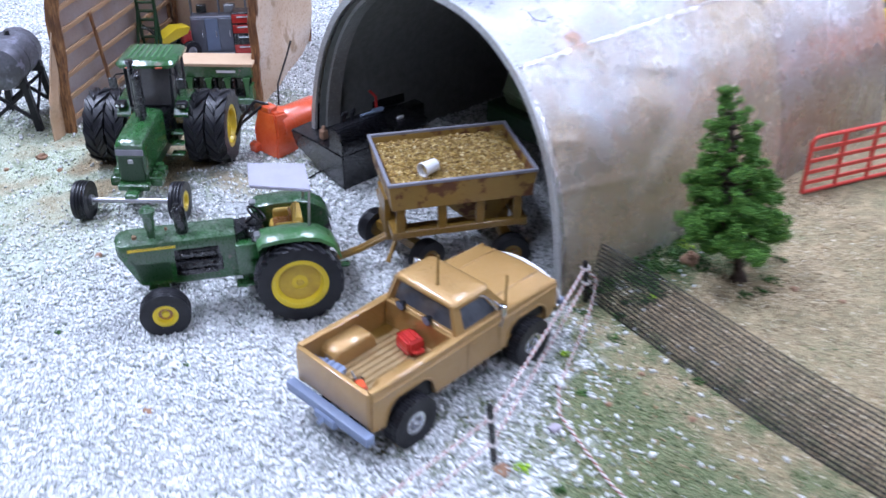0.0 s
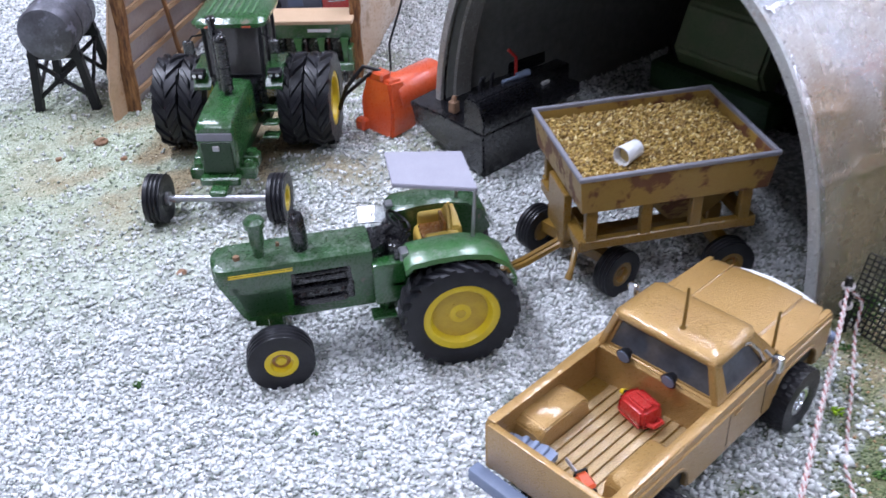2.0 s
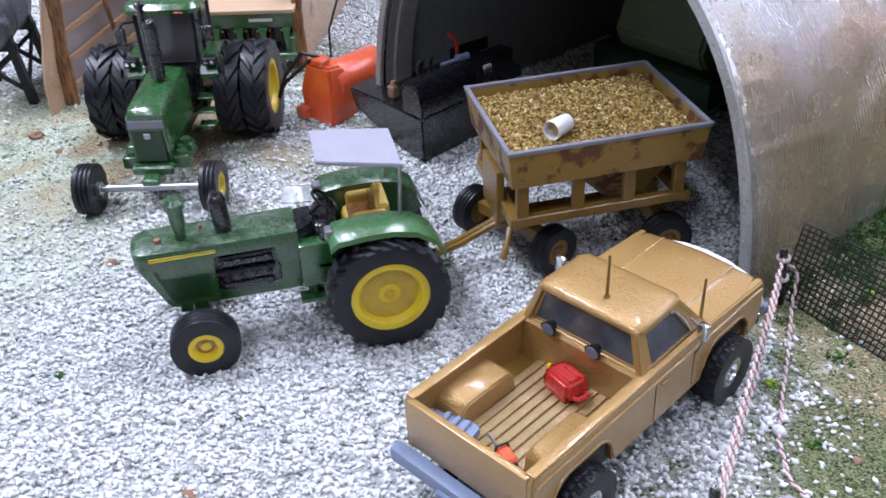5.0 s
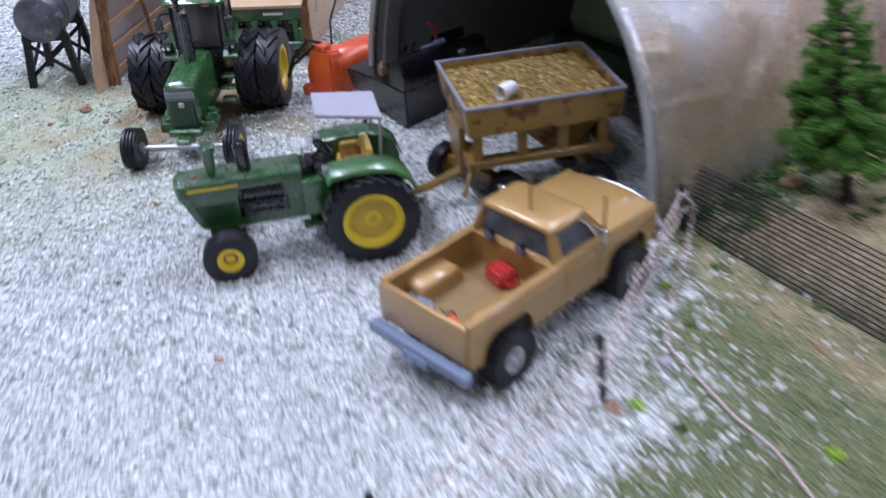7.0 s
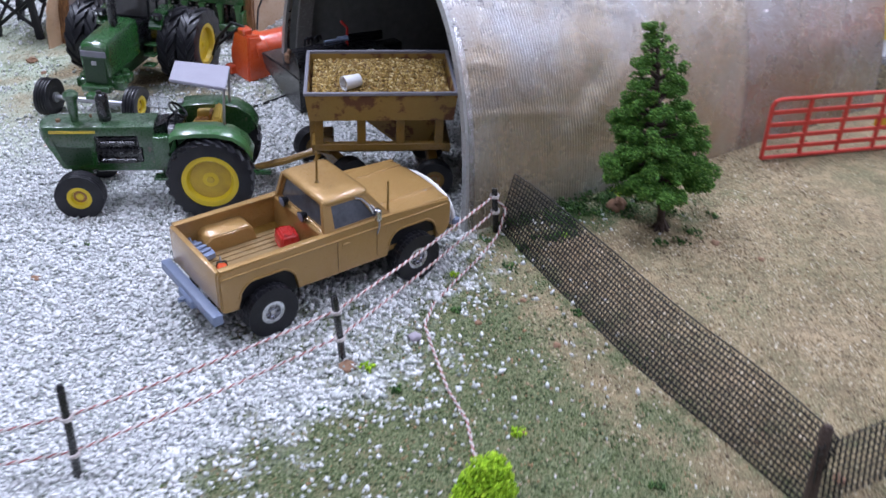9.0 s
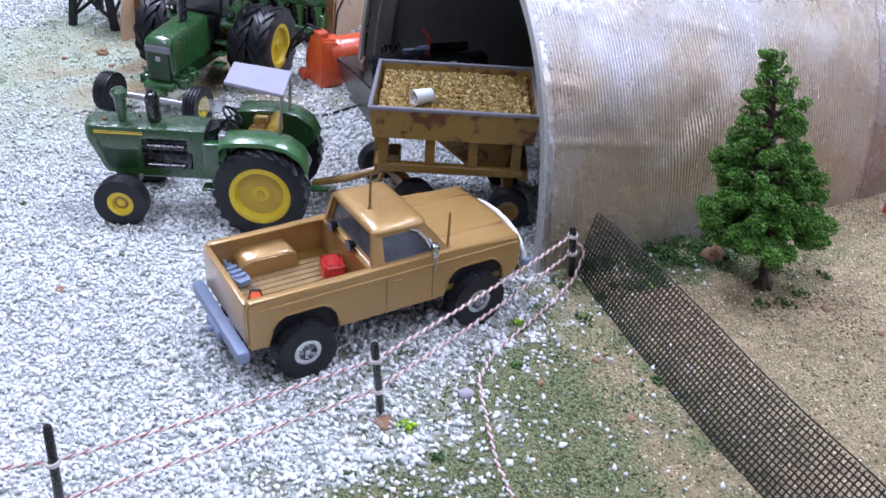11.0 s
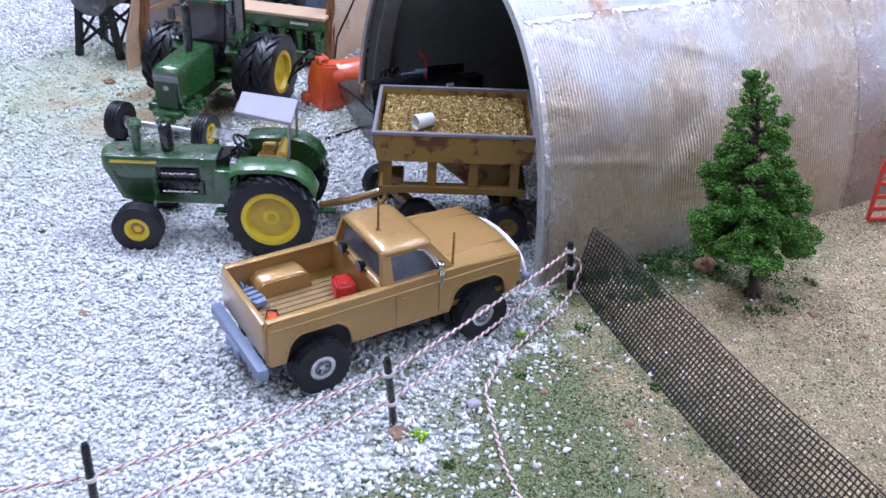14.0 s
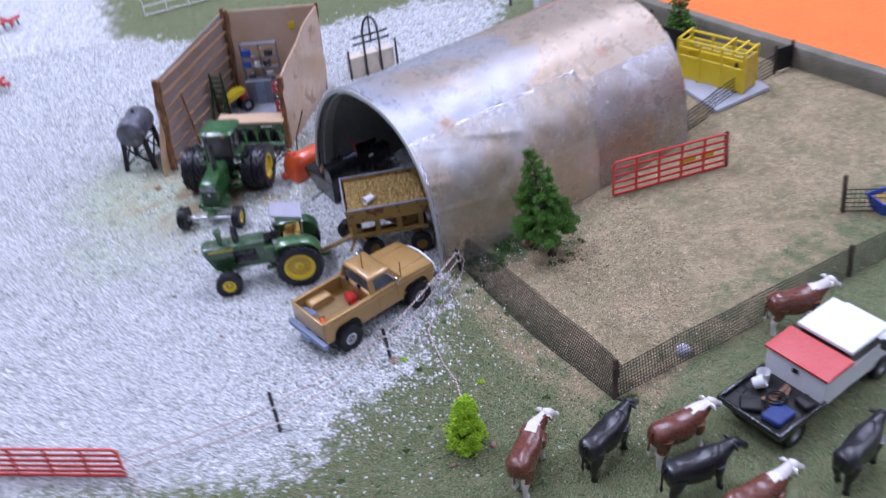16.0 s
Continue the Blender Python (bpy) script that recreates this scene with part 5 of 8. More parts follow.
# ---- cab tractor on dual wheels ----
def build_cab_tractor(name, x, y, turn, label):
    t = thing(name, x, y, 0, turn, label, "tractor")
    bm = bm_new()
    rows = []
    for xx, drop in ((1.10, 0.0), (1.6, 0.0), (2.3, 0.04), (2.85, 0.09), (2.96, 0.13), (3.02, 0.20)):
        w = 0.39 if xx < 3.0 else 0.36
        rows.append([(xx, s, z - (drop if z > 1.5 else 0)) for s, z in ((-w, 1.05), (-w, 1.93), (-w + 0.05, 2.02), (-0.15, 2.06), (0.15, 2.06), (w - 0.05, 2.02), (w, 1.93), (w, 1.05))])
    loft(bm, rows)
    part("bonnet", bm, GREEN, t, "glossy green bonnet")
    bm = bm_new()
    loft(bm, [[(xx, -w, 1.10), (xx, -w, z), (xx, -w * 0.8, z + 0.06), (xx, w * 0.8, z + 0.06), (xx, w, z), (xx, w, 1.10)] for xx, w, z in ((0.72, 0.50, 1.88), (1.00, 0.46, 1.92), (1.12, 0.40, 1.94))])
    part("cowl", bm, BLACK, t, "black cowl before the cab")
    bm = bm_new()
    prism(bm, [(2.70, 0.72), (2.98, 0.72), (3.04, 1.62), (2.96, 1.84), (2.70, 1.84)], -0.38, 0.38)
    bmesh.ops.bevel(bm, geom=bm.edges[:], offset=0.025, segments=2, affect="EDGES")
    part("grille_housing", bm, GREEN, t)
    bm = bm_new()
    box(bm, 3.015, 3.05, -0.36, 0.36, 1.58, 1.75, 0.012)
    part("grille_band", bm, RIM_GREY, t, "dusty grey band of headlamps")
    bm = bm_new()
    box(bm, 3.03, 3.06, -0.31, 0.31, 0.85, 1.56, 0.01)
    part("grille", bm, DARKGREEN, t, "dark green grille screen")
    bm = bm_new()
    box(bm, 3.05, 3.075, -0.07, 0.07, 1.36, 1.48, 0.01)
    part("badge", bm, STEEL, t, "small plain grey badge")
    for s in (-1, 1):
        bm = bm_new()
        loft(bm, [[(1.9, s * 0.372, z) for z in (1.78, 1.84)] + [(1.9, s * 0.386, z) for z in (1.84, 1.78)], [(2.85, s * 0.372, z) for z in (1.62, 1.68)] + [(2.85, s * 0.386, z) for z in (1.68, 1.62)]])
        part("bonnet_stripe", bm, YELLOW, t, "yellow bonnet stripe")
        bm = bm_new()
        box(bm, 1.7, 2.65, min(s * 0.36, s * 0.385), max(s * 0.36, s * 0.385), 0.95, 1.55, 0.01)
        part("side_screen", bm, DARKGREEN, t)
    for s in (-1, 1):
        for k, (xx, z) in enumerate(((2.75, 0.62), (2.4, 0.7))):
            bm = bm_new()
            box(bm, xx - 0.14, xx + 0.18, s * 0.52 - 0.17, s * 0.52 + 0.17, z, z + 0.26, 0.05, 2)
            rod(bm, (xx, s * 0.52, z + 0.24), (xx, s * 0.52, z + 0.34), 0.14, 0.11, 12)
            part("saddle_weight", bm, GREEN, t, "green side weight")
    bm = bm_new()
    box(bm, 2.98, 3.22, -0.42, 0.42, 0.62, 0.82, 0.04)
    part("front_weight", bm, GREEN, t)
    bm = bm_new()
    box(bm, -0.6, 2.9, -0.28, 0.28, 0.6, 1.25, 0.05)
    box(bm, -0.55, 0.7, -0.55, 0.55, 0.75, 1.5, 0.06)
    part("engine_block", bm, DARKGREEN, t)
    # Cab
    base = [(-0.45, 0.62), (0.72, 0.58), (0.72, -0.58), (-0.45, -0.62)]
    head = [(-0.40, 0.66), (0.62, 0.62), (0.62, -0.62), (-0.40, -0.66)]
    bm = bm_new()
    loft(bm, [[(a, b, 1.95) for a, b in base], [(a, b, 3.08) for a, b in head]])
    part("cab_glass", bm, GLASS, t, "dark tinted cab glass")
    bm = bm_new()
    prism(bm, [(-0.50, 1.35), (0.74, 1.05), (0.74, 1.95), (-0.50, 1.95)], -0.60, 0.60)
    part("cab_base", bm, BLACK, t, "black lower cab")
    for (a0, b0), (a1, b1) in zip(base, head):
        bm = bm_new()
        rod(bm, (a0, b0, 1.93), (a1, b1, 3.1), 0.045, 0.045, 6)
        part("cab_post", bm, BLACK_PLASTIC, t)
    bm = bm_new()
    rod(bm, (0.20, 0.61, 1.90), (0.18, 0.65, 3.08), 0.04, 0.04, 6)
    rod(bm, (0.20, -0.61, 1.90), (0.18, -0.65, 3.08), 0.04, 0.04, 6)
    box(bm, 0.66, 0.74, -0.6, 0.6, 1.93, 2.0, 0.01)
    part("door_frame", bm, BLACK_PLASTIC, t)
    bm = bm_new()
    box(bm, -0.35, 0.1, -0.28, 0.28, 1.9, 2.35, 0.08, 2)
    box(bm, -0.38, -0.22, -0.26, 0.26, 2.3, 2.75, 0.05, 2)
    part("cab_seat", bm, BLACK_PLASTIC, t)
    bm = bm_new()
    rings = []
    for z, g in ((3.06, 0.02), (3.10, 0.10), (3.19, 0.12), (3.27, 0.04), (3.30, -0.12)):
        rings.append([(a + sx * g, b + sy * g, z) for a, b, sx, sy in ((-0.52, 0.62, -1, 0.7), (-0.44, 0.70, -0.7, 1), (0.68, 0.68, 0.7, 1), (0.78, 0.58, 1, 0.7), (0.78, -0.58, 1, -0.7), (0.68, -0.68, 0.7, -1), (-0.44, -0.70, -0.7, -1), (-0.52, -0.62, -1, -0.7))])
    loft(bm, rings)
    part("cab_roof", bm, GREEN, t, "bright green ribbed cab roof")
    for i in range(7):
        bm = bm_new()
        yy = -0.48 + i * 0.16
        box(bm, -0.36, 0.60, yy - 0.03, yy + 0.03, 3.285, 3.325, 0.012)
        part("roof_rib", bm, FENDER, t)
    bm = bm_new()
    box(bm, 0.82, 0.90, -0.50, -0.30, 3.10, 3.15, 0.015)
    box(bm, 0.82, 0.90, 0.30, 0.50, 3.10, 3.15, 0.015)
    part("roof_lamp", bm, ORANGE, t, "amber roof lamps")
    for s in (-1, 1):
        bm = bm_new()
        tube(bm, [(0.72, s * 0.60, 2.9), (0.85, s * 0.80, 2.92), (0.85, s * 0.90, 2.80)], 0.022, 6)
        arm = part("mirror_arm", bm, BLACK_PLASTIC, t)
        bm = bm_new()
        box(bm, 0.80, 0.88, s * 0.92 - 0.12, s * 0.92 + 0.12, 2.50, 2.82, 0.03)
        part("mirror", bm, BLACK, arm, "black mirror")
        bm = bm_new()
        loft(bm, [[(-0.55, s * yy, 1.90), (-0.1, s * yy, 2.12), (0.55, s * yy, 2.06), (0.85, s * yy, 1.75), (0.85, s * yy, 1.68), (0.55, s * yy, 1.98), (-0.1, s * yy, 2.04), (-0.55, s * yy, 1.82)] for yy in (0.60, 0.98)])
        part("fender", bm, GREEN, t)
        bm = bm_new()
        box(bm, 0.66, 0.90, s * 0.84 - 0.15, s * 0.84 + 0.15, 1.94, 2.12, 0.03)
        light = part("fender_lamp", bm, RUBBER, t)
        for d in (-0.07, 0.07):
            bm = bm_new()
            rod(bm, (0.89, s * 0.84 + d, 2.03), (0.915, s * 0.84 + d, 2.03), 0.05, 0.045, 10)
            part("lens", bm, CHROME, light)
    for k, (xx, z) in enumerate(((0.95, 1.25), (1.08, 0.98), (1.2, 0.72))):
        bm = bm_new()
        box(bm, xx - 0.14, xx + 0.14, 0.50, 0.86, z, z + 0.06, 0.015)
        part("step", bm, GREEN, t)
    # Stacks
    bm = bm_new()
    tube(bm, [(1.82, 0.07, 1.96), (1.82, 0.07, 2.12), (1.82, 0.07, 2.13), (1.80, 0.08, 3.20), (1.80, 0.08, 3.24), (1.80, 0.08, 3.30), (1.80, 0.08, 3.31), (1.76, 0.08, 3.40)], [0.085, 0.085, 0.125, 0.125, 0.135, 0.12, 0.075, 0.07], 16)
    stack = part("exhaust", bm, BLACK, t, "thick black exhaust stack")
    bm = bm_new()
    lathe(bm, [(0.126, 0.0), (0.138, 0.01), (0.138, 0.05), (0.126, 0.06)], (1.80, 0.08, 3.18), "z", 16, False)
    lathe(bm, [(0.126, 0.0), (0.136, 0.01), (0.136, 0.04), (0.126, 0.05)], (1.81, 0.08, 2.62), "z", 16, False)
    part("clamp", bm, BLACK_PLASTIC, stack, "dull clamp rings")
    bm = bm_new()
    tube(bm, [(1.62, -0.10, 1.96), (1.62, -0.10, 3.00), (1.62, -0.10, 3.52), (1.62, -0.10, 3.53), (1.62, -0.10, 3.62), (1.62, -0.10, 3.64)], [0.075, 0.075, 0.075, 0.11, 0.11, 0.08], 14)
    part("air_intake", bm, BLACK, t, "tall thin black intake stack")
    # Axles and wheels
    bm = bm_new()
    rod(bm, (3.45, -1.2, 0.50), (3.45, 1.2, 0.50), 0.075, 0.075, 12)
    part("front_axle", bm, STEEL, t, "bright steel front axle")
    bm = bm_new()
    box(bm, 3.0, 3.5, -0.18, 0.18, 0.42, 0.68, 0.04)
    part("axle_mount", bm, GREEN, t)
    bm = bm_new()
    rod(bm, (0, -1.75, 1.0), (0, 1.75, 1.0), 0.11, 0.11, 14)
    part("rear_axle", bm, BLACK, t)
    for s in (-1, 1):
        tyre = wheel(t, 3.45, s * 1.25, 0.50, 0.51, 0.36, 0.26, s, YELLOW, 0, "ribbed", YELLOW)
        bm = bm_new()
        rod(bm, (3.45, s * 1.01, 0.50), (3.45, s * 1.09, 0.50), 0.14, 0.14, 14)
        part("inner_hub", bm, STEEL, tyre, "grey inner hub")
        bm = bm_new()
        rod(bm, (3.45, s * 1.085, 0.50), (3.45, s * 1.115, 0.50), 0.275, 0.275, 24)
        part("inner_rim", bm, BLACK_PLASTIC, tyre, "black inner rim")
        wheel(t, 0.0, s * 1.10, 1.045, 1.055, 0.57, 0.60, s, YELLOW, 14, "farm", YELLOW)
        wheel(t, 0.0, s * 1.70, 1.045, 1.055, 0.57, 0.60, s, YELLOW, 14, "farm", YELLOW)
    return t


build_cab_tractor("tractor", -4.54, 13.32, math.degrees(math.atan2(-0.967, -0.255)), "green toy cab tractor on dual rear wheels")

# ---- gravity wagon with grain ----
def build_wagon():
    t = thing("gravity_wagon", 2.2, 6.40, 0, 180, "rusty ochre toy gravity wagon heaped with grain", "wagon")
    X, Y = 1.70, 1.31
    bm = bm_new()
    outer = [[(sx * (X - g), sy * (Y - g), z) for sx, sy in ((-1, -1), (1, -1), (1, 1), (-1, 1))] for g, z in ((0.07, 2.06), (0.0, 2.70))]
    inner = [[(sx * (X - g), sy * (Y - g), z) for sx, sy in ((-1, -1), (1, -1), (1, 1), (-1, 1))] for g, z in ((0.06, 2.70), (0.16, 2.10))]
    loft(bm, outer + inner)
    part("box", bm, RUSTY_GOLD, t)
    for x0, x1, y0, y1 in ((-X - 0.03, X + 0.03, Y - 0.05, Y + 0.03), (-X - 0.03, X + 0.03, -Y - 0.03, -Y + 0.05), (X - 0.05, X + 0.03, -Y + 0.05, Y - 0.05), (-X - 0.03, -X + 0.05, -Y + 0.05, Y - 0.05)):
        bm = bm_new()
        box(bm, x0, x1, y0, y1, 2.69, 2.77, 0.014)
        part("rim_bar", bm, RIM_GREY, t, "grey worn top rail")
    bm = bm_new()
    top = [(sx * 1.0 - 0.45, sy * 0.88, 2.07) for sx, sy in ((-1, -1), (1, -1), (1, 1), (-1, 1))]
    foot = [(sx * 0.35 - 0.75, sy * 0.22, 0.98) for sx, sy in ((-1, -1), (1, -1), (1, 1), (-1, 1))]
    loft(bm, [foot, top])
    part("hopper", bm, RUSTY_GOLD, t)
    for xx in (1.42, 0.46, -0.43, -1.32):
        for s in (-1, 1):
            bm = bm_new()
            box(bm, xx - 0.10, xx + 0.10, s * 1.10 - 0.07, s * 1.10 + 0.07, 1.40, 2.10, 0.015)
            part("post", bm, FRAME_GOLD, t)
    for s in (-1, 1):
        bm = bm_new()
        box(bm, -1.50, 1.55, s * 1.10 - 0.08, s * 1.10 + 0.08, 1.27, 1.45, 0.02)
        part("side_rail", bm, FRAME_GOLD, t)
    bm = bm_new()
    box(bm, 1.40, 1.60, -1.1, 1.1, 1.18, 1.40, 0.02)
    box(bm, -1.60, -1.40, -1.1, 1.1, 1.18, 1.40, 0.02)
    box(bm, -1.4, 1.4, -0.12, 0.12, 0.72, 0.90, 0.02)
    box(bm, 1.52, 1.66, -0.45, 0.45, 1.0, 1.95, 0.02)
    part("running_gear", bm, FRAME_GOLD, t)
    for xx in (1.25, -1.25):
        bm = bm_new()
        if xx > 0:
            loft(bm, [[(1.22 - v * 0.46 + dx, -0.08 + v * 0.86 + dx * 0.5, z) for dx, z in ((-0.1, 0.5), (0.1, 0.5), (0.1, 0.72), (-0.1, 0.72))] for v in (-0.8, 0.8)])
        else:
            box(bm, xx - 0.12, xx + 0.12, -0.85, 0.85, 0.5, 0.78, 0.03)
        box(bm, xx - 0.14, xx + 0.14, -0.30, 0.30, 0.85, 1.22, 0.03)
        part("axle", bm, FRAME_GOLD, t)
        for s in (-1, 1):
            w = wheel(t, 0, 0, 0, 0.45, 0.32, 0.22, s, FRAME_GOLD, 0, "ribbed", FRAME_GOLD)
            w.matrix_local = pose(*(Vector((1.22 - s * 0.46, -0.08 + s * 0.86, 0.44)) * K), 0, 0, 27) if xx > 0 else pose(*(Vector((xx, s * 0.98, 0.44)) * K))
    bm = bm_new()
    tube(bm, [(1.20, 0.30, 0.80), (1.48, 0.16, 0.78), (1.62, 0.10, 0.70), (2.3, 0.31, 0.56), (2.95, 0.50, 0.52)], 0.06, 6)
    tube(bm, [(1.20, -0.28, 0.80), (1.48, -0.10, 0.78), (1.62, -0.04, 0.70), (2.3, 0.17, 0.56), (2.95, 0.40, 0.52)], 0.06, 6)
    box(bm, 1.42, 1.60, -0.10, 0.20, 0.66, 0.98, 0.03)
    box(bm, 2.84, 3.0, 0.38, 0.52, 0.47, 0.57, 0.02)
    part("tongue", bm, FRAME_GOLD, t, "bent ochre drawbar")
    bm = bm_new()
    tube(bm, [(1.45, 0.55, 0.9), (1.62, 0.85, 0.72), (1.72, 0.95, 0.55)], [0.06, 0.05, 0.07], 8)
    part("jack", bm, FRAME_GOLD, t)
    # Grain: a heaped bed and loose kernels.
    bm = bm_new()
    nx, ny = 26, 20
    grid = [[(-1.56 + 3.12 * i / nx, -1.18 + 2.36 * j / ny, 2.56 + 0.07 * math.sin(math.pi * i / nx) * math.sin(math.pi * j / ny) + 0.035 * noise.noise(Vector((i * 0.35, j * 0.35, 2.0)))) for j in range(ny + 1)] for i in range(nx + 1)]
    loft(bm, grid, caps=False, closed=False)
    grain = part("grain", bm, surface("grain_bed", (0.42, 0.25, 0.06), 0.7, alt=(0.25, 0.12, 0.03), scale=6, amount=0.9, fine=25, bumps=0.6, depth=0.05), t, "golden ground grain")
    rng = np.random.default_rng(5)
    n = 9000
    px, py = rng.uniform(-1.54, 1.54, n), rng.uniform(-1.16, 1.16, n)
    pz = 2.565 + 0.07 * np.sin(np.pi * (px + 1.56) / 3.12) * np.sin(np.pi * (py + 1.18) / 2.36) + rng.uniform(-0.01, 0.03, n)
    ob = new("loose_grain", crumbs("loose_grain", np.stack([px, py, pz], -1), rng.uniform(0.055, 0.115, n), CORN, 6, 0.25))
    ob.parent = t
    tagged(ob, kind="stuff")
    return t


build_wagon()
cup = thing("cup", 1.53, 5.70, 2.71, 32, "small white plastic cup lying on the grain", "cup")
bm = bm_new()
lathe(bm, [(0.0, 0.23), (0.155, 0.23), (0.16, 0.2), (0.185, -0.22), (0.18, -0.23), (0.155, -0.22), (0.135, 0.17), (0.0, 0.17)], (0, 0, 0.07), "x", 24)
part("wall", bm, WHITE, cup)
bm = bm_new()
rod(bm, (0.06, 0, 0.06), (-0.08, 0, 0.06), 0.13, 0.14, 16)
part("grain_plug", bm, CORN, cup, "brown grain inside")
cup.scale = (0.92, 0.92, 0.92)

# ---- posts, twine, mesh and gates ----
def fence_post(foot, top, r=0.07, bands=()):
    root = thing("fence_post", foot[0], foot[1], -0.05, 0, "thin black post wrapped with red and white twine" if bands else "thin dark wooden fence post", "fence post", "fence posts")
    d = Vector((top[0] - foot[0], top[1] - foot[1], top[2] + 0.05))
    bm = bm_new()
    tube(bm, [(0, 0, 0), d * 0.5 + Vector((0.008, 0.004, 0)), d * 0.96, d], [r, r * 0.97, r * 0.98, r * 0.7], 10)
    part("stake", bm, BLACK if bands else BARK, root)
    for b in bands:
        bm = bm_new()
        c = d * (b / top[2])
        for k in range(2):
            tube(bm, [c + Vector(((r + 0.02) * math.cos(a), (r + 0.02) * math.sin(a), 0.02 * k + 0.015 * math.sin(a + k))) for a in (i * 0.5236 for i in range(13))], 0.022, 6)
        part("twine_wrap", bm, TWINE_WHITE, root, "pale twine wrap")
    return root


POSTS = [((-2.86, -3.46), (-2.95, -3.12, 1.55), (1.02, 0.42)), ((1.26, -0.78), (1.14, -0.78, 1.40), (1.10, 0.52)), ((4.72, 3.62), (4.62, 3.64, 1.10), (0.92, 0.55))]
for foot, top, bands in POSTS:
    fence_post(foot, top, 0.07, bands)


def twine(points, label, sag=0.06, r=0.019, lie=False):
    """Two strands, one white, one red, laid round each other."""
    path = []
    for a, b in zip(points, points[1:]):
        a, b = Vector(a), Vector(b)
        n = max(2, int((b - a).length / 0.035))
        for i in range(n):
            s = i / n
            p = a.lerp(b, s)
            if not lie:
                p.z -= sag * 4 * s * (1 - s)
            path.append(p)
    path.append(Vector(points[-1]))
    root = thing("twine", points[0][0], points[0][1], points[0][2], 0, label, "twine", "twine fence lines")
    o, run = Vector(points[0]), 0.0
    strands = ([], [])
    for i, p in enumerate(path):
        d = (path[min(i + 1, len(path) - 1)] - path[max(i - 1, 0)]).normalized()
        side = d.cross(Vector((0, 0, 1))).normalized()
        up = side.cross(d)
        if i:
            run += (p - path[i - 1]).length
        for k in (0, 1):
            a = run / 0.20 * 2 * math.pi + k * math.pi
            strands[k].append(p - o + r * 0.85 * (math.cos(a) * side + math.sin(a) * up))
    for k, (name, m) in enumerate((("white_strand", TWINE_WHITE), ("red_strand", TWINE_RED))):
        bm = bm_new()
        tube(bm, strands[k], r * (1.15 if k == 0 else 0.56), 6)
        part(name, bm, m, root)


def at_post(i, z):
    (fx, fy), (tx, ty, tz), _ = POSTS[i]
    return (fx + (tx - fx) * z / tz, fy + (ty - fy) * z / tz, z)


twine([at_post(2, 0.93), at_post(1, 1.10), at_post(0, 1.02), (-7.95, -4.15, 0.72)], "red and white twisted twine strung along the posts")
twine([at_post(2, 0.55), at_post(1, 0.52), at_post(0, 0.42), (-7.9, -4.2, 0.35)], "lower red and white twisted twine between the posts")
twine([at_post(2, 0.90), (4.90, 3.55, 0.62), (4.72, 3.30, 0.12), (4.25, 2.55, 0.05), (3.55, 1.55, 0.05), (3.07, 0.82, 0.05), (2.84, 0.12, 0.05), (2.92, -0.55, 0.05), (3.10, -1.78, 0.05), (3.35, -2.6, 0.05), (3.38, -3.6, 0.06), (3.2, -4.9, 0.06)],
      "loose red and white twine trailing on the grass", lie=True)
twine([(-7.9, -4.3, 0.4), (-7.1, -5.6, 0.05), (-6.2, -7.2, 0.05)], "loose twine end trailing from the gate", lie=True)


def mesh_fence(name, a, b, tall, cell, label, lean=(10.0, 10.0), bow=0.0, w=0.0125):
    """Square wire netting between two points, every wire a piece of its own. lean: degrees off the upright at the ends and half-way."""
    a, b = Vector((*a, 0)), Vector((*b, 0))
    run = (b - a).length
    root = thing(name, a.x, a.y, 0, math.degrees(math.atan2(b.y - a.y, b.x - a.x)), label, "fence")
    foot = lambda s: bow * math.sin(math.pi * s) + 0.05 * noise.noise(Vector((s * 7, run, 0))) * min(1, 6 * s, 6 * (1 - s))
    tip = lambda s: radians(lean[0] + (lean[1] - lean[0]) * math.sin(math.pi * s) ** 0.7)
    up = finish("upright_wire", box(bm_new(), -w, w, -w, w, 0, tall), MESH_BLACK, 0)
    n = 20
    for i in range(int(run / cell) + 1):
        s = i * cell / run
        ob = new("upright_wire", up)
        ob.parent = root
        ob.matrix_local = pose(i * cell * K, foot(s) * K, 0, -math.degrees(tip(s)) if lean[1] > 0 else 0, 0, 0)
    for j in range(int(tall / cell) + 1):
        h = 0.03 + j * cell
        bm = bm_new()
        loft(bm, [[(run * s, foot(s) + h * math.sin(tip(s)) + dy, h * math.cos(tip(s)) + dz) for dy, dz in ((-w, -w), (w, -w), (w, w), (-w, w))] for s in (k / n for k in range(n + 1))])
        ob = new("line_wire", finish("line_wire", bm, MESH_BLACK, 0))
        ob.parent = root
    return root


mesh_fence("netting_fence", (4.80, 3.78), (8.36, -4.85), 1.33, 0.095, "black square netting fence leaning across the grass", (14.0, 37.0), -0.2, 0.0105)
mesh_fence("netting_fence", (8.44, -4.86), (21.5, -0.05), 1.2, 0.125, "black square netting fence along the paddock", (8.0, 14.0), 0.0, 0.0105)
mesh_fence("netting_fence", (20.8, 3.0), (25.6, 1.6), 1.2, 0.2, "black square netting fence beside the trough", (4.0, 6.0))
mesh_fence("netting_fence", (17.1, 11.1), (20.9, 13.9), 1.1, 0.2, "black square netting fence between shed and platform", (4.0, 6.0))
mesh_fence("netting_fence", (20.95, 13.95), (23.8, 15.6), 1.1, 0.2, "black square netting fence beside the platform", (4.0, 6.0))
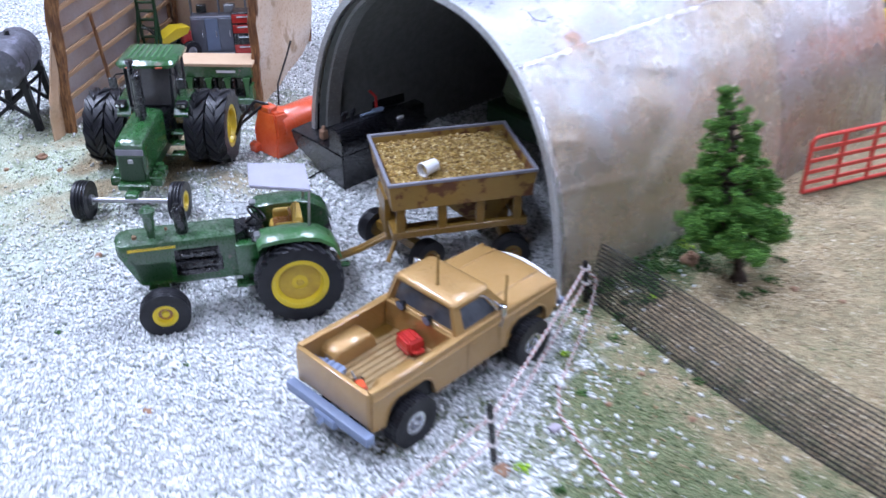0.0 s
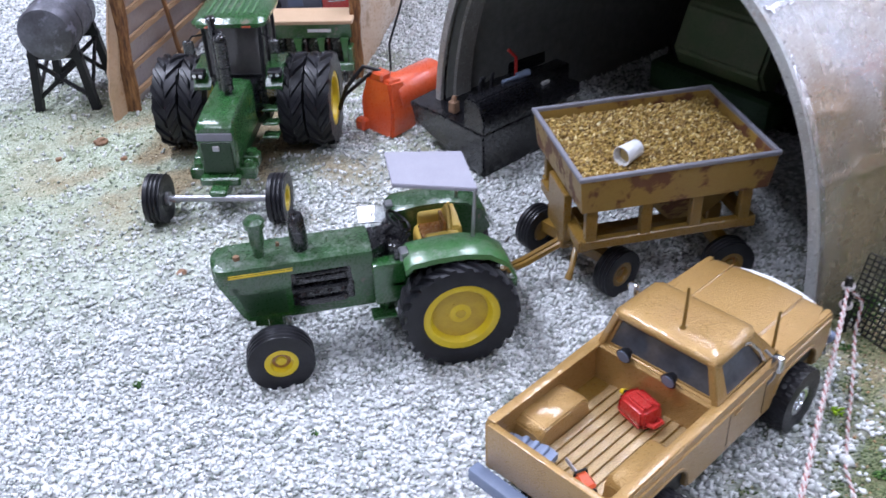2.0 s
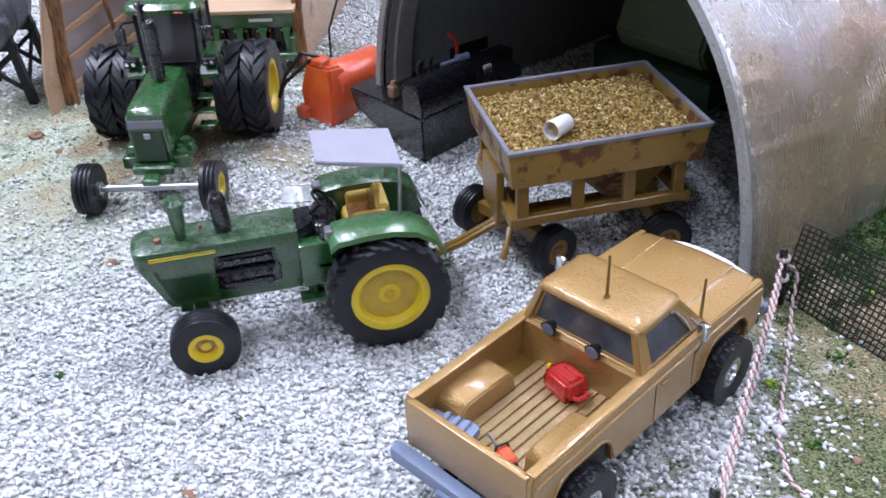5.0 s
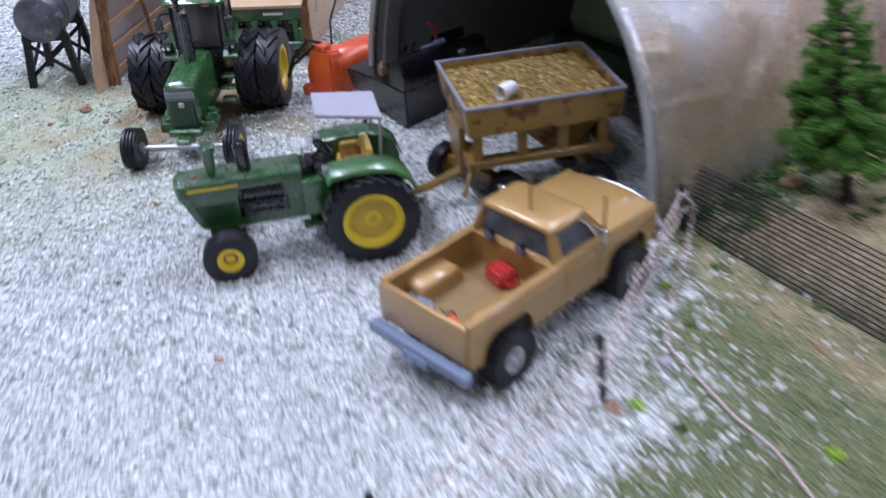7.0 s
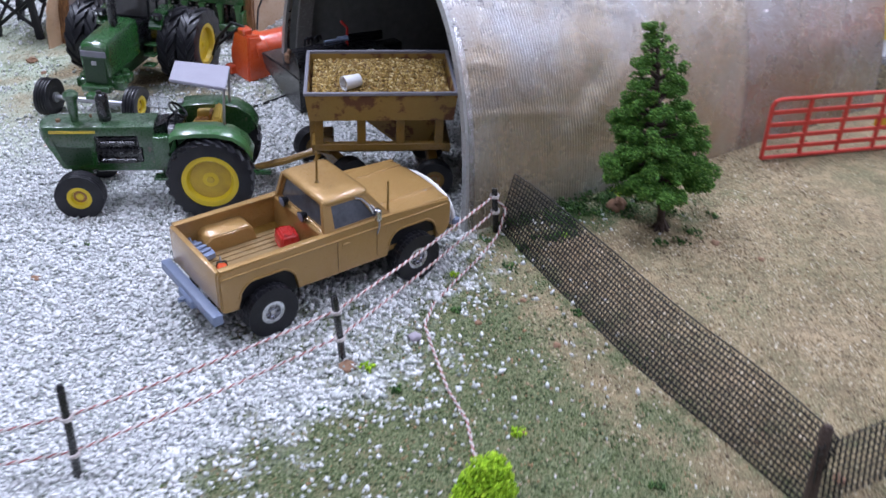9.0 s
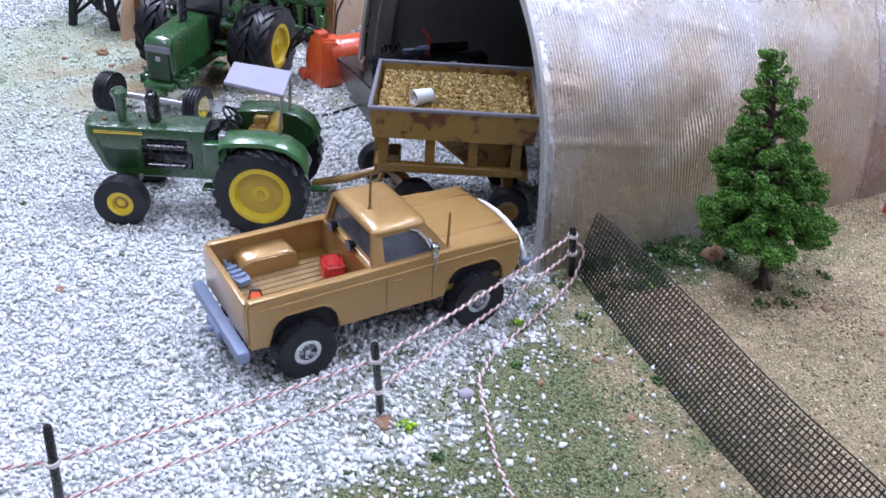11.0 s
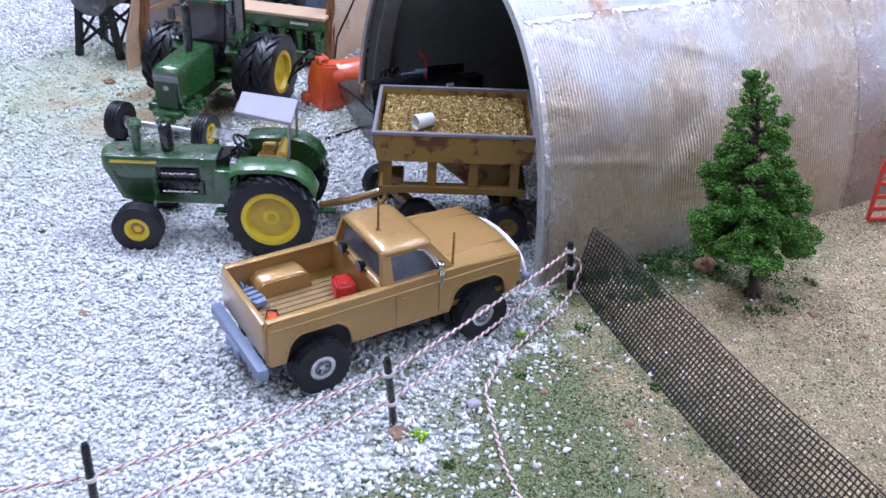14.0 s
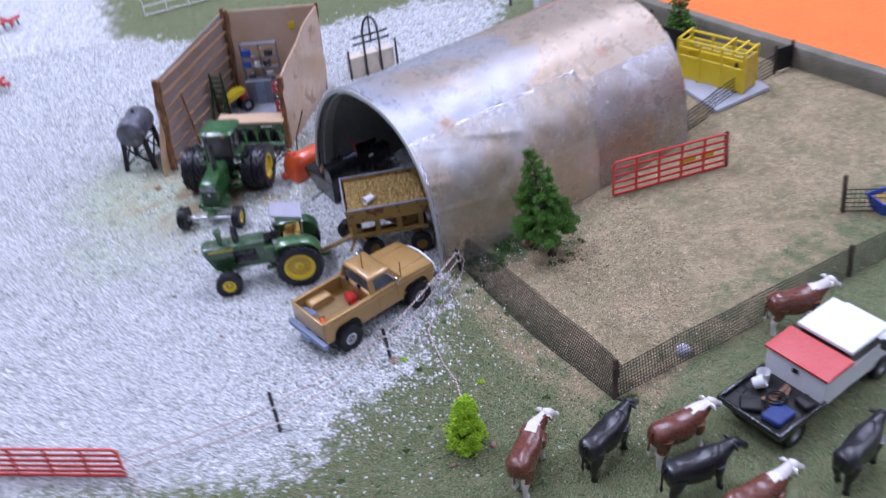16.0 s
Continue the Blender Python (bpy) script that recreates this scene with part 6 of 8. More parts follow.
for foot, top in (((8.40, -4.86), (8.55, -4.50, 1.42)), ((18.9, -1.0), (18.95, -0.75, 1.3)), ((20.8, 3.0), (20.85, 3.3, 1.6)), ((17.0, 11.0), (17.0, 11.2, 1.6)), ((20.9, 13.93), (20.95, 14.2, 1.7)), ((22.3, 14.75), (22.4, 15.0, 1.6)),
                  ((23.8, 15.6), (23.85, 15.8, 1.5)), ((24.9, 15.95), (24.92, 16.1, 1.5)), ((19.0, 20.9), (19.0, 21.1, 2.2)), ((13.0, 30.0), (13.0, 30.2, 1.2))):
    fence_post(foot, top, 0.10)
for a, b, tall in (((23.85, 15.62), (24.9, 15.95), 1.35), ((17.2, 22.6), (20.2, 18.4), 1.7)):
    bm = bm_new()
    n = Vector((b[1] - a[1], a[0] - b[0], 0)).normalized() * 0.03
    loft(bm, [[Vector((*p, z)) + n * s for s, z in ((-1, 0.12), (1, 0.12), (1, tall), (-1, tall))] for p in (a, b)])
    solid("shade_panel", bm, BLACK_PLASTIC, "matt black panel fixed between dark posts", "panel")


def build_gate(x, y, turn, length, tall, label, tags=False):
    t = thing("farm_gate", x, y, 0, turn, label, "gate", "red gates")
    bm = bm_new()
    r = 0.055
    tube(bm, [(0.0, 0, 0.08), (0.0, 0, tall - 0.18), (0.06, 0, tall - 0.05), (0.2, 0, tall), (length - 0.2, 0, tall), (length - 0.05, 0, tall - 0.06), (length, 0, tall - 0.2), (length, 0, 0.08), (0.0, 0, 0.08)], r, 8)
    part("gate_frame", bm, GATE_RED, t)
    for i in range(1, 5):
        bm = bm_new()
        z = 0.08 + (tall - 0.08) * (i / 5) ** 1.1
        box(bm, 0.0, length, -0.03, 0.03, z - 0.055, z + 0.055, 0.01)
        part("rail", bm, GATE_RED, t)
    for i in range(1, 5):
        bm = bm_new()
        x0 = length * i / 5
        box(bm, x0 - 0.05, x0 + 0.05, -0.045, 0.045, 0.08, tall, 0.012)
        part("upright", bm, GATE_RED, t)
    if tags:
        for x0, z0, w, h in ((length * 0.66, 0.72, 0.85, 0.26), (length * 0.84, 0.72, 0.7, 0.22)):
            bm = bm_new()
            box(bm, x0 - w / 2, x0 + w / 2, 0.05, 0.08, z0, z0 + h, 0.01)
            part("tag", bm, YELLOW, t, "plain yellow tag")
    return t


build_gate(12.22, 6.95, math.degrees(math.atan2(0.85, 5.5)), 5.56, 1.72, "red plastic tube gate standing beside the shed", True)
fence_post((17.8, 7.85), (17.85, 8.15, 1.6), 0.10)
build_gate(-7.95, -4.2, math.degrees(math.atan2(1.15, -4.3)), 6.2, 1.30, "red plastic tube gate at the edge of the gravel")
bm = bm_new()
for z in (0.1, 0.7, 1.3, 1.8):
    rod(bm, (0, 0, z), (6.2, 0, z), 0.05, 0.05, 6)
for x0 in (0, 1.55, 3.1, 4.65, 6.2):
    rod(bm, (x0, 0, 0), (x0, 0, 1.85), 0.05, 0.05, 6)
solid("white_gate", bm, WHITE, "white tube gate standing on the far grass", "gate", x=-10.7, y=37.7, turn=18.6)

# ---- trees, bush, tufts, stones ----
def foliage(name, clumps, per, size, material, seed, parent=None, squash=0.8, hollow=0.35):
    rng = np.random.default_rng(seed)
    pts, sizes = [], []
    for cx, cy, cz, r in clumps:
        n = max(6, int(per * (r / 0.3) ** 2))
        d = rng.normal(size=(n, 3))
        d /= np.linalg.norm(d, axis=1, keepdims=True)
        rad = r * rng.uniform(hollow, 1.0, (n, 1)) ** 0.5
        pts.append(np.array([cx, cy, cz]) + d * rad * np.array([1, 1, squash]))
        sizes.append(rng.uniform(size * 0.6, size * 1.3, n))
    ob = new(name, crumbs(name, np.concatenate(pts), np.concatenate(sizes), material, seed, 0.8, 0.6))
    if parent:
        ob.parent = parent
    return ob


def build_pine(x, y, lean, tall, wide, label, seed, per=26, leaf=0.095):
    rng = random.Random(seed)
    t = thing("pine_tree", x, y, -0.06, 0, label, "tree")
    spine = lambda z: Vector((lean[0] * z / tall + 0.06 * math.sin(z * 2.1), lean[1] * z / tall + 0.05 * math.sin(z * 1.7 + 1), z))
    bm = bm_new()
    tube(bm, [spine(tall * k / 14) for k in range(14)], [0.062 * wide * (1 - k / 14.5) + 0.02 for k in range(14)], 9)
    for k in range(7):
        a = k * 0.9
        tube(bm, [Vector((0, 0, 0.28)), Vector((0.16 * math.cos(a), 0.16 * math.sin(a), 0.08)), Vector((0.22 * math.cos(a), 0.22 * math.sin(a), 0.0))], [0.07, 0.05, 0.02], 6)
    if tall > 4:
        for end in ((0.62, 0.10, 1.75), (-0.45, 0.25, 1.7), (0.2, -0.5, 1.8)):
            e = spine(end[2]) + Vector((end[0], end[1], 0))
            tube(bm, [spine(0.55), spine(0.85).lerp(e, 0.3), spine(1.25).lerp(e, 0.65), e], [0.075, 0.07, 0.05, 0.03], 7)
    part("trunk", bm, BARK, t)
    clumps = []
    low, high = (0.30, 0.69) if tall > 4 else (0.14, 0.83)
    levels = 17
    for k in range(levels):
        s = k / (levels - 1)
        z = tall * (low + high * s)
        reach = (wide + 0.1) * (1.0 - s) ** 0.80 * (0.9 + 0.1 * math.sin(k * 2.3)) + 0.07
        if s < 0.05:
            reach *= 0.72
        count = max(4, int(4.6 + 4.4 * (1 - s)))
        for j in range(count):
            a = j * 6.2832 / count + k * 2.4 + rng.uniform(-0.3, 0.3)
            far = reach * rng.uniform(0.70, 1.06)
            tip = spine(z) + Vector((far * math.cos(a), far * math.sin(a), -0.20 * far + rng.uniform(-0.06, 0.10)))
            root = spine(max(0.35, z - 0.12 - 0.25 * far))
            mid = root.lerp(tip, 0.55) + Vector((0, 0, 0.10 * far))
            bm = bm_new()
            tube(bm, [root, mid, tip], [0.042, 0.028, 0.010], 5)
            part("limb", bm, BARK, t)
            n = max(1, int(far / 0.24))
            for i in range(n):
                f = 1.0 - i * 0.62 / max(1, n)
                p = mid.lerp(tip, (f - 0.45) / 0.55) if f > 0.45 else root.lerp(mid, f / 0.45)
                r = (0.125 + 0.085 * (1 - s)) * rng.uniform(0.75, 1.2) * (1.0 if i == 0 else 0.85)
                clumps.append((p.x + rng.uniform(-0.07, 0.07), p.y + rng.uniform(-0.07, 0.07), p.z + rng.uniform(0.0, 0.09), r))
                if rng.random() < 0.6:
                    clumps.append((p.x + rng.uniform(-0.17, 0.17), p.y + rng.uniform(-0.17, 0.17), p.z + rng.uniform(-0.10, 0.08), r * 0.75))
    top = spine(tall)
    clumps += [(top.x, top.y, top.z - 0.08, 0.09), (top.x, top.y, top.z - 0.24, 0.13)]
    ob = foliage("crown", clumps, per, leaf, LEAF, seed, t, 0.85, 0.22)
    tagged(ob, "clumped bright green foam foliage", kind="stuff")
    return t


build_pine(8.56, 3.62, (-0.60, 0.82), 4.52, 1.29, "model pine tree with green foam foliage and dark trunk", 3, 420, 0.052)
build_pine(20.7, 20.9, (0.0, 0.3), 3.3, 0.8, "small model pine tree behind the yellow chute", 8, 18, 0.13)

bush = thing("bush", 3.05, -5.75, -0.03, 0, "bright lime green clump bush on the grass", "bush")
bm = bm_new()
for k in range(6):
    a = k * 1.05
    tube(bm, [(0.05 * math.cos(a), 0.05 * math.sin(a), 0), (0.2 * math.cos(a), 0.2 * math.sin(a), 0.6), (0.35 * math.cos(a), 0.35 * math.sin(a), 1.1)], [0.05, 0.035, 0.015], 6)
part("stem", bm, BARK, bush)
rng = random.Random(4)
clumps = []
for k in range(170):
    z = rng.uniform(0.1, 1.95)
    reach = 0.72 * max(0.03, 1 - (z / 2.05) ** 1.7) ** 0.8 * rng.uniform(0.5, 1.0) * (1.0 if z > 0.3 else 0.75)
    a = rng.uniform(0, 6.28)
    clumps.append((reach * math.cos(a) + 0.1 * z, reach * math.sin(a) + 0.12 * z, z, 0.19 * rng.uniform(0.6, 1.1)))
tagged(foliage("leaves", clumps, 190, 0.055, LEAF_LIME, 9, bush, 0.8, 0.5), "lime green crumb foliage", kind="stuff")

TUFTS = [(1.71, -1.15, 0.16), (4.85, 2.07, 0.17), (5.25, 4.35, 0.22), (5.9, 4.8, 0.25), (6.5, 5.0, 0.28), (7.1, 5.2, 0.3), (7.6, 4.9, 0.25), (6.9, 4.4, 0.2), (7.9, 4.2, 0.2), (8.3, 3.0, 0.18), (8.8, 3.0, 0.16), (9.3, 3.3, 0.2),
         (9.0, 4.3, 0.22), (8.0, 5.6, 0.25), (5.2, 2.9, 0.13), (4.4, 3.2, 0.14), (3.6, 1.9, 0.12), (5.9, 0.4, 0.12), (3.5, 0.6, 0.1), (2.2, -1.7, 0.12), (0.9, -2.2, 0.1), (6.1, 3.4, 0.16), (9.9, 4.1, 0.14), (5.6, 5.0, 0.2), (8.6, 5.9, 0.2),
         (9.4, 6.3, 0.2), (7.75, -5.6, 0.2), (9.0, -5.0, 0.16), (6.2, -4.2, 0.12), (1.2, -5.4, 0.12), (2.1, -4.6, 0.1), (-1.0, -6.2, 0.14), (4.2, -2.9, 0.12), (-4.2, 3.4, 0.06), (-6.9, 5.2, 0.07), (10.6, -3.4, 0.15)]
rng = random.Random(31)
for _ in range(70):
    s = rng.uniform(0.9, 6.6)
    o = 0.05 + rng.uniform(0.0, 1.0) * (1.75 - 0.2 * s)
    TUFTS.append((4.05 + 0.886 * s + 0.463 * o, 3.62 + 0.463 * s - 0.886 * o, rng.uniform(0.09, 0.25)))
for i, (x, y, r) in enumerate(TUFTS):
    rr = random.Random(i)
    ob = foliage("moss_tuft", [(rr.uniform(-r, r) * 0.7, rr.uniform(-r, r) * 0.7, r * 0.3, r * rr.uniform(0.45, 0.8)) for _ in range(6)], 55, 0.06, LEAF_MOSS if i % 16 else LEAF_LIME, 60 + i, None, 0.6)
    ob.location = Vector((x, y, 0)) * K
    tagged(ob, "small clump of bright green moss on the ground", "moss", "moss tufts")


def stone(x, y, r, m, seed, label, squash=0.6, lumpy=1.0):
    bm = bm_new()
    bmesh.ops.create_icosphere(bm, subdivisions=3 if r > 0.15 else 2, radius=r * 0.9)
    for v in bm.verts:
        v.co *= 1 + lumpy * (0.55 * noise.noise(v.co * (1.3 / r) + Vector((seed * 3.3, 0, 0))) + 0.3 * noise.noise(v.co * (3.5 / r) + Vector((0, seed * 2.1, 0))))
        v.co.z *= squash
    solid("stone", bm, m, label, "stone", group="loose stones", x=x, y=y, z=r * squash * 0.55, turn=seed * 40, smooth=50)


stone(1.36, -1.02, 0.17, ROCK, 1, "brown crumbly stone at the foot of a post", 0.4)
stone(2.63, -0.22, 0.14, ROCK_GREY, 2, "mauve-grey rounded pebble beside the twine")
stone(11.4, -3.38, 0.29, ROCK_PALE, 3, "pale round boulder against the netting", 0.95, 0.22)
stone(7.75, 4.55, 0.24, ROCK, 4, "dark brown lump of earth under the tree", 0.9)
for i, (x, y, r) in enumerate(((-6.23, 8.22, 0.11), (-4.94, 2.11, 0.10), (-8.2, 14.2, 0.17), (-7.6, 13.2, 0.09), (-9.1, 13.6, 0.08), (3.9, 0.2, 0.08), (4.9, 0.9, 0.07), (5.3, -0.6, 0.09), (9.6, 2.9, 0.11), (10.4, 2.2, 0.08), (4.0, -5.9, 0.12), (2.6, -6.4, 0.1), (9.2, -4.3, 0.12), (9.9, -5.0, 0.1))):
    stone(x, y, r, ROCK, 10 + i, "small reddish brown crumb of earth on the ground", 0.5)
rng = np.random.default_rng(77)
for (x0, x1, y0, y1, n, s0, s1, seed) in ((2.2, 6.6, -2.2, 4.2, 420, 0.06, 0.15, 71), (1.0, 9.0, -7.5, 0.0, 260, 0.05, 0.12, 72), (4.8, 10.0, 3.3, 6.4, 260, 0.05, 0.14, 73), (1.6, 4.2, -2.8, 2.6, 300, 0.07, 0.14, 74), (-12.0, 3.5, -8.5, -2.0, 5200, 0.06, 0.13, 75)):
    px, py = rng.uniform(x0, x1, n), rng.uniform(y0, y1, n)
    keep = rng.uniform(0, 1, n) < np.exp(np.minimum(0.0, inside(px, py, GRAVEL_EDGE) + 0.25) / 1.1) + (0.10 if seed != 75 else 0.012)
    px, py = px[keep], py[keep]
    s = rng.uniform(s0, s1, len(px))
    tagged(new("loose_chips", crumbs("loose_chips", np.stack([px, py, height(px, py) + s * 0.15], -1), s, STONES, seed)), "white stone chips strayed over the grass", "gravel", kind="stuff")

# ---- open-fronted lean-to ----
FL, FR, BR, BL = Vector((-7.62, 15.75, 0)), Vector((-1.78, 16.1, 0)), Vector((0.55, 22.0, 0)), Vector((-4.5, 22.8, 0))
UP = Vector((0.05, 0.14, 1.0))


def wall_sheet(bm, a, b, za, zb, thick, n=14, sag=0.0, wob=0.0, low=0.0):
    """An upright sheet of real thickness from foot a to foot b, its top running from za to zb."""
    side = Vector((b.y - a.y, a.x - b.x, 0)).normalized()
    rows = []
    m = 8
    for i in range(n + 1):
        s = i / n
        p, top = a.lerp(b, s), za + (zb - za) * s - sag * 4 * s * (1 - s)
        col = [p + UP * (low + (top - low) * j / m) + side * (wob * noise.noise(Vector((s * 2.5, j * 0.35, wob * 9)))) for j in range(m + 1)]
        rows.append(col + [q + side * thick for q in reversed(col)])
    loft(bm, rows)


def build_house():
    t = thing("lean_to", 0, 0, 0, 0, "open-fronted tan lean-to with wooden posts and girts", "shed")
    bm = bm_new()
    wall_sheet(bm, FL, BL, 4.45, 4.75, -0.06)
    part("left_wall", bm, WALL_TIN, t, "grey-brown ribbed wall")
    bm = bm_new()
    wall_sheet(bm, BL, BR, 4.78, 4.72, -0.12)
    part("back_wall", bm, WALL_SKIN, t, "tan back wall")
    bm = bm_new()
    wall_sheet(bm, FR, BR, 3.55, 4.70, 0.10, 18, -0.25, 0.22)
    part("side_wall", bm, WALL_SKIN, t, "warped varnished tan side wall")
    bm = bm_new()
    d = (FL - BL).normalized()
    wall_sheet(bm, FL + d * 0.55 + Vector((-0.12, 0, 0)), FL + d * 0.1, 1.2, 3.1, 0.05, 6, 0.3, 0.12)
    part("wall_flap", bm, WALL_SKIN, t, "torn flap of wall sheet")
    for i in range(7):
        bm = bm_new()
        z = 0.35 + i * 0.66
        side = Vector((BL.y - FL.y, FL.x - BL.x, 0)).normalized()
        a, b = FL + UP * z + side * 0.06, BL + UP * (z * 1.03) + side * 0.06
        loft(bm, [[p + side * s + Vector((0, 0, h)) for s, h in ((0, -0.06), (0.10, -0.06), (0.10, 0.06), (0, 0.06))] for p in (a, a.lerp(b, 0.5), b)])
        part("girt", bm, WOOD_LIP, t)
    for p, top, r in ((FL, 4.6, 0.11), (FL + Vector((0.20, -0.05, 0)), 4.55, 0.09), (BL, 5.0, 0.10), (BL + Vector((0.25, -0.1, 0)), 4.9, 0.08), (FR, 3.7, 0.13), (FR + Vector((0.1, 0.22, 0)), 3.6, 0.08), (BR, 4.85, 0.09)):
        bm = bm_new()
        rings = []
        for k in range(9):
            c = p + UP * (top * k / 8) + Vector((0.03 * math.sin(k * 1.9), 0.03 * math.cos(k * 1.3), 0))
            rings.append([c + Vector((sx * r * (1 + 0.08 * math.sin(k * 2.7 + sx)), sy * r * 0.8, 0)) for sx, sy in ((-1, -1), (0, -1.15), (1, -1), (1.1, 0), (1, 1), (0, 1.1), (-1, 1))])
        loft(bm, rings)
        part("post", bm, WOOD_POST, t, "stained rough wooden post")
    bm = bm_new()
    rod(bm, FL + (BL - FL) * 0.30 + Vector((0.42, 0.0, 0.1)), FL + (BL - FL) * 0.22 + UP * 3.1 + Vector((0.25, 0, 0)), 0.07, 0.06, 6)
    part("brace", bm, WOOD_POST, t)
    bm = bm_new()
    side = 0.15
    pts = [FL.lerp(BL, 0.62) + Vector((0.2, 0, 0)), FR.lerp(BR, 0.55) + Vector((-0.1, 0, 0)), BR + Vector((-0.2, -0.1, 0)), BL + Vector((0.15, -0.1, 0))]
    loft(bm, [[q + Vector((0, 0, -0.05)) for q in pts], [q + Vector((0, 0, 0.08)) for q in pts]])
    part("slab", bm, FLOOR_GREY, t, "grey floor slab")
    return t


build_house()

back_turn = math.degrees(math.atan2(BR.y - BL.y, BR.x - BL.x))
cab = thing("storage_cabinet", -2.65, 21.75, 0.08, back_turn, "grey steel workshop cabinet with loaded upper shelves", "cabinet")
bm = bm_new()
box(bm, -1.0, 1.0, -0.25, 0.25, 0, 1.35, 0.02)
part("body", bm, SHELF_GREY, cab)
for i in range(4):
    bm = bm_new()
    box(bm, -0.97 + i * 0.49, -0.97 + i * 0.49 + 0.46, -0.28, -0.25, 0.08, 1.28, 0.01)
    door = part("door", bm, BUMPER if i % 2 else SHELF_GREY, cab)
    bm = bm_new()
    rod(bm, (-0.6 + i * 0.49, -0.30, 0.6), (-0.6 + i * 0.49, -0.30, 0.85), 0.02, 0.02, 6)
    part("handle", bm, CHROME, door)
for x0 in (-1.0, 0.0, 0.96):
    bm = bm_new()
    box(bm, x0, x0 + 0.05, 0.0, 0.25, 1.35, 3.35, 0.008)
    part("upright", bm, SHELF_GREY, cab)
for z in (1.95, 2.55, 3.3):
    bm = bm_new()
    box(bm, -1.0, 1.0, -0.02, 0.25, z, z + 0.05, 0.008)
    part("shelf", bm, SHELF_GREY, cab)
for i, (x0, z, w, h, m) in enumerate(((-0.75, 2.0, 0.4, 0.35, BLUE), (-0.2, 2.0, 0.3, 0.3, WHITE), (0.35, 2.0, 0.4, 0.38, BLACK), (-0.7, 2.6, 0.5, 0.4, BLUE), (0.0, 2.6, 0.35, 0.45, WOOD_PALE), (0.5, 2.6, 0.45, 0.35, BLACK), (-0.6, 1.40, 0.35, 0.3, BLACK), (0.4, 1.40, 0.4, 0.3, STEEL))):
    bm = bm_new()
    box(bm, -w / 2, w / 2, -0.1, 0.1, 0, h, 0.03)
    c, s = math.cos(radians(back_turn)), math.sin(radians(back_turn))
    solid("storage_box", bm, m, "small box standing on the grey shelf", "box", group="boxes on the shelf", x=-2.65 + x0 * c - 0.11 * s, y=21.75 + x0 * s + 0.11 * c, z=0.08 + z, turn=back_turn)
bm = bm_new()
box(bm, -0.16, 0.16, -0.02, 0.02, 0, 0.4, 0.01)
p = BL.lerp(BR, 0.72) + UP * 3.6
solid("wall_sign", bm, YELLOW, "small plain yellow sign on the back wall", "sign", x=p.x, y=p.y - 0.08, z=p.z, turn=back_turn)

chest = thing("tool_chest", -1.75, 20.3, 0.08, back_turn, "red and black drawer tool chest on the slab", "tool chest")
bm = bm_new()
box(bm, -0.45, 0.45, -0.3, 0.3, 0, 1.9, 0.03)
part("body", bm, BLACK, chest)
for i in range(5):
    bm = bm_new()
    box(bm, -0.42, 0.42, -0.34, -0.30, 0.10 + i * 0.36, 0.40 + i * 0.36, 0.015)
    drawer = part("drawer", bm, RED if i not in (2,) else BLACK, chest)
    bm = bm_new()
    rod(bm, (-0.25, -0.36, 0.33 + i * 0.36), (0.25, -0.36, 0.33 + i * 0.36), 0.02, 0.02, 6)
    part("handle", bm, CHROME, drawer)

till = thing("garden_tiller", -4.35, 20.95, 0.08, 30, "small yellow and red garden tiller with black wheels", "tiller")
bm = bm_new()
prism(bm, [(-0.55, 0.75), (0.5, 1.0), (0.62, 1.2), (0.1, 1.28), (-0.5, 1.0)], -0.28, 0.28)
part("hood", bm, YELLOW, till)
bm = bm_new()
box(bm, 0.3, 0.7, -0.22, 0.22, 0.6, 1.05, 0.06)
part("engine", bm, RED, till, "red engine")
for s in (-1, 1):
    wheel(till, 0.5, s * 0.36, 0.36, 0.36, 0.2, 0.16, s, STEEL, 12, "road")
bm = bm_new()
tube(bm, [(-0.4, 0.2, 0.9), (-0.9, 0.24, 1.5), (-1.2, 0.24, 1.6)], 0.035, 6)
tube(bm, [(-0.4, -0.2, 0.9), (-0.9, -0.24, 1.5), (-1.2, -0.24, 1.6)], 0.035, 6)
box(bm, -0.3, 0.5, -0.05, 0.05, 0.3, 0.8)
part("handlebar", bm, BLACK, till)

rack = thing("ladder_rack", -5.0, 20.6, 0.0, 75, "dark green ladder-like rack standing against the wall", "rack")
for s in (-1, 1):
    bm = bm_new()
    rod(bm, (0.0, s * 0.30, 0.0), (-0.15, s * 0.30, 2.7), 0.07, 0.06, 6)
    part("side_rail", bm, DARKGREEN, rack)
    bm = bm_new()
    rod(bm, (-1.0, s * 0.34, 0.0), (-0.12, s * 0.30, 2.2), 0.06, 0.05, 6)
    part("back_leg", bm, DARKGREEN, rack)
for i in range(8):
    bm = bm_new()
    z = 0.28 + i * 0.31
    box(bm, -0.055 * z - 0.09, -0.055 * z + 0.09, -0.30, 0.30, z - 0.03, z + 0.03, 0.01)
    part("rung", bm, DARKGREEN, rack)

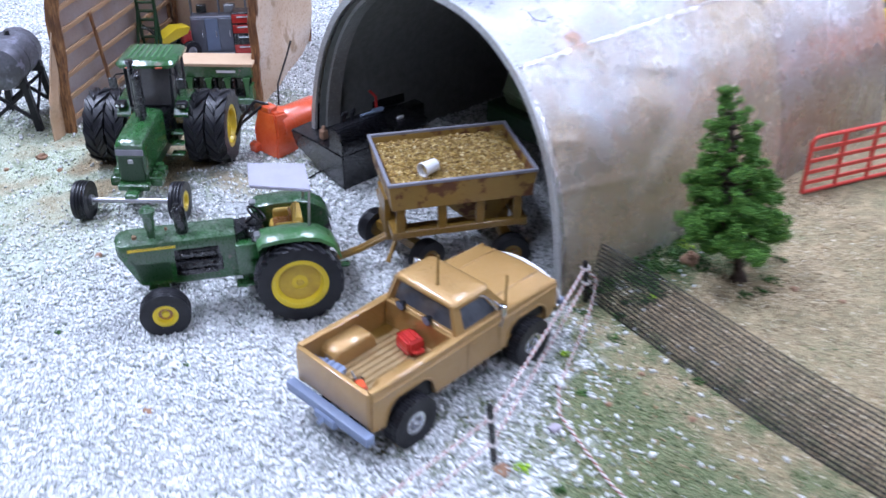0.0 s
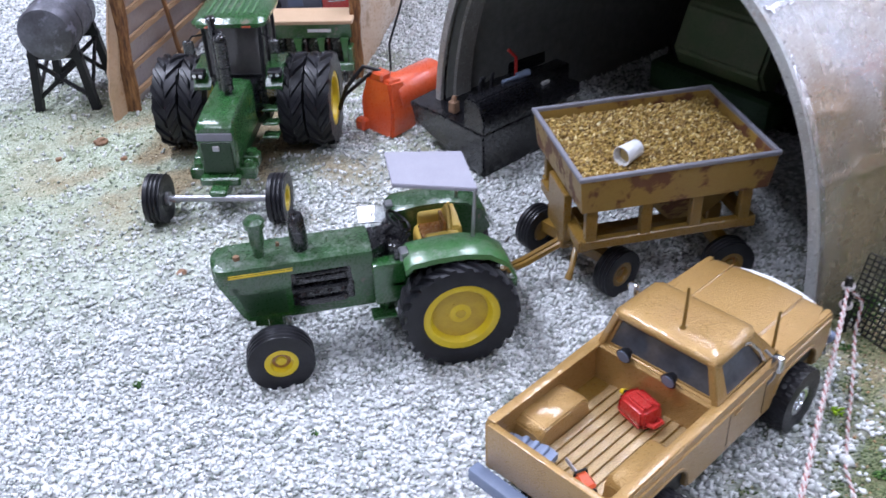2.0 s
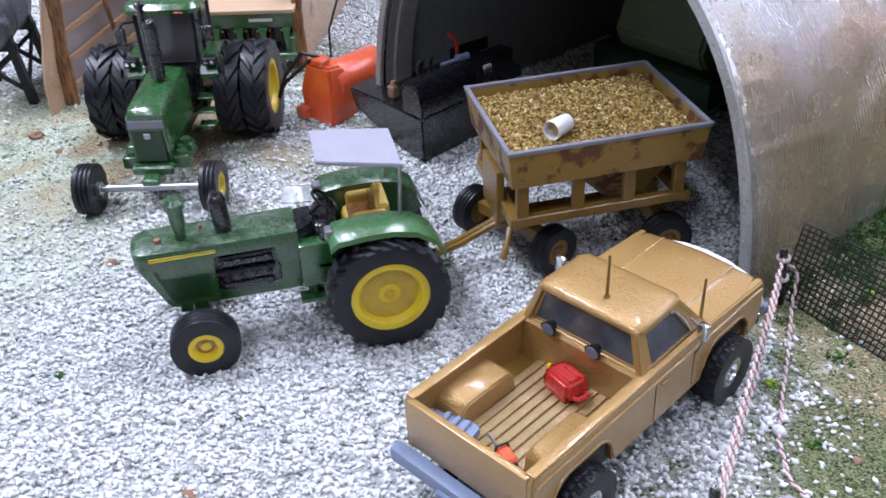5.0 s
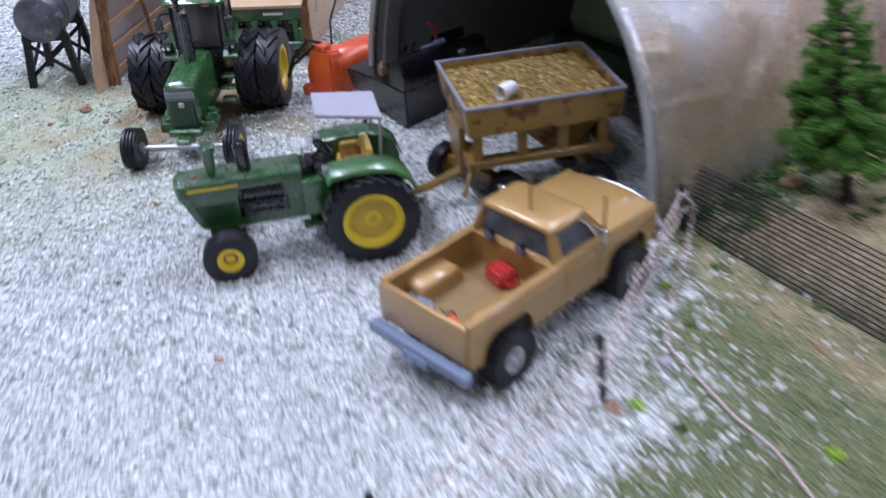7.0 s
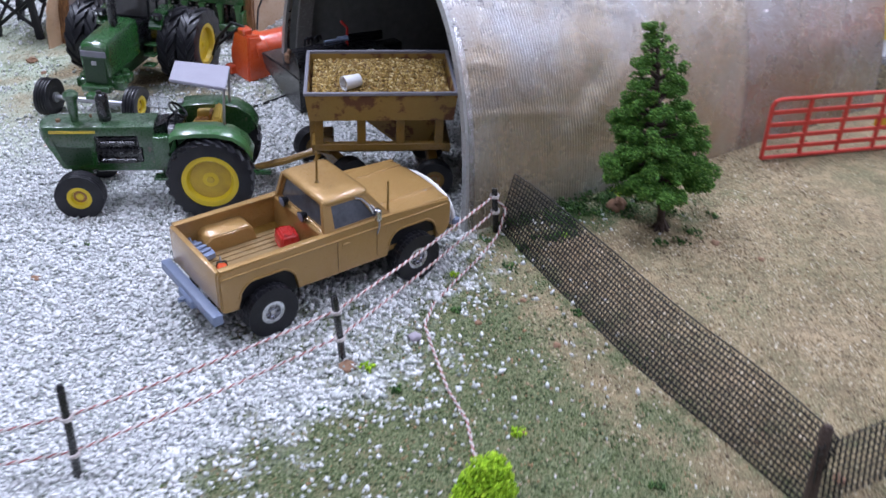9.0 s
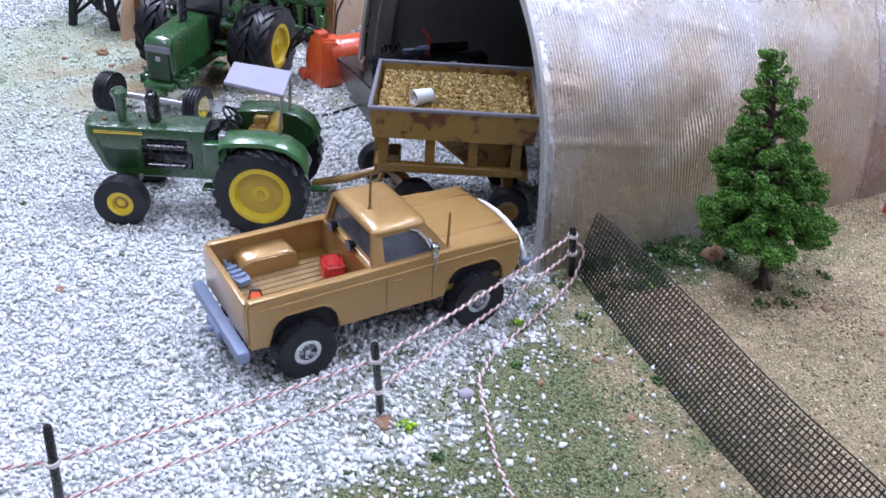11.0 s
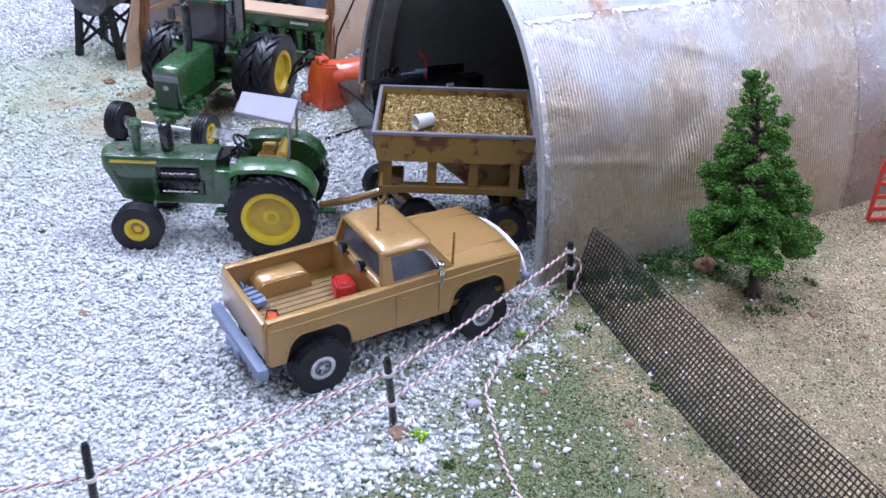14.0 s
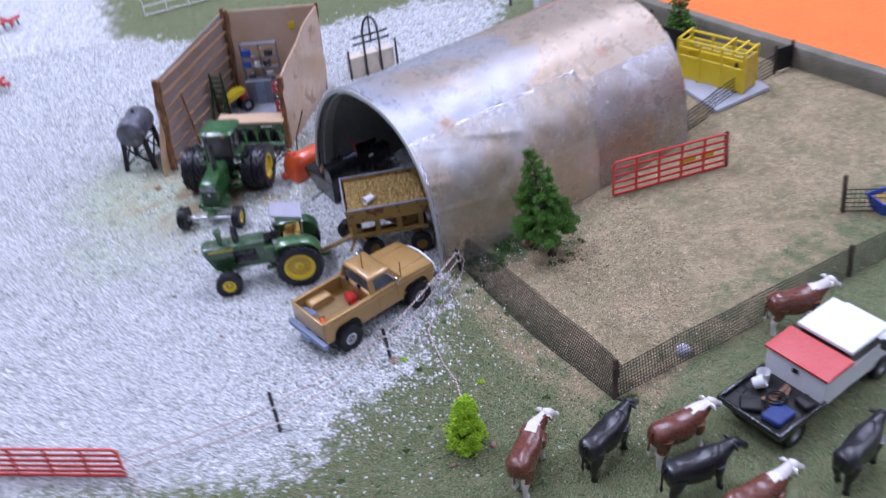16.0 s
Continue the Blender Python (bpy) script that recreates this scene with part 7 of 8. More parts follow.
# Grain drill behind the cab tractor
drill_turn = math.degrees(math.atan2(-1.0, 3.6))
drill = thing("grain_drill", -3.35, 16.75, 0, drill_turn, "green grain drill with a pale wooden lid", "seed drill")
bm = bm_new()
prism(bm, [(-0.34, 1.18), (0.30, 0.95), (0.42, 1.58), (-0.42, 1.58)], -1.65, 1.65, "x")
part("seed_box", bm, GREEN, drill)
bm = bm_new()
box(bm, -1.72, 1.72, -0.48, 0.48, 1.58, 1.68, 0.015)
part("lid", bm, WOOD_PALE, drill, "pale bare wooden lid")
bm = bm_new()
box(bm, 0.55, 1.15, -0.415, -0.40, 1.36, 1.44)
part("decal", bm, WHITE, drill, "small white unreadable mark")
bm = bm_new()
box(bm, -1.70, 1.70, -0.66, -0.50, 0.38, 0.60, 0.03)
box(bm, -1.70, 1.70, 0.30, 0.42, 0.42, 0.58, 0.02)
for s in (-1, 1):
    box(bm, s * 1.62 - 0.06, s * 1.62 + 0.06, -0.6, 0.4, 0.42, 1.0, 0.02)
part("frame", bm, GREEN, drill)
# Black sheet added so the gaps between tubes come out dark.
bm = bm_new()
box(bm, -1.58, 1.58, -0.20, -0.16, 0.36, 1.16)
part("gap_sheet", bm, BLACK, drill, "black sheet standing in for the dark gaps behind the tubes")
for i in range(6):
    x0 = -1.5 + i * 0.6
    bm = bm_new()
    loft(bm, [[(x0 + a - 0.02, b, z) for a, b in ((-w, -0.50), (w, -0.50), (w, -0.36), (-w, -0.36))] for z, w in ((0.55, 0.05), (0.8, 0.055), (1.05, 0.075), (1.20, 0.11))])
    part("drop_tube", bm, FENDER, drill)
for i in range(10):
    x0 = -1.38 + i * 0.3
    bm = bm_new()
    rod(bm, (x0, -0.30, 0.55), (x0, -0.26, 1.16), 0.075, 0.065, 8)
    cup = part("seed_hose", bm, BLACK, drill, "black seed hose")
    bm = bm_new()
    rod(bm, (x0, -0.335, 1.10), (x0, -0.355, 1.10), 0.03, 0.03, 8)
    part("bolt", bm, STEEL, cup, "small bright bolt")
    bm = bm_new()
    rod(bm, (x0 + 0.10, -0.46, 0.26), (x0 + 0.14, -0.46, 0.26), 0.26, 0.26, 14)
    part("disc", bm, BLACK, drill, "black opener disc")
bm = bm_new()
tube(bm, [(0.3, -0.55, 0.5), (0.2, -1.6, 0.42), (0.2, -2.1, 0.42)], 0.07, 6)
tube(bm, [(-0.3, -0.55, 0.5), (0.1, -1.6, 0.42), (0.2, -2.1, 0.42)], 0.07, 6)
part("drawbar", bm, GREEN, drill)
for s in (-1,):
    wheel(drill, s * 1.86, -0.05, 0.45, 0.46, 0.24, 0.24, 1, YELLOW, 0, "ribbed")

# Fuel tank on its stand
tank = thing("fuel_tank", -9.0, 17.12, 0, 79, "dull grey fuel tank lying on a black wooden stand", "tank")
bm = bm_new()
lathe(bm, [(0.0, -1.08), (0.45, -1.06), (0.64, -0.98), (0.68, -0.9), (0.68, -0.3), (0.70, -0.28), (0.70, -0.22), (0.68, -0.2), (0.68, 0.5), (0.70, 0.52), (0.68, 0.55), (0.68, 0.9), (0.64, 0.98), (0.45, 1.06), (0.0, 1.08)], (0, 0, 2.05), "x", 28)
part("drum", bm, TANK, tank)
bm = bm_new()
rod(bm, (0.2, 0, 2.7), (0.2, 0, 2.85), 0.09, 0.08, 10)
part("filler_cap", bm, BLACK, tank)
for sx in (-1, 1):
    for sy in (-1, 1):
        bm = bm_new()
        loft(bm, [[(sx * 0.80 + a, sy * 0.72 + b, 0) for a, b in ((-0.1, -0.1), (0.1, -0.1), (0.1, 0.1), (-0.1, 0.1))], [(sx * 0.72 + a, sy * 0.52 + b, 1.72) for a, b in ((-0.09, -0.09), (0.09, -0.09), (0.09, 0.09), (-0.09, 0.09))]])
        part("leg", bm, BLACK_PLASTIC, tank)
    bm = bm_new()
    box(bm, sx * 0.72 - 0.08, sx * 0.72 + 0.08, -0.68, 0.68, 1.36, 1.52, 0.02)
    part("cradle", bm, BLACK_PLASTIC, tank)
    bm = bm_new()
    rod(bm, (sx * 0.78, -0.68, 0.3), (sx * 0.74, 0.58, 1.3), 0.06, 0.06, 6)
    rod(bm, (sx * 0.78, 0.68, 0.3), (sx * 0.74, -0.58, 1.3), 0.06, 0.06, 6)
    part("cross_brace", bm, BLACK_PLASTIC, tank)
for sy in (-1, 1):
    bm = bm_new()
    rod(bm, (-0.78, sy * 0.68, 0.35), (0.72, sy * 0.56, 1.35), 0.055, 0.055, 6)
    part("cross_brace", bm, BLACK, tank)

# ---- orange auger, black loader, machine in the shed ----
aug = thing("orange_hopper", -1.15, 13.2, 0, 35, "glossy orange toy hopper drum with a black hose", "hopper")
bm = bm_new()
lathe(bm, [(0.0, -0.75), (0.40, -0.72), (0.55, -0.62), (0.56, -0.3), (0.50, -0.25), (0.50, 0.9), (0.44, 1.0), (0.0, 1.02)], (0.25, 0, 0.78), "x", 24)
part("drum", bm, ORANGE, aug)
bm = bm_new()
loft(bm, [[(-0.75, -0.48, 0.0), (0.1, -0.48, 0.0), (0.1, 0.48, 0.0), (-0.75, 0.48, 0.0)], [(-0.72, -0.55, 0.75), (0.0, -0.55, 0.75), (0.0, 0.55, 0.75), (-0.72, 0.55, 0.75)], [(-0.62, -0.38, 1.38), (-0.12, -0.34, 1.30), (-0.12, 0.34, 1.30), (-0.62, 0.38, 1.38)]])
bmesh.ops.bevel(bm, geom=bm.edges[:], offset=0.06, segments=2, affect="EDGES")
part("housing", bm, ORANGE, aug)
bm = bm_new()
box(bm, -0.95, -0.7, 0.25, 0.55, 0.05, 0.35, 0.05)
box(bm, -0.62, -0.3, -0.15, 0.22, 1.3, 1.52, 0.05)
part("bracket", bm, ORANGE, aug)
bm = bm_new()
tube(bm, [(-0.45, 0.05, 1.5), (-0.7, 0.35, 1.62), (-1.05, 0.6, 1.15), (-1.2, 0.75, 0.6)], 0.05, 7)
tube(bm, [(-0.3, -0.1, 1.45), (-0.55, 0.3, 1.40), (-0.95, 0.75, 0.9), (-1.25, 0.95, 0.4)], 0.045, 7)
part("hose", bm, BLACK_PLASTIC, aug, "black rubber hose")
bm = bm_new()
tube(bm, [(0.1, 0.3, 1.25), (0.3, 0.5, 1.8), (0.75, 0.55, 2.5), (1.0, 0.6, 2.9)], 0.03, 6)
part("cable", bm, BLACK_PLASTIC, aug, "thin black cable")

loader = thing("loader_bucket", 0.14, 10.10, 0, 29, "glossy black toy loader bucket and arms before the shed", "loader")
bm = bm_new()
loft(bm, [[(0.0, 0.0, 0.0), (0.0, 0.0, 1.02), (2.3, 0.0, 1.06), (2.3, 0.06, 0.0)], [(0.10, 1.3, 0.12), (0.0, 1.3, 1.05), (2.3, 1.3, 1.08), (2.3, 1.3, 0.05)], [(0.06, 2.35, 0.55), (-0.03, 2.42, 1.04), (2.3, 2.6, 1.08), (2.3, 2.6, 0.3)]])
bmesh.ops.bevel(bm, geom=bm.edges[:], offset=0.035, segments=2, affect="EDGES")
part("bucket", bm, BLACK, loader)
bm = bm_new()
box(bm, -0.02, 2.2, -0.022, 0.03, 0.985, 1.035, 0.012)
part("cutting_edge", bm, BLACK, loader, "worn black lip along the bucket")
bm = bm_new()
prism(bm, [(-0.01, 1.03), (-0.03, 1.34), (0.06, 1.60), (0.22, 1.74), (0.52, 1.74), (0.60, 1.66), (0.62, 1.03)], 0.0, 1.62, "x")
bmesh.ops.bevel(bm, geom=bm.edges[:], offset=0.035, segments=2, affect="EDGES")
part("top_shell", bm, BLACK, loader, "glossy black upper shell")
for x0, y0, z0, m in ((0.30, 1.25, 1.05, ROCK), (0.62, 1.05, 1.05, BLACK_PLASTIC), (0.85, 0.85, 1.05, BLACK_PLASTIC)):
    bm = bm_new()
    box(bm, x0 - 0.10, x0 + 0.10, y0 - 0.10, y0 + 0.10, z0, z0 + 0.28, 0.03)
    rod(bm, (x0, y0, z0 + 0.27), (x0 + 0.03, y0, z0 + 0.38), 0.07, 0.05, 8)
    part("fitting", bm, m, loader)
for k, (x0, y0) in enumerate(((0.50, 0.62), (0.66, 0.70), (0.80, 0.60), (0.94, 0.72))):
    bm = bm_new()
    tube(bm, [(x0, y0, 1.70), (x0 + 0.03, y0 + 0.02, 1.86), (x0 + 0.14, y0 + 0.10, 1.90 - 0.05 * (k % 2)), (x0 + 0.24, y0 + 0.22, 1.70)], 0.035, 7)
    part("hose", bm, BLACK_PLASTIC, loader)
bm = bm_new()
rod(bm, (1.05, 0.50, 1.76), (1.62, 0.40, 1.79), 0.045, 0.045, 10)
rod(bm, (1.45, 0.46, 1.78), (1.75, 0.40, 1.80), 0.085, 0.075, 10)
part("cylinder", bm, BUMPER, loader, "grey hydraulic cylinder")
bm = bm_new()
tube(bm, [(2.15, 1.2, 1.1), (2.20, 1.25, 1.75), (2.05, 1.35, 1.95)], 0.04, 8)
part("red_lever", bm, RED, loader, "thin red lever")
bm = bm_new()
prism(bm, [(2.2, 0.05), (3.1, 0.10), (3.36, 0.35), (3.3, 2.4), (2.2, 2.6)], 0.98, 1.06, "z")
part("side_plate", bm, BLACK, loader, "flat glossy black plate")
bm = bm_new()
box(bm, 2.1, 4.2, 1.4, 3.2, 0.25, 0.95, 0.06, 2)
box(bm, 2.5, 3.8, 1.8, 3.0, 0.92, 1.35, 0.08, 2)
part("deck", bm, BLACK, loader, "glossy black machine deck")
bm = bm_new()
box(bm, 2.62, 2.84, 0.78, 0.86, 1.06, 1.14, 0.012)
part("tag", bm, WHITE, loader, "small white tag")
bm = bm_new()
rod(bm, (-1.2, 10.55, 0.04), (-0.35, 11.35, 0.05), 0.035, 0.03, 8)
solid("steel_rod", bm, BLACK_PLASTIC, "thin dark rod lying on the gravel", "rod")

mach = thing("harvester", 8.0, 12.2, 0, 27 + 180, "dark green harvester parked inside the arched shed", "harvester")
bm = bm_new()
prism(bm, [(-2.6, 0.9), (2.2, 0.9), (2.6, 1.6), (2.2, 2.6), (0.9, 3.4), (-2.2, 3.4), (-2.6, 2.6)], -1.2, 1.2)
bmesh.ops.bevel(bm, geom=bm.edges[:], offset=0.08, segments=2, affect="EDGES")
part("body", bm, GREEN_DUST, mach)
bm = bm_new()
box(bm, 2.1, 2.75, -1.7, 1.7, 0.5, 1.2, 0.08)
part("header", bm, DARKGREEN, mach)
bm = bm_new()
tube(bm, [(0.5, 1.0, 3.2), (2.2, 1.3, 3.8), (3.2, 1.5, 3.5)], 0.18, 10)
part("spout", bm, DUSTY_YELLOW, mach)
for s in (-1, 1):
    wheel(mach, 1.3, s * 1.5, 0.85, 0.86, 0.5, 0.45, s, YELLOW, 18, "farm", YELLOW)
    wheel(mach, -1.8, s * 1.4, 0.5, 0.51, 0.34, 0.26, s, YELLOW, 0, "ribbed")

# ---- far side: bale frame, chute, platform, trough, implements ----
fork = thing("bale_frame", 3.35, 23.6, 0, 18, "black steel frame behind two pale straw blocks", "bale frame")
for i in range(3):
    bm = bm_new()
    x0 = -1.35 + i * 0.92
    box(bm, x0, x0 + 0.84, -0.35, 0.35, 0.0, 1.25, 0.03)
    part("block", bm, CREAM, fork, "pale straw-coloured block")
for x0 in (-1.45, -0.45, 0.47, 1.45):
    bm = bm_new()
    box(bm, x0 - 0.06, x0 + 0.06, -0.46, -0.36, 0.0, 1.75 if abs(x0) > 1 else 2.6, 0.02)
    part("upright", bm, BLACK, fork)
for z, w in ((1.95, 1.15), (2.35, 1.05)):
    bm = bm_new()
    box(bm, -w, w, -0.46, -0.38, z, z + 0.12, 0.02)
    part("cross_bar", bm, BLACK, fork)
bm = bm_new()
tube(bm, [(0.46 * math.cos(a), -0.42, 2.4 + 1.0 * math.sin(a)) for a in np.linspace(0, math.pi, 13)], 0.07, 8)
rod(bm, (0, -0.42, 1.9), (0, -0.42, 3.5), 0.06, 0.06, 8)
part("hoop", bm, BLACK, fork)

bm = bm_new()
quad = [(19.3, 12.5), (22.75, 13.95), (22.0, 17.6), (18.5, 16.2)]
loft(bm, [[(a, b, 0.0) for a, b in quad], [(a, b, 0.22) for a, b in quad]])
bmesh.ops.bevel(bm, geom=bm.edges[:], offset=0.03, segments=1, affect="EDGES")
solid("concrete_platform", bm, surface("pale_concrete", (0.42, 0.43, 0.47), 0.7, alt=(0.33, 0.34, 0.38), scale=0.8, fine=10), "pale grey concrete platform under the yellow chute", "platform")

chute_turn = math.degrees(math.atan2(-2.9, 2.2))
chute = thing("cattle_chute", 20.45, 15.45, 0.22, chute_turn, "yellow steel livestock chute with an open top", "chute")
for s in (-1, 1):
    bm = bm_new()
    box(bm, -1.85, 1.85, s * 0.62 - 0.04, s * 0.62 + 0.04, 0.1, 1.35, 0.02)
    part("side_sheet", bm, YELLOW, chute)
    for z in (1.75, 2.15):
        bm = bm_new()
        rod(bm, (-1.85, s * 0.62, z), (1.85, s * 0.62, z), 0.07, 0.07, 8)
        part("top_rail", bm, YELLOW, chute)
    for x0 in (-1.85, -0.6, 0.6, 1.85):
        bm = bm_new()
        box(bm, x0 - 0.07, x0 + 0.07, s * 0.62 - 0.07, s * 0.62 + 0.07, 0.0, 2.2, 0.015)
        part("post", bm, YELLOW, chute)
for x0 in (-1.85, 1.85):
    bm = bm_new()
    box(bm, x0 - 0.05, x0 + 0.05, -0.55, 0.55, 0.1, 1.9, 0.02)
    part("end_gate", bm, YELLOW if x0 < 0 else DUSTY_YELLOW, chute)
for x0 in (-1.85, 0.6, 1.3, 1.85):
    bm = bm_new()
    rod(bm, (x0, -0.7, 2.2), (x0, 0.7, 2.25), 0.06, 0.06, 8)
    part("cross_rail", bm, YELLOW, chute)

trough = thing("feed_trough", 22.9, 2.75, 0, 10, "blue plastic feed trough filled with yellow grain", "trough")
bm = bm_new()
o = [[(sx * a, sy * b, z) for sx, sy in ((-1, -1), (1, -1), (1, 1), (-1, 1))] for a, b, z in ((0.85, 0.35, 0.0), (1.05, 0.55, 0.7), (0.98, 0.48, 0.7), (0.8, 0.32, 0.15))]
loft(bm, o)
part("tub", bm, BLUE, trough)
bm = bm_new()
box(bm, -0.93, 0.93, -0.44, 0.44, 0.35, 0.55, 0.08, 2)
part("feed", bm, CORN, trough, "yellow feed")
for i, (x0, y0, turn) in enumerate(((-18.6, 28.6, 70), (-20.0, 39.2, 40))):
    t = thing("red_implement", x0, y0, 0, turn, "small dark red tillage implement on the far grass", "implement", "red implements")
    bm = bm_new()
    box(bm, -0.9, 0.9, -0.1, 0.1, 0.5, 0.7, 0.03)
    box(bm, -0.1, 0.1, -0.9, 0.9, 0.5, 0.7, 0.03)
    part("beam", bm, RED, t)
    for k in range(4):
        bm = bm_new()
        tube(bm, [(-0.75 + k * 0.5, 0, 0.55), (-0.75 + k * 0.5, 0.3, 0.35), (-0.75 + k * 0.5, 0.1, 0.0)], 0.06, 6)
        part("tine", bm, BLACK, t)
bm = bm_new()
box(bm, -0.5, 0.5, -0.3, 0.3, 0, 0.7, 0.04)
solid("white_crate", bm, WHITE, "small white crate standing behind the shed", "crate", x=14.8, y=28.9, turn=20)

# ---- white farm truck ----
tk = thing("service_truck", 11.98, -7.51, 0, 26.6, "white toy service truck with a red lidded box and black flatbed", "truck")
bm = bm_new()
box(bm, -0.15, 2.05, -1.18, 1.18, 0.72, 0.86, 0.02)
part("flatbed", bm, MESH_BLACK, tk, "black flatbed deck")
for y0, y1, x0, x1 in ((-1.22, -1.10, -0.2, 2.05), (1.10, 1.22, -0.2, 2.05), (-1.22, 1.22, -0.25, -0.13)):
    bm = bm_new()
    box(bm, x0, x1, y0, y1, 0.80, 1.05, 0.04, 2)
    part("bed_rail", bm, BLACK, tk)
bm = bm_new()
box(bm, 2.0, 3.2, -1.12, 1.12, 0.72, 1.85, 0.03)
part("utility_box", bm, WHITE, tk)
bm = bm_new()
loft(bm, [[(1.93, -1.18, 1.84), (3.25, -1.18, 1.84), (3.25, 1.18, 1.84), (1.93, 1.18, 1.84)], [(1.93, -1.18, 1.92), (3.25, -1.18, 1.98), (3.25, 1.18, 1.98), (1.93, 1.18, 1.92)]])
part("lid", bm, RED, tk, "bright red box lid")
bm = bm_new()
box(bm, 1.96, 2.0, -0.12, 0.12, 1.45, 1.62, 0.01)
part("latch", bm, BLACK, tk, "black latch")
bm = bm_new()
prism(bm, [(3.25, 0.6), (6.2, 0.6), (6.2, 1.45), (5.2, 1.55), (3.25, 1.6)], -1.05, 1.05)
bmesh.ops.bevel(bm, geom=bm.edges[:], offset=0.06, segments=2, affect="EDGES")
part("cab_body", bm, WHITE, tk)
bm = bm_new()
loft(bm, [[(3.35, -1.0, 1.55), (5.1, -1.0, 1.55), (5.1, 1.0, 1.55), (3.35, 1.0, 1.55)], [(3.5, -0.85, 2.15), (4.7, -0.82, 2.15), (4.7, 0.82, 2.15), (3.5, 0.85, 2.15)]])
part("cab_glass", bm, GLASS, tk)
bm = bm_new()
box(bm, 3.30, 5.25, -1.04, 1.04, 2.02, 2.20, 0.08, 2)
part("roof", bm, WHITE, tk)
for s in (-1, 1):
    bm = bm_new()
    box(bm, 4.75, 4.88, s * 1.22 - 0.12, s * 1.22 + 0.12, 1.55, 1.95, 0.04)
    part("mirror", bm, BLACK, tk, "black mirror")
    for x0 in (0.7, 5.2):
        wheel(tk, x0, s * 1.0, 0.45, 0.46, 0.36, 0.24, s, STEEL, 20, "road")
c35, s35 = math.cos(radians(26.6)), math.sin(radians(26.6))
def on_bed(ob, a, b, z, tilt=0.0, turn=0.0):
    """Sets a thing on the truck's bed."""
    ob.matrix_world = pose((11.98 + a * c35 - b * s35) * K, (-7.51 + a * s35 + b * c35) * K, z * K, tilt, 0, turn)


for a, b, r, h, tilt, turn in ((1.50, 0.80, 0.22, 0.40, 0, 0), (1.02, 0.78, 0.22, 0.38, 62, 70)):
    bm = bm_new()
    lathe(bm, [(0.0, 0.0), (r * 0.85, 0.0), (r, h), (r * 0.93, h), (r * 0.8, 0.04), (0.0, 0.04)], (0, 0, 0), "z", 20)
    on_bed(solid("bucket", bm, WHITE, "white plastic bucket tipped over on the truck bed" if tilt else "white plastic bucket on the truck bed", "bucket", group="white buckets"), a, b, 1.05 if tilt else 0.86, tilt, turn)
for k, (a, b, x1, y1, h, m, nm, lb) in enumerate(((0.55, -0.55, 0.46, 0.34, 0.24, NAVY, "tool_bag", "slumped navy blue tool bag on the truck bed"), (0.30, 0.30, 0.30, 0.34, 0.22, MESH_BLACK, "tool_case", "black tool case on the truck bed"), (1.55, -0.80, 0.28, 0.24, 0.28, MESH_BLACK, "tool_case", "black tool case on the truck bed"))):
    bm = bm_new()
    box(bm, -x1, x1, -y1, y1, 0, h, 0.08, 3)
    for v in bm.verts:
        v.co.z *= 1 + (0.35 * noise.noise(v.co * 3.0 + Vector((k * 7.0, 0, 0))) if m is NAVY and v.co.z > 0.1 else 0.0)
    on_bed(solid(nm, bm, m, lb, nm.replace("_", " ")), a, b, 0.86, 0, 30 + k * 37)
for k, (a, b, long, turn) in enumerate(((1.25, 0.02, 0.62, 8), (1.30, -0.22, 0.55, 22), (0.85, 0.20, 0.40, -25))):
    bm = bm_new()
    box(bm, -long, long, -0.065, 0.065, 0, 0.11, 0.02)
    on_bed(solid("timber", bm, ROCK, "rust-brown timber on the truck bed", "timber", group="timbers on the truck bed"), a, b, 0.86, 0, 26.6 + turn)
bm = bm_new()
tube(bm, [(0.34 * math.cos(q * 0.5) * (1 - q * 0.004), 0.30 * math.sin(q * 0.5) * (1 - q * 0.004), 0.04 + 0.010 * q) for q in range(38)], 0.035, 6)
on_bed(solid("hose_coil", bm, BLACK_PLASTIC, "coiled black rubber hose on the truck bed", "hose"), 0.95, -0.15, 0.862)

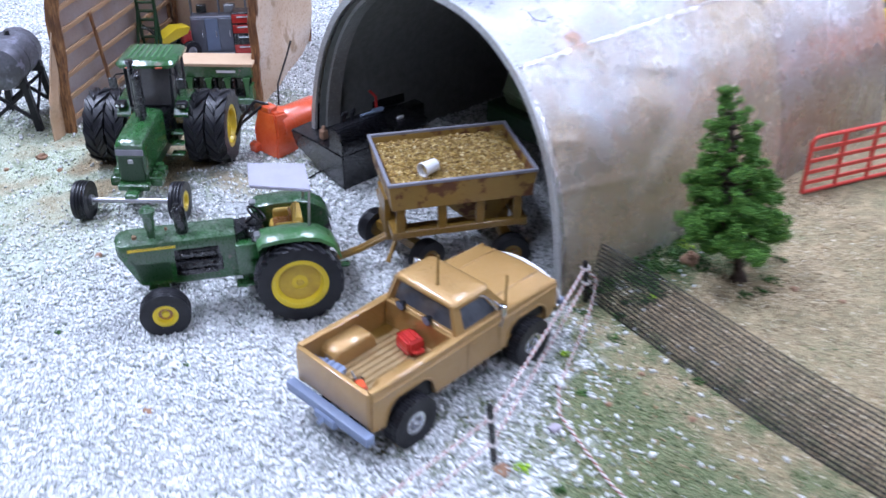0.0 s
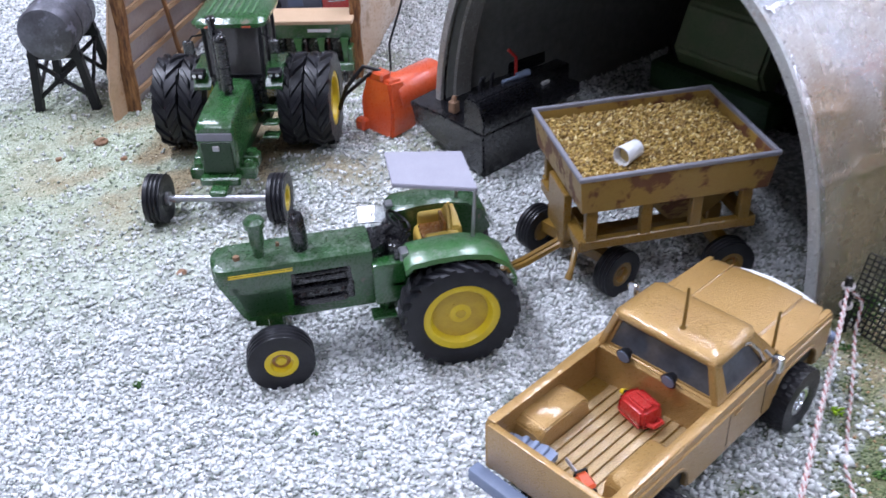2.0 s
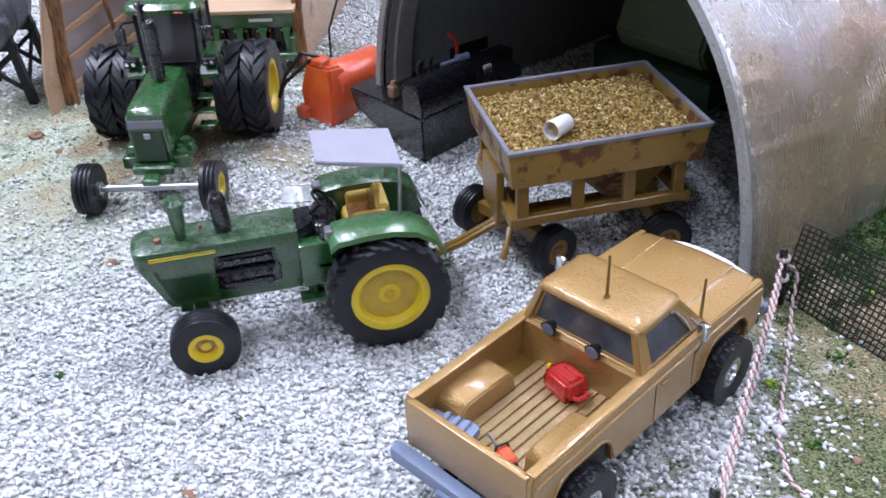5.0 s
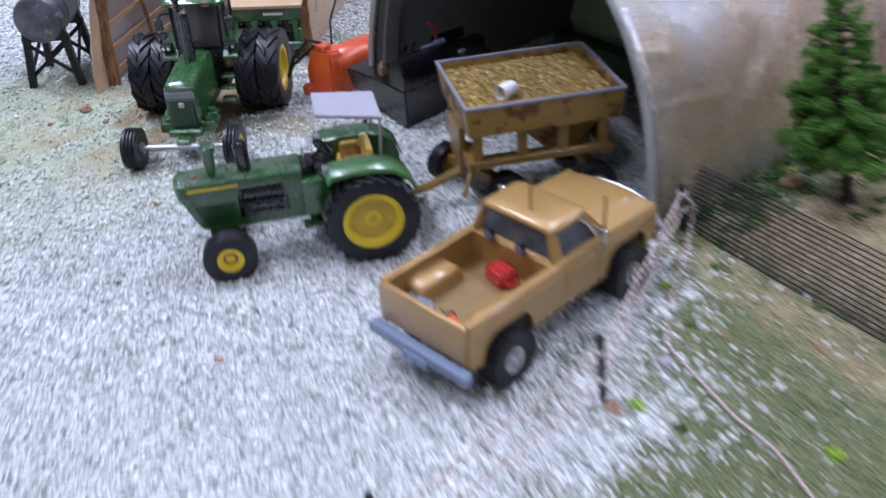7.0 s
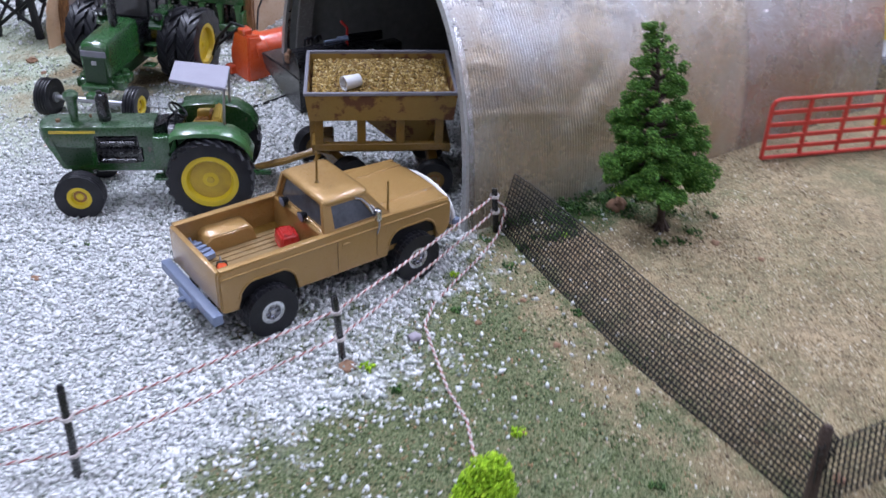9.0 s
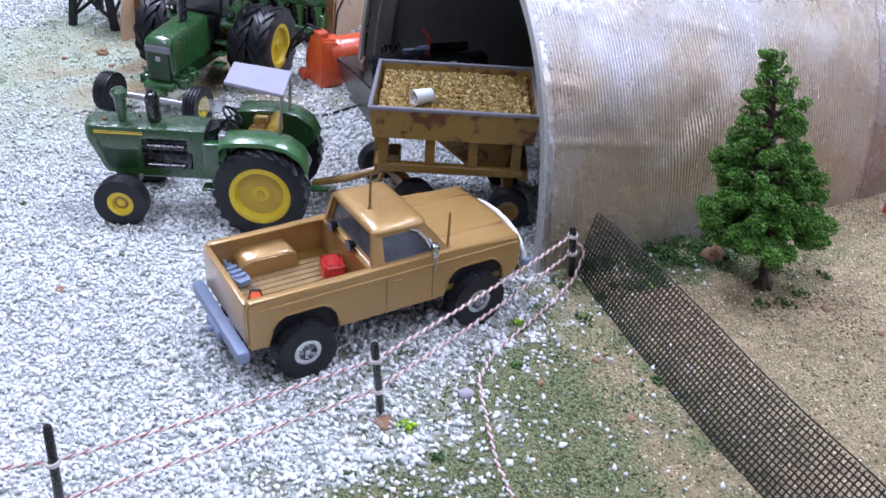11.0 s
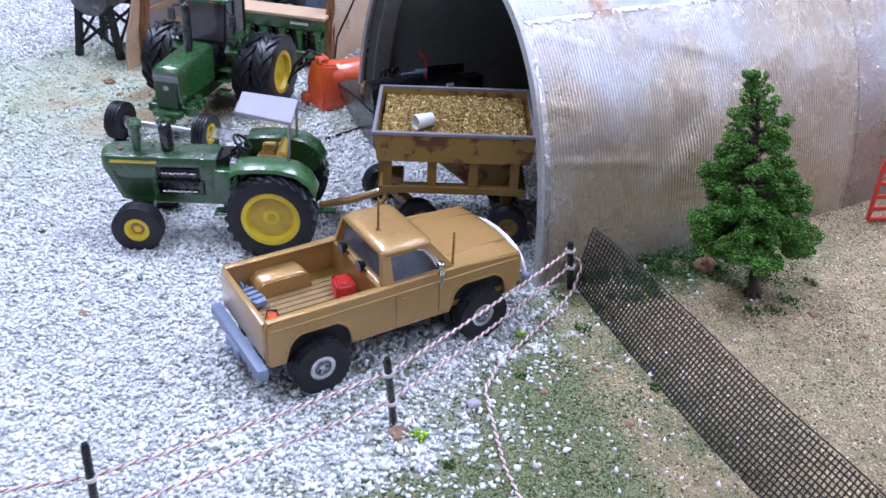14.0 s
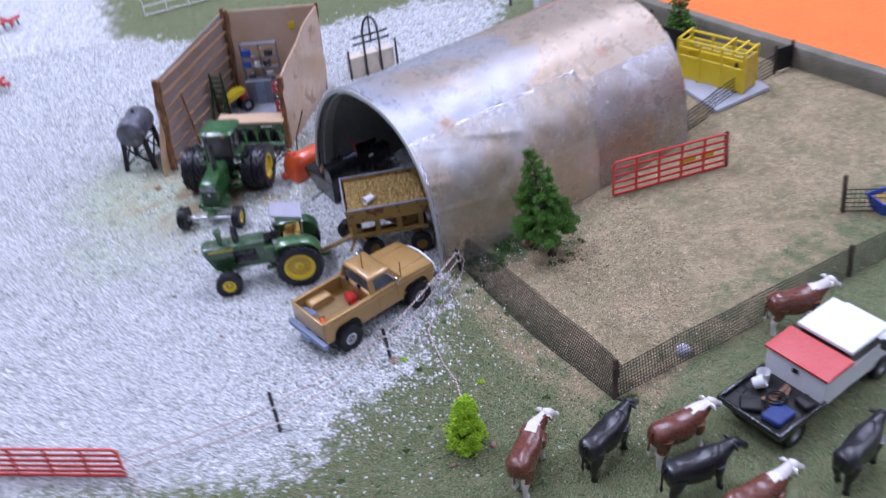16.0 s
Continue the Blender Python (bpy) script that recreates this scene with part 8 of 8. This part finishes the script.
# ---- cattle figures: plain one-piece shapes ----
def cattle_mesh(colours, head_down=0.0, white_head=True, turned=0.0, seed=1):
    bm = bm_new()
    rings = []
    for x0, top, low, w in ((-1.07, 1.24, 1.05, 0.09), (-1.03, 1.36, 0.86, 0.24), (-0.92, 1.43, 0.72, 0.33), (-0.74, 1.46, 0.66, 0.37), (-0.52, 1.45, 0.66, 0.35), (-0.28, 1.42, 0.58, 0.37), (0.0, 1.40, 0.52, 0.40), (0.26, 1.41, 0.53, 0.39),
                            (0.48, 1.45, 0.57, 0.35), (0.66, 1.47, 0.58, 0.32), (0.80, 1.44, 0.62, 0.27), (0.92, 1.38, 0.74, 0.18)):
        zc, h = (top + low) / 2, (top - low) / 2
        ring = []
        for i in range(16):
            c, q = math.cos(i * math.pi / 8), math.sin(i * math.pi / 8)
            ring.append((x0, w * math.copysign(abs(c) ** 0.75, c), zc + h * math.copysign(abs(q) ** 0.8, q)))
        rings.append(ring)
    loft(bm, rings)
    ca, sa = math.cos(turned), math.sin(turned)
    swing = lambda x, y, z: (0.72 + (x - 0.72) * ca - y * sa, (x - 0.72) * sa + y * ca, z)
    d = head_down
    tube(bm, [swing(0.55, 0, 1.10), swing(0.80, 0, 1.18 - d * 0.1), swing(1.02, 0, 1.32 - d * 0.5), swing(1.20, 0, 1.45 - d), swing(1.27, 0, 1.47 - d)], [0.33, 0.29, 0.215, 0.165, 0.13], 12)
    tube(bm, [swing(1.13, 0, 1.53 - d), swing(1.22, 0, 1.50 - d), swing(1.36, 0, 1.41 - d), swing(1.50, 0, 1.30 - d), swing(1.61, 0, 1.21 - d), swing(1.68, 0, 1.16 - d), swing(1.70, 0, 1.14 - d)], [0.10, 0.165, 0.155, 0.115, 0.10, 0.095, 0.04], 12)
    for s in (-1, 1):
        tube(bm, [swing(1.18, s * 0.11, 1.53 - d), swing(1.15, s * 0.24, 1.56 - d), swing(1.12, s * 0.35, 1.50 - d)], [0.035, 0.065, 0.012], 6)
    for x0, s, k in ((-0.80, -1, -0.10), (-0.72, 1, 0.12), (0.58, -1, 0.14), (0.68, 1, -0.06)):
        hind = x0 < 0
        knee = x0 + k * 0.5 + (-0.06 if hind else 0.02)
        tube(bm, [(x0 + (0.10 if hind else 0.0), s * 0.21, 1.05), (x0 + k * 0.2 + (0.04 if hind else 0.0), s * 0.23, 0.74), (knee, s * 0.215, 0.46), (x0 + k * 0.9, s * 0.21, 0.22), (x0 + k, s * 0.21, 0.10), (x0 + k + 0.03, s * 0.21, 0.05), (x0 + k + 0.04, s * 0.21, 0.0)],
             [0.24, 0.18, 0.105, 0.08, 0.085, 0.11, 0.115], 9)
    tube(bm, [(-1.03, 0, 1.38), (-1.13, 0.01, 1.20), (-1.14, 0.02, 0.75), (-1.13, 0.02, 0.62), (-1.12, 0.02, 0.45)], [0.06, 0.04, 0.03, 0.06, 0.02], 7)
    rod(bm, (-0.42, 0, 0.68), (-0.44, 0, 0.52), 0.15, 0.10, 10)
    bmesh.ops.subdivide_edges(bm, edges=bm.edges[:], cuts=1, use_grid_fill=True)
    for v in bm.verts:
        v.co += v.co.normalized() * 0.030 * noise.noise(v.co * 4.0 + Vector((seed * 5.0, 0, 0)))
    for f in bm.faces:
        c = f.calc_center_median()
        n = 0.10 * noise.noise(c * 3.5 + Vector((0, seed * 4.0, 0)))
        face, socks, belly = c.x * ca + c.y * sa + n > 1.06 - 0.28 * (1 - ca), c.z + n < 0.58, c.z + n < 0.68 and abs(c.y) < 0.26
        crest = c.x + n > 0.40 and c.z + n > 1.36 and abs(c.y) < 0.15 + 0.12 * max(0.0, c.x - 0.5)
        chest = c.x + n > 0.78 and c.z < 0.98
        f.material_index = 1 if white_head and (face or socks or belly or crest or chest) else 0
    bmesh.ops.scale(bm, vec=(1.02, 1.06, 1.10), verts=bm.verts[:])
    return finish("cattle_figure", bm, colours, 70)


HEREFORD, HEREFORD_LOW, HEREFORD_TURNED = cattle_mesh([COW_BROWN, COW_WHITE]), cattle_mesh([COW_BROWN, COW_WHITE], 0.2, seed=2), cattle_mesh([COW_BROWN, COW_WHITE], 0.05, turned=-0.5, seed=3)
ANGUS = cattle_mesh([COW_BLACK, COW_BLACK], 0.12, False, seed=4)
HERD = ((4.80, -7.30, 58, HEREFORD_TURNED, "glossy brown cattle figure with a white head"), (7.28, -7.33, 38, ANGUS, "glossy black cattle figure on the grass"), (9.55, -7.55, 21, HEREFORD_LOW, "brown and white cattle figure with lowered head"),
        (9.48, -9.15, 12, ANGUS, "glossy black cattle figure on the grass"), (10.65, -10.6, 18, HEREFORD, "glossy brown cattle figure with a white head"), (14.3, -9.65, 34, ANGUS, "glossy black cattle figure on the grass"),
        (15.65, -2.95, 6, HEREFORD, "brown and white cattle figure beside the netting"))
for x0, y0, turn, me, label in HERD:
    ob = new("cattle_figure", me)
    ob.matrix_world = pose(x0 * K, y0 * K, 0, 0, 0, turn)
    tagged(ob, label, "figurine", "cattle figures")
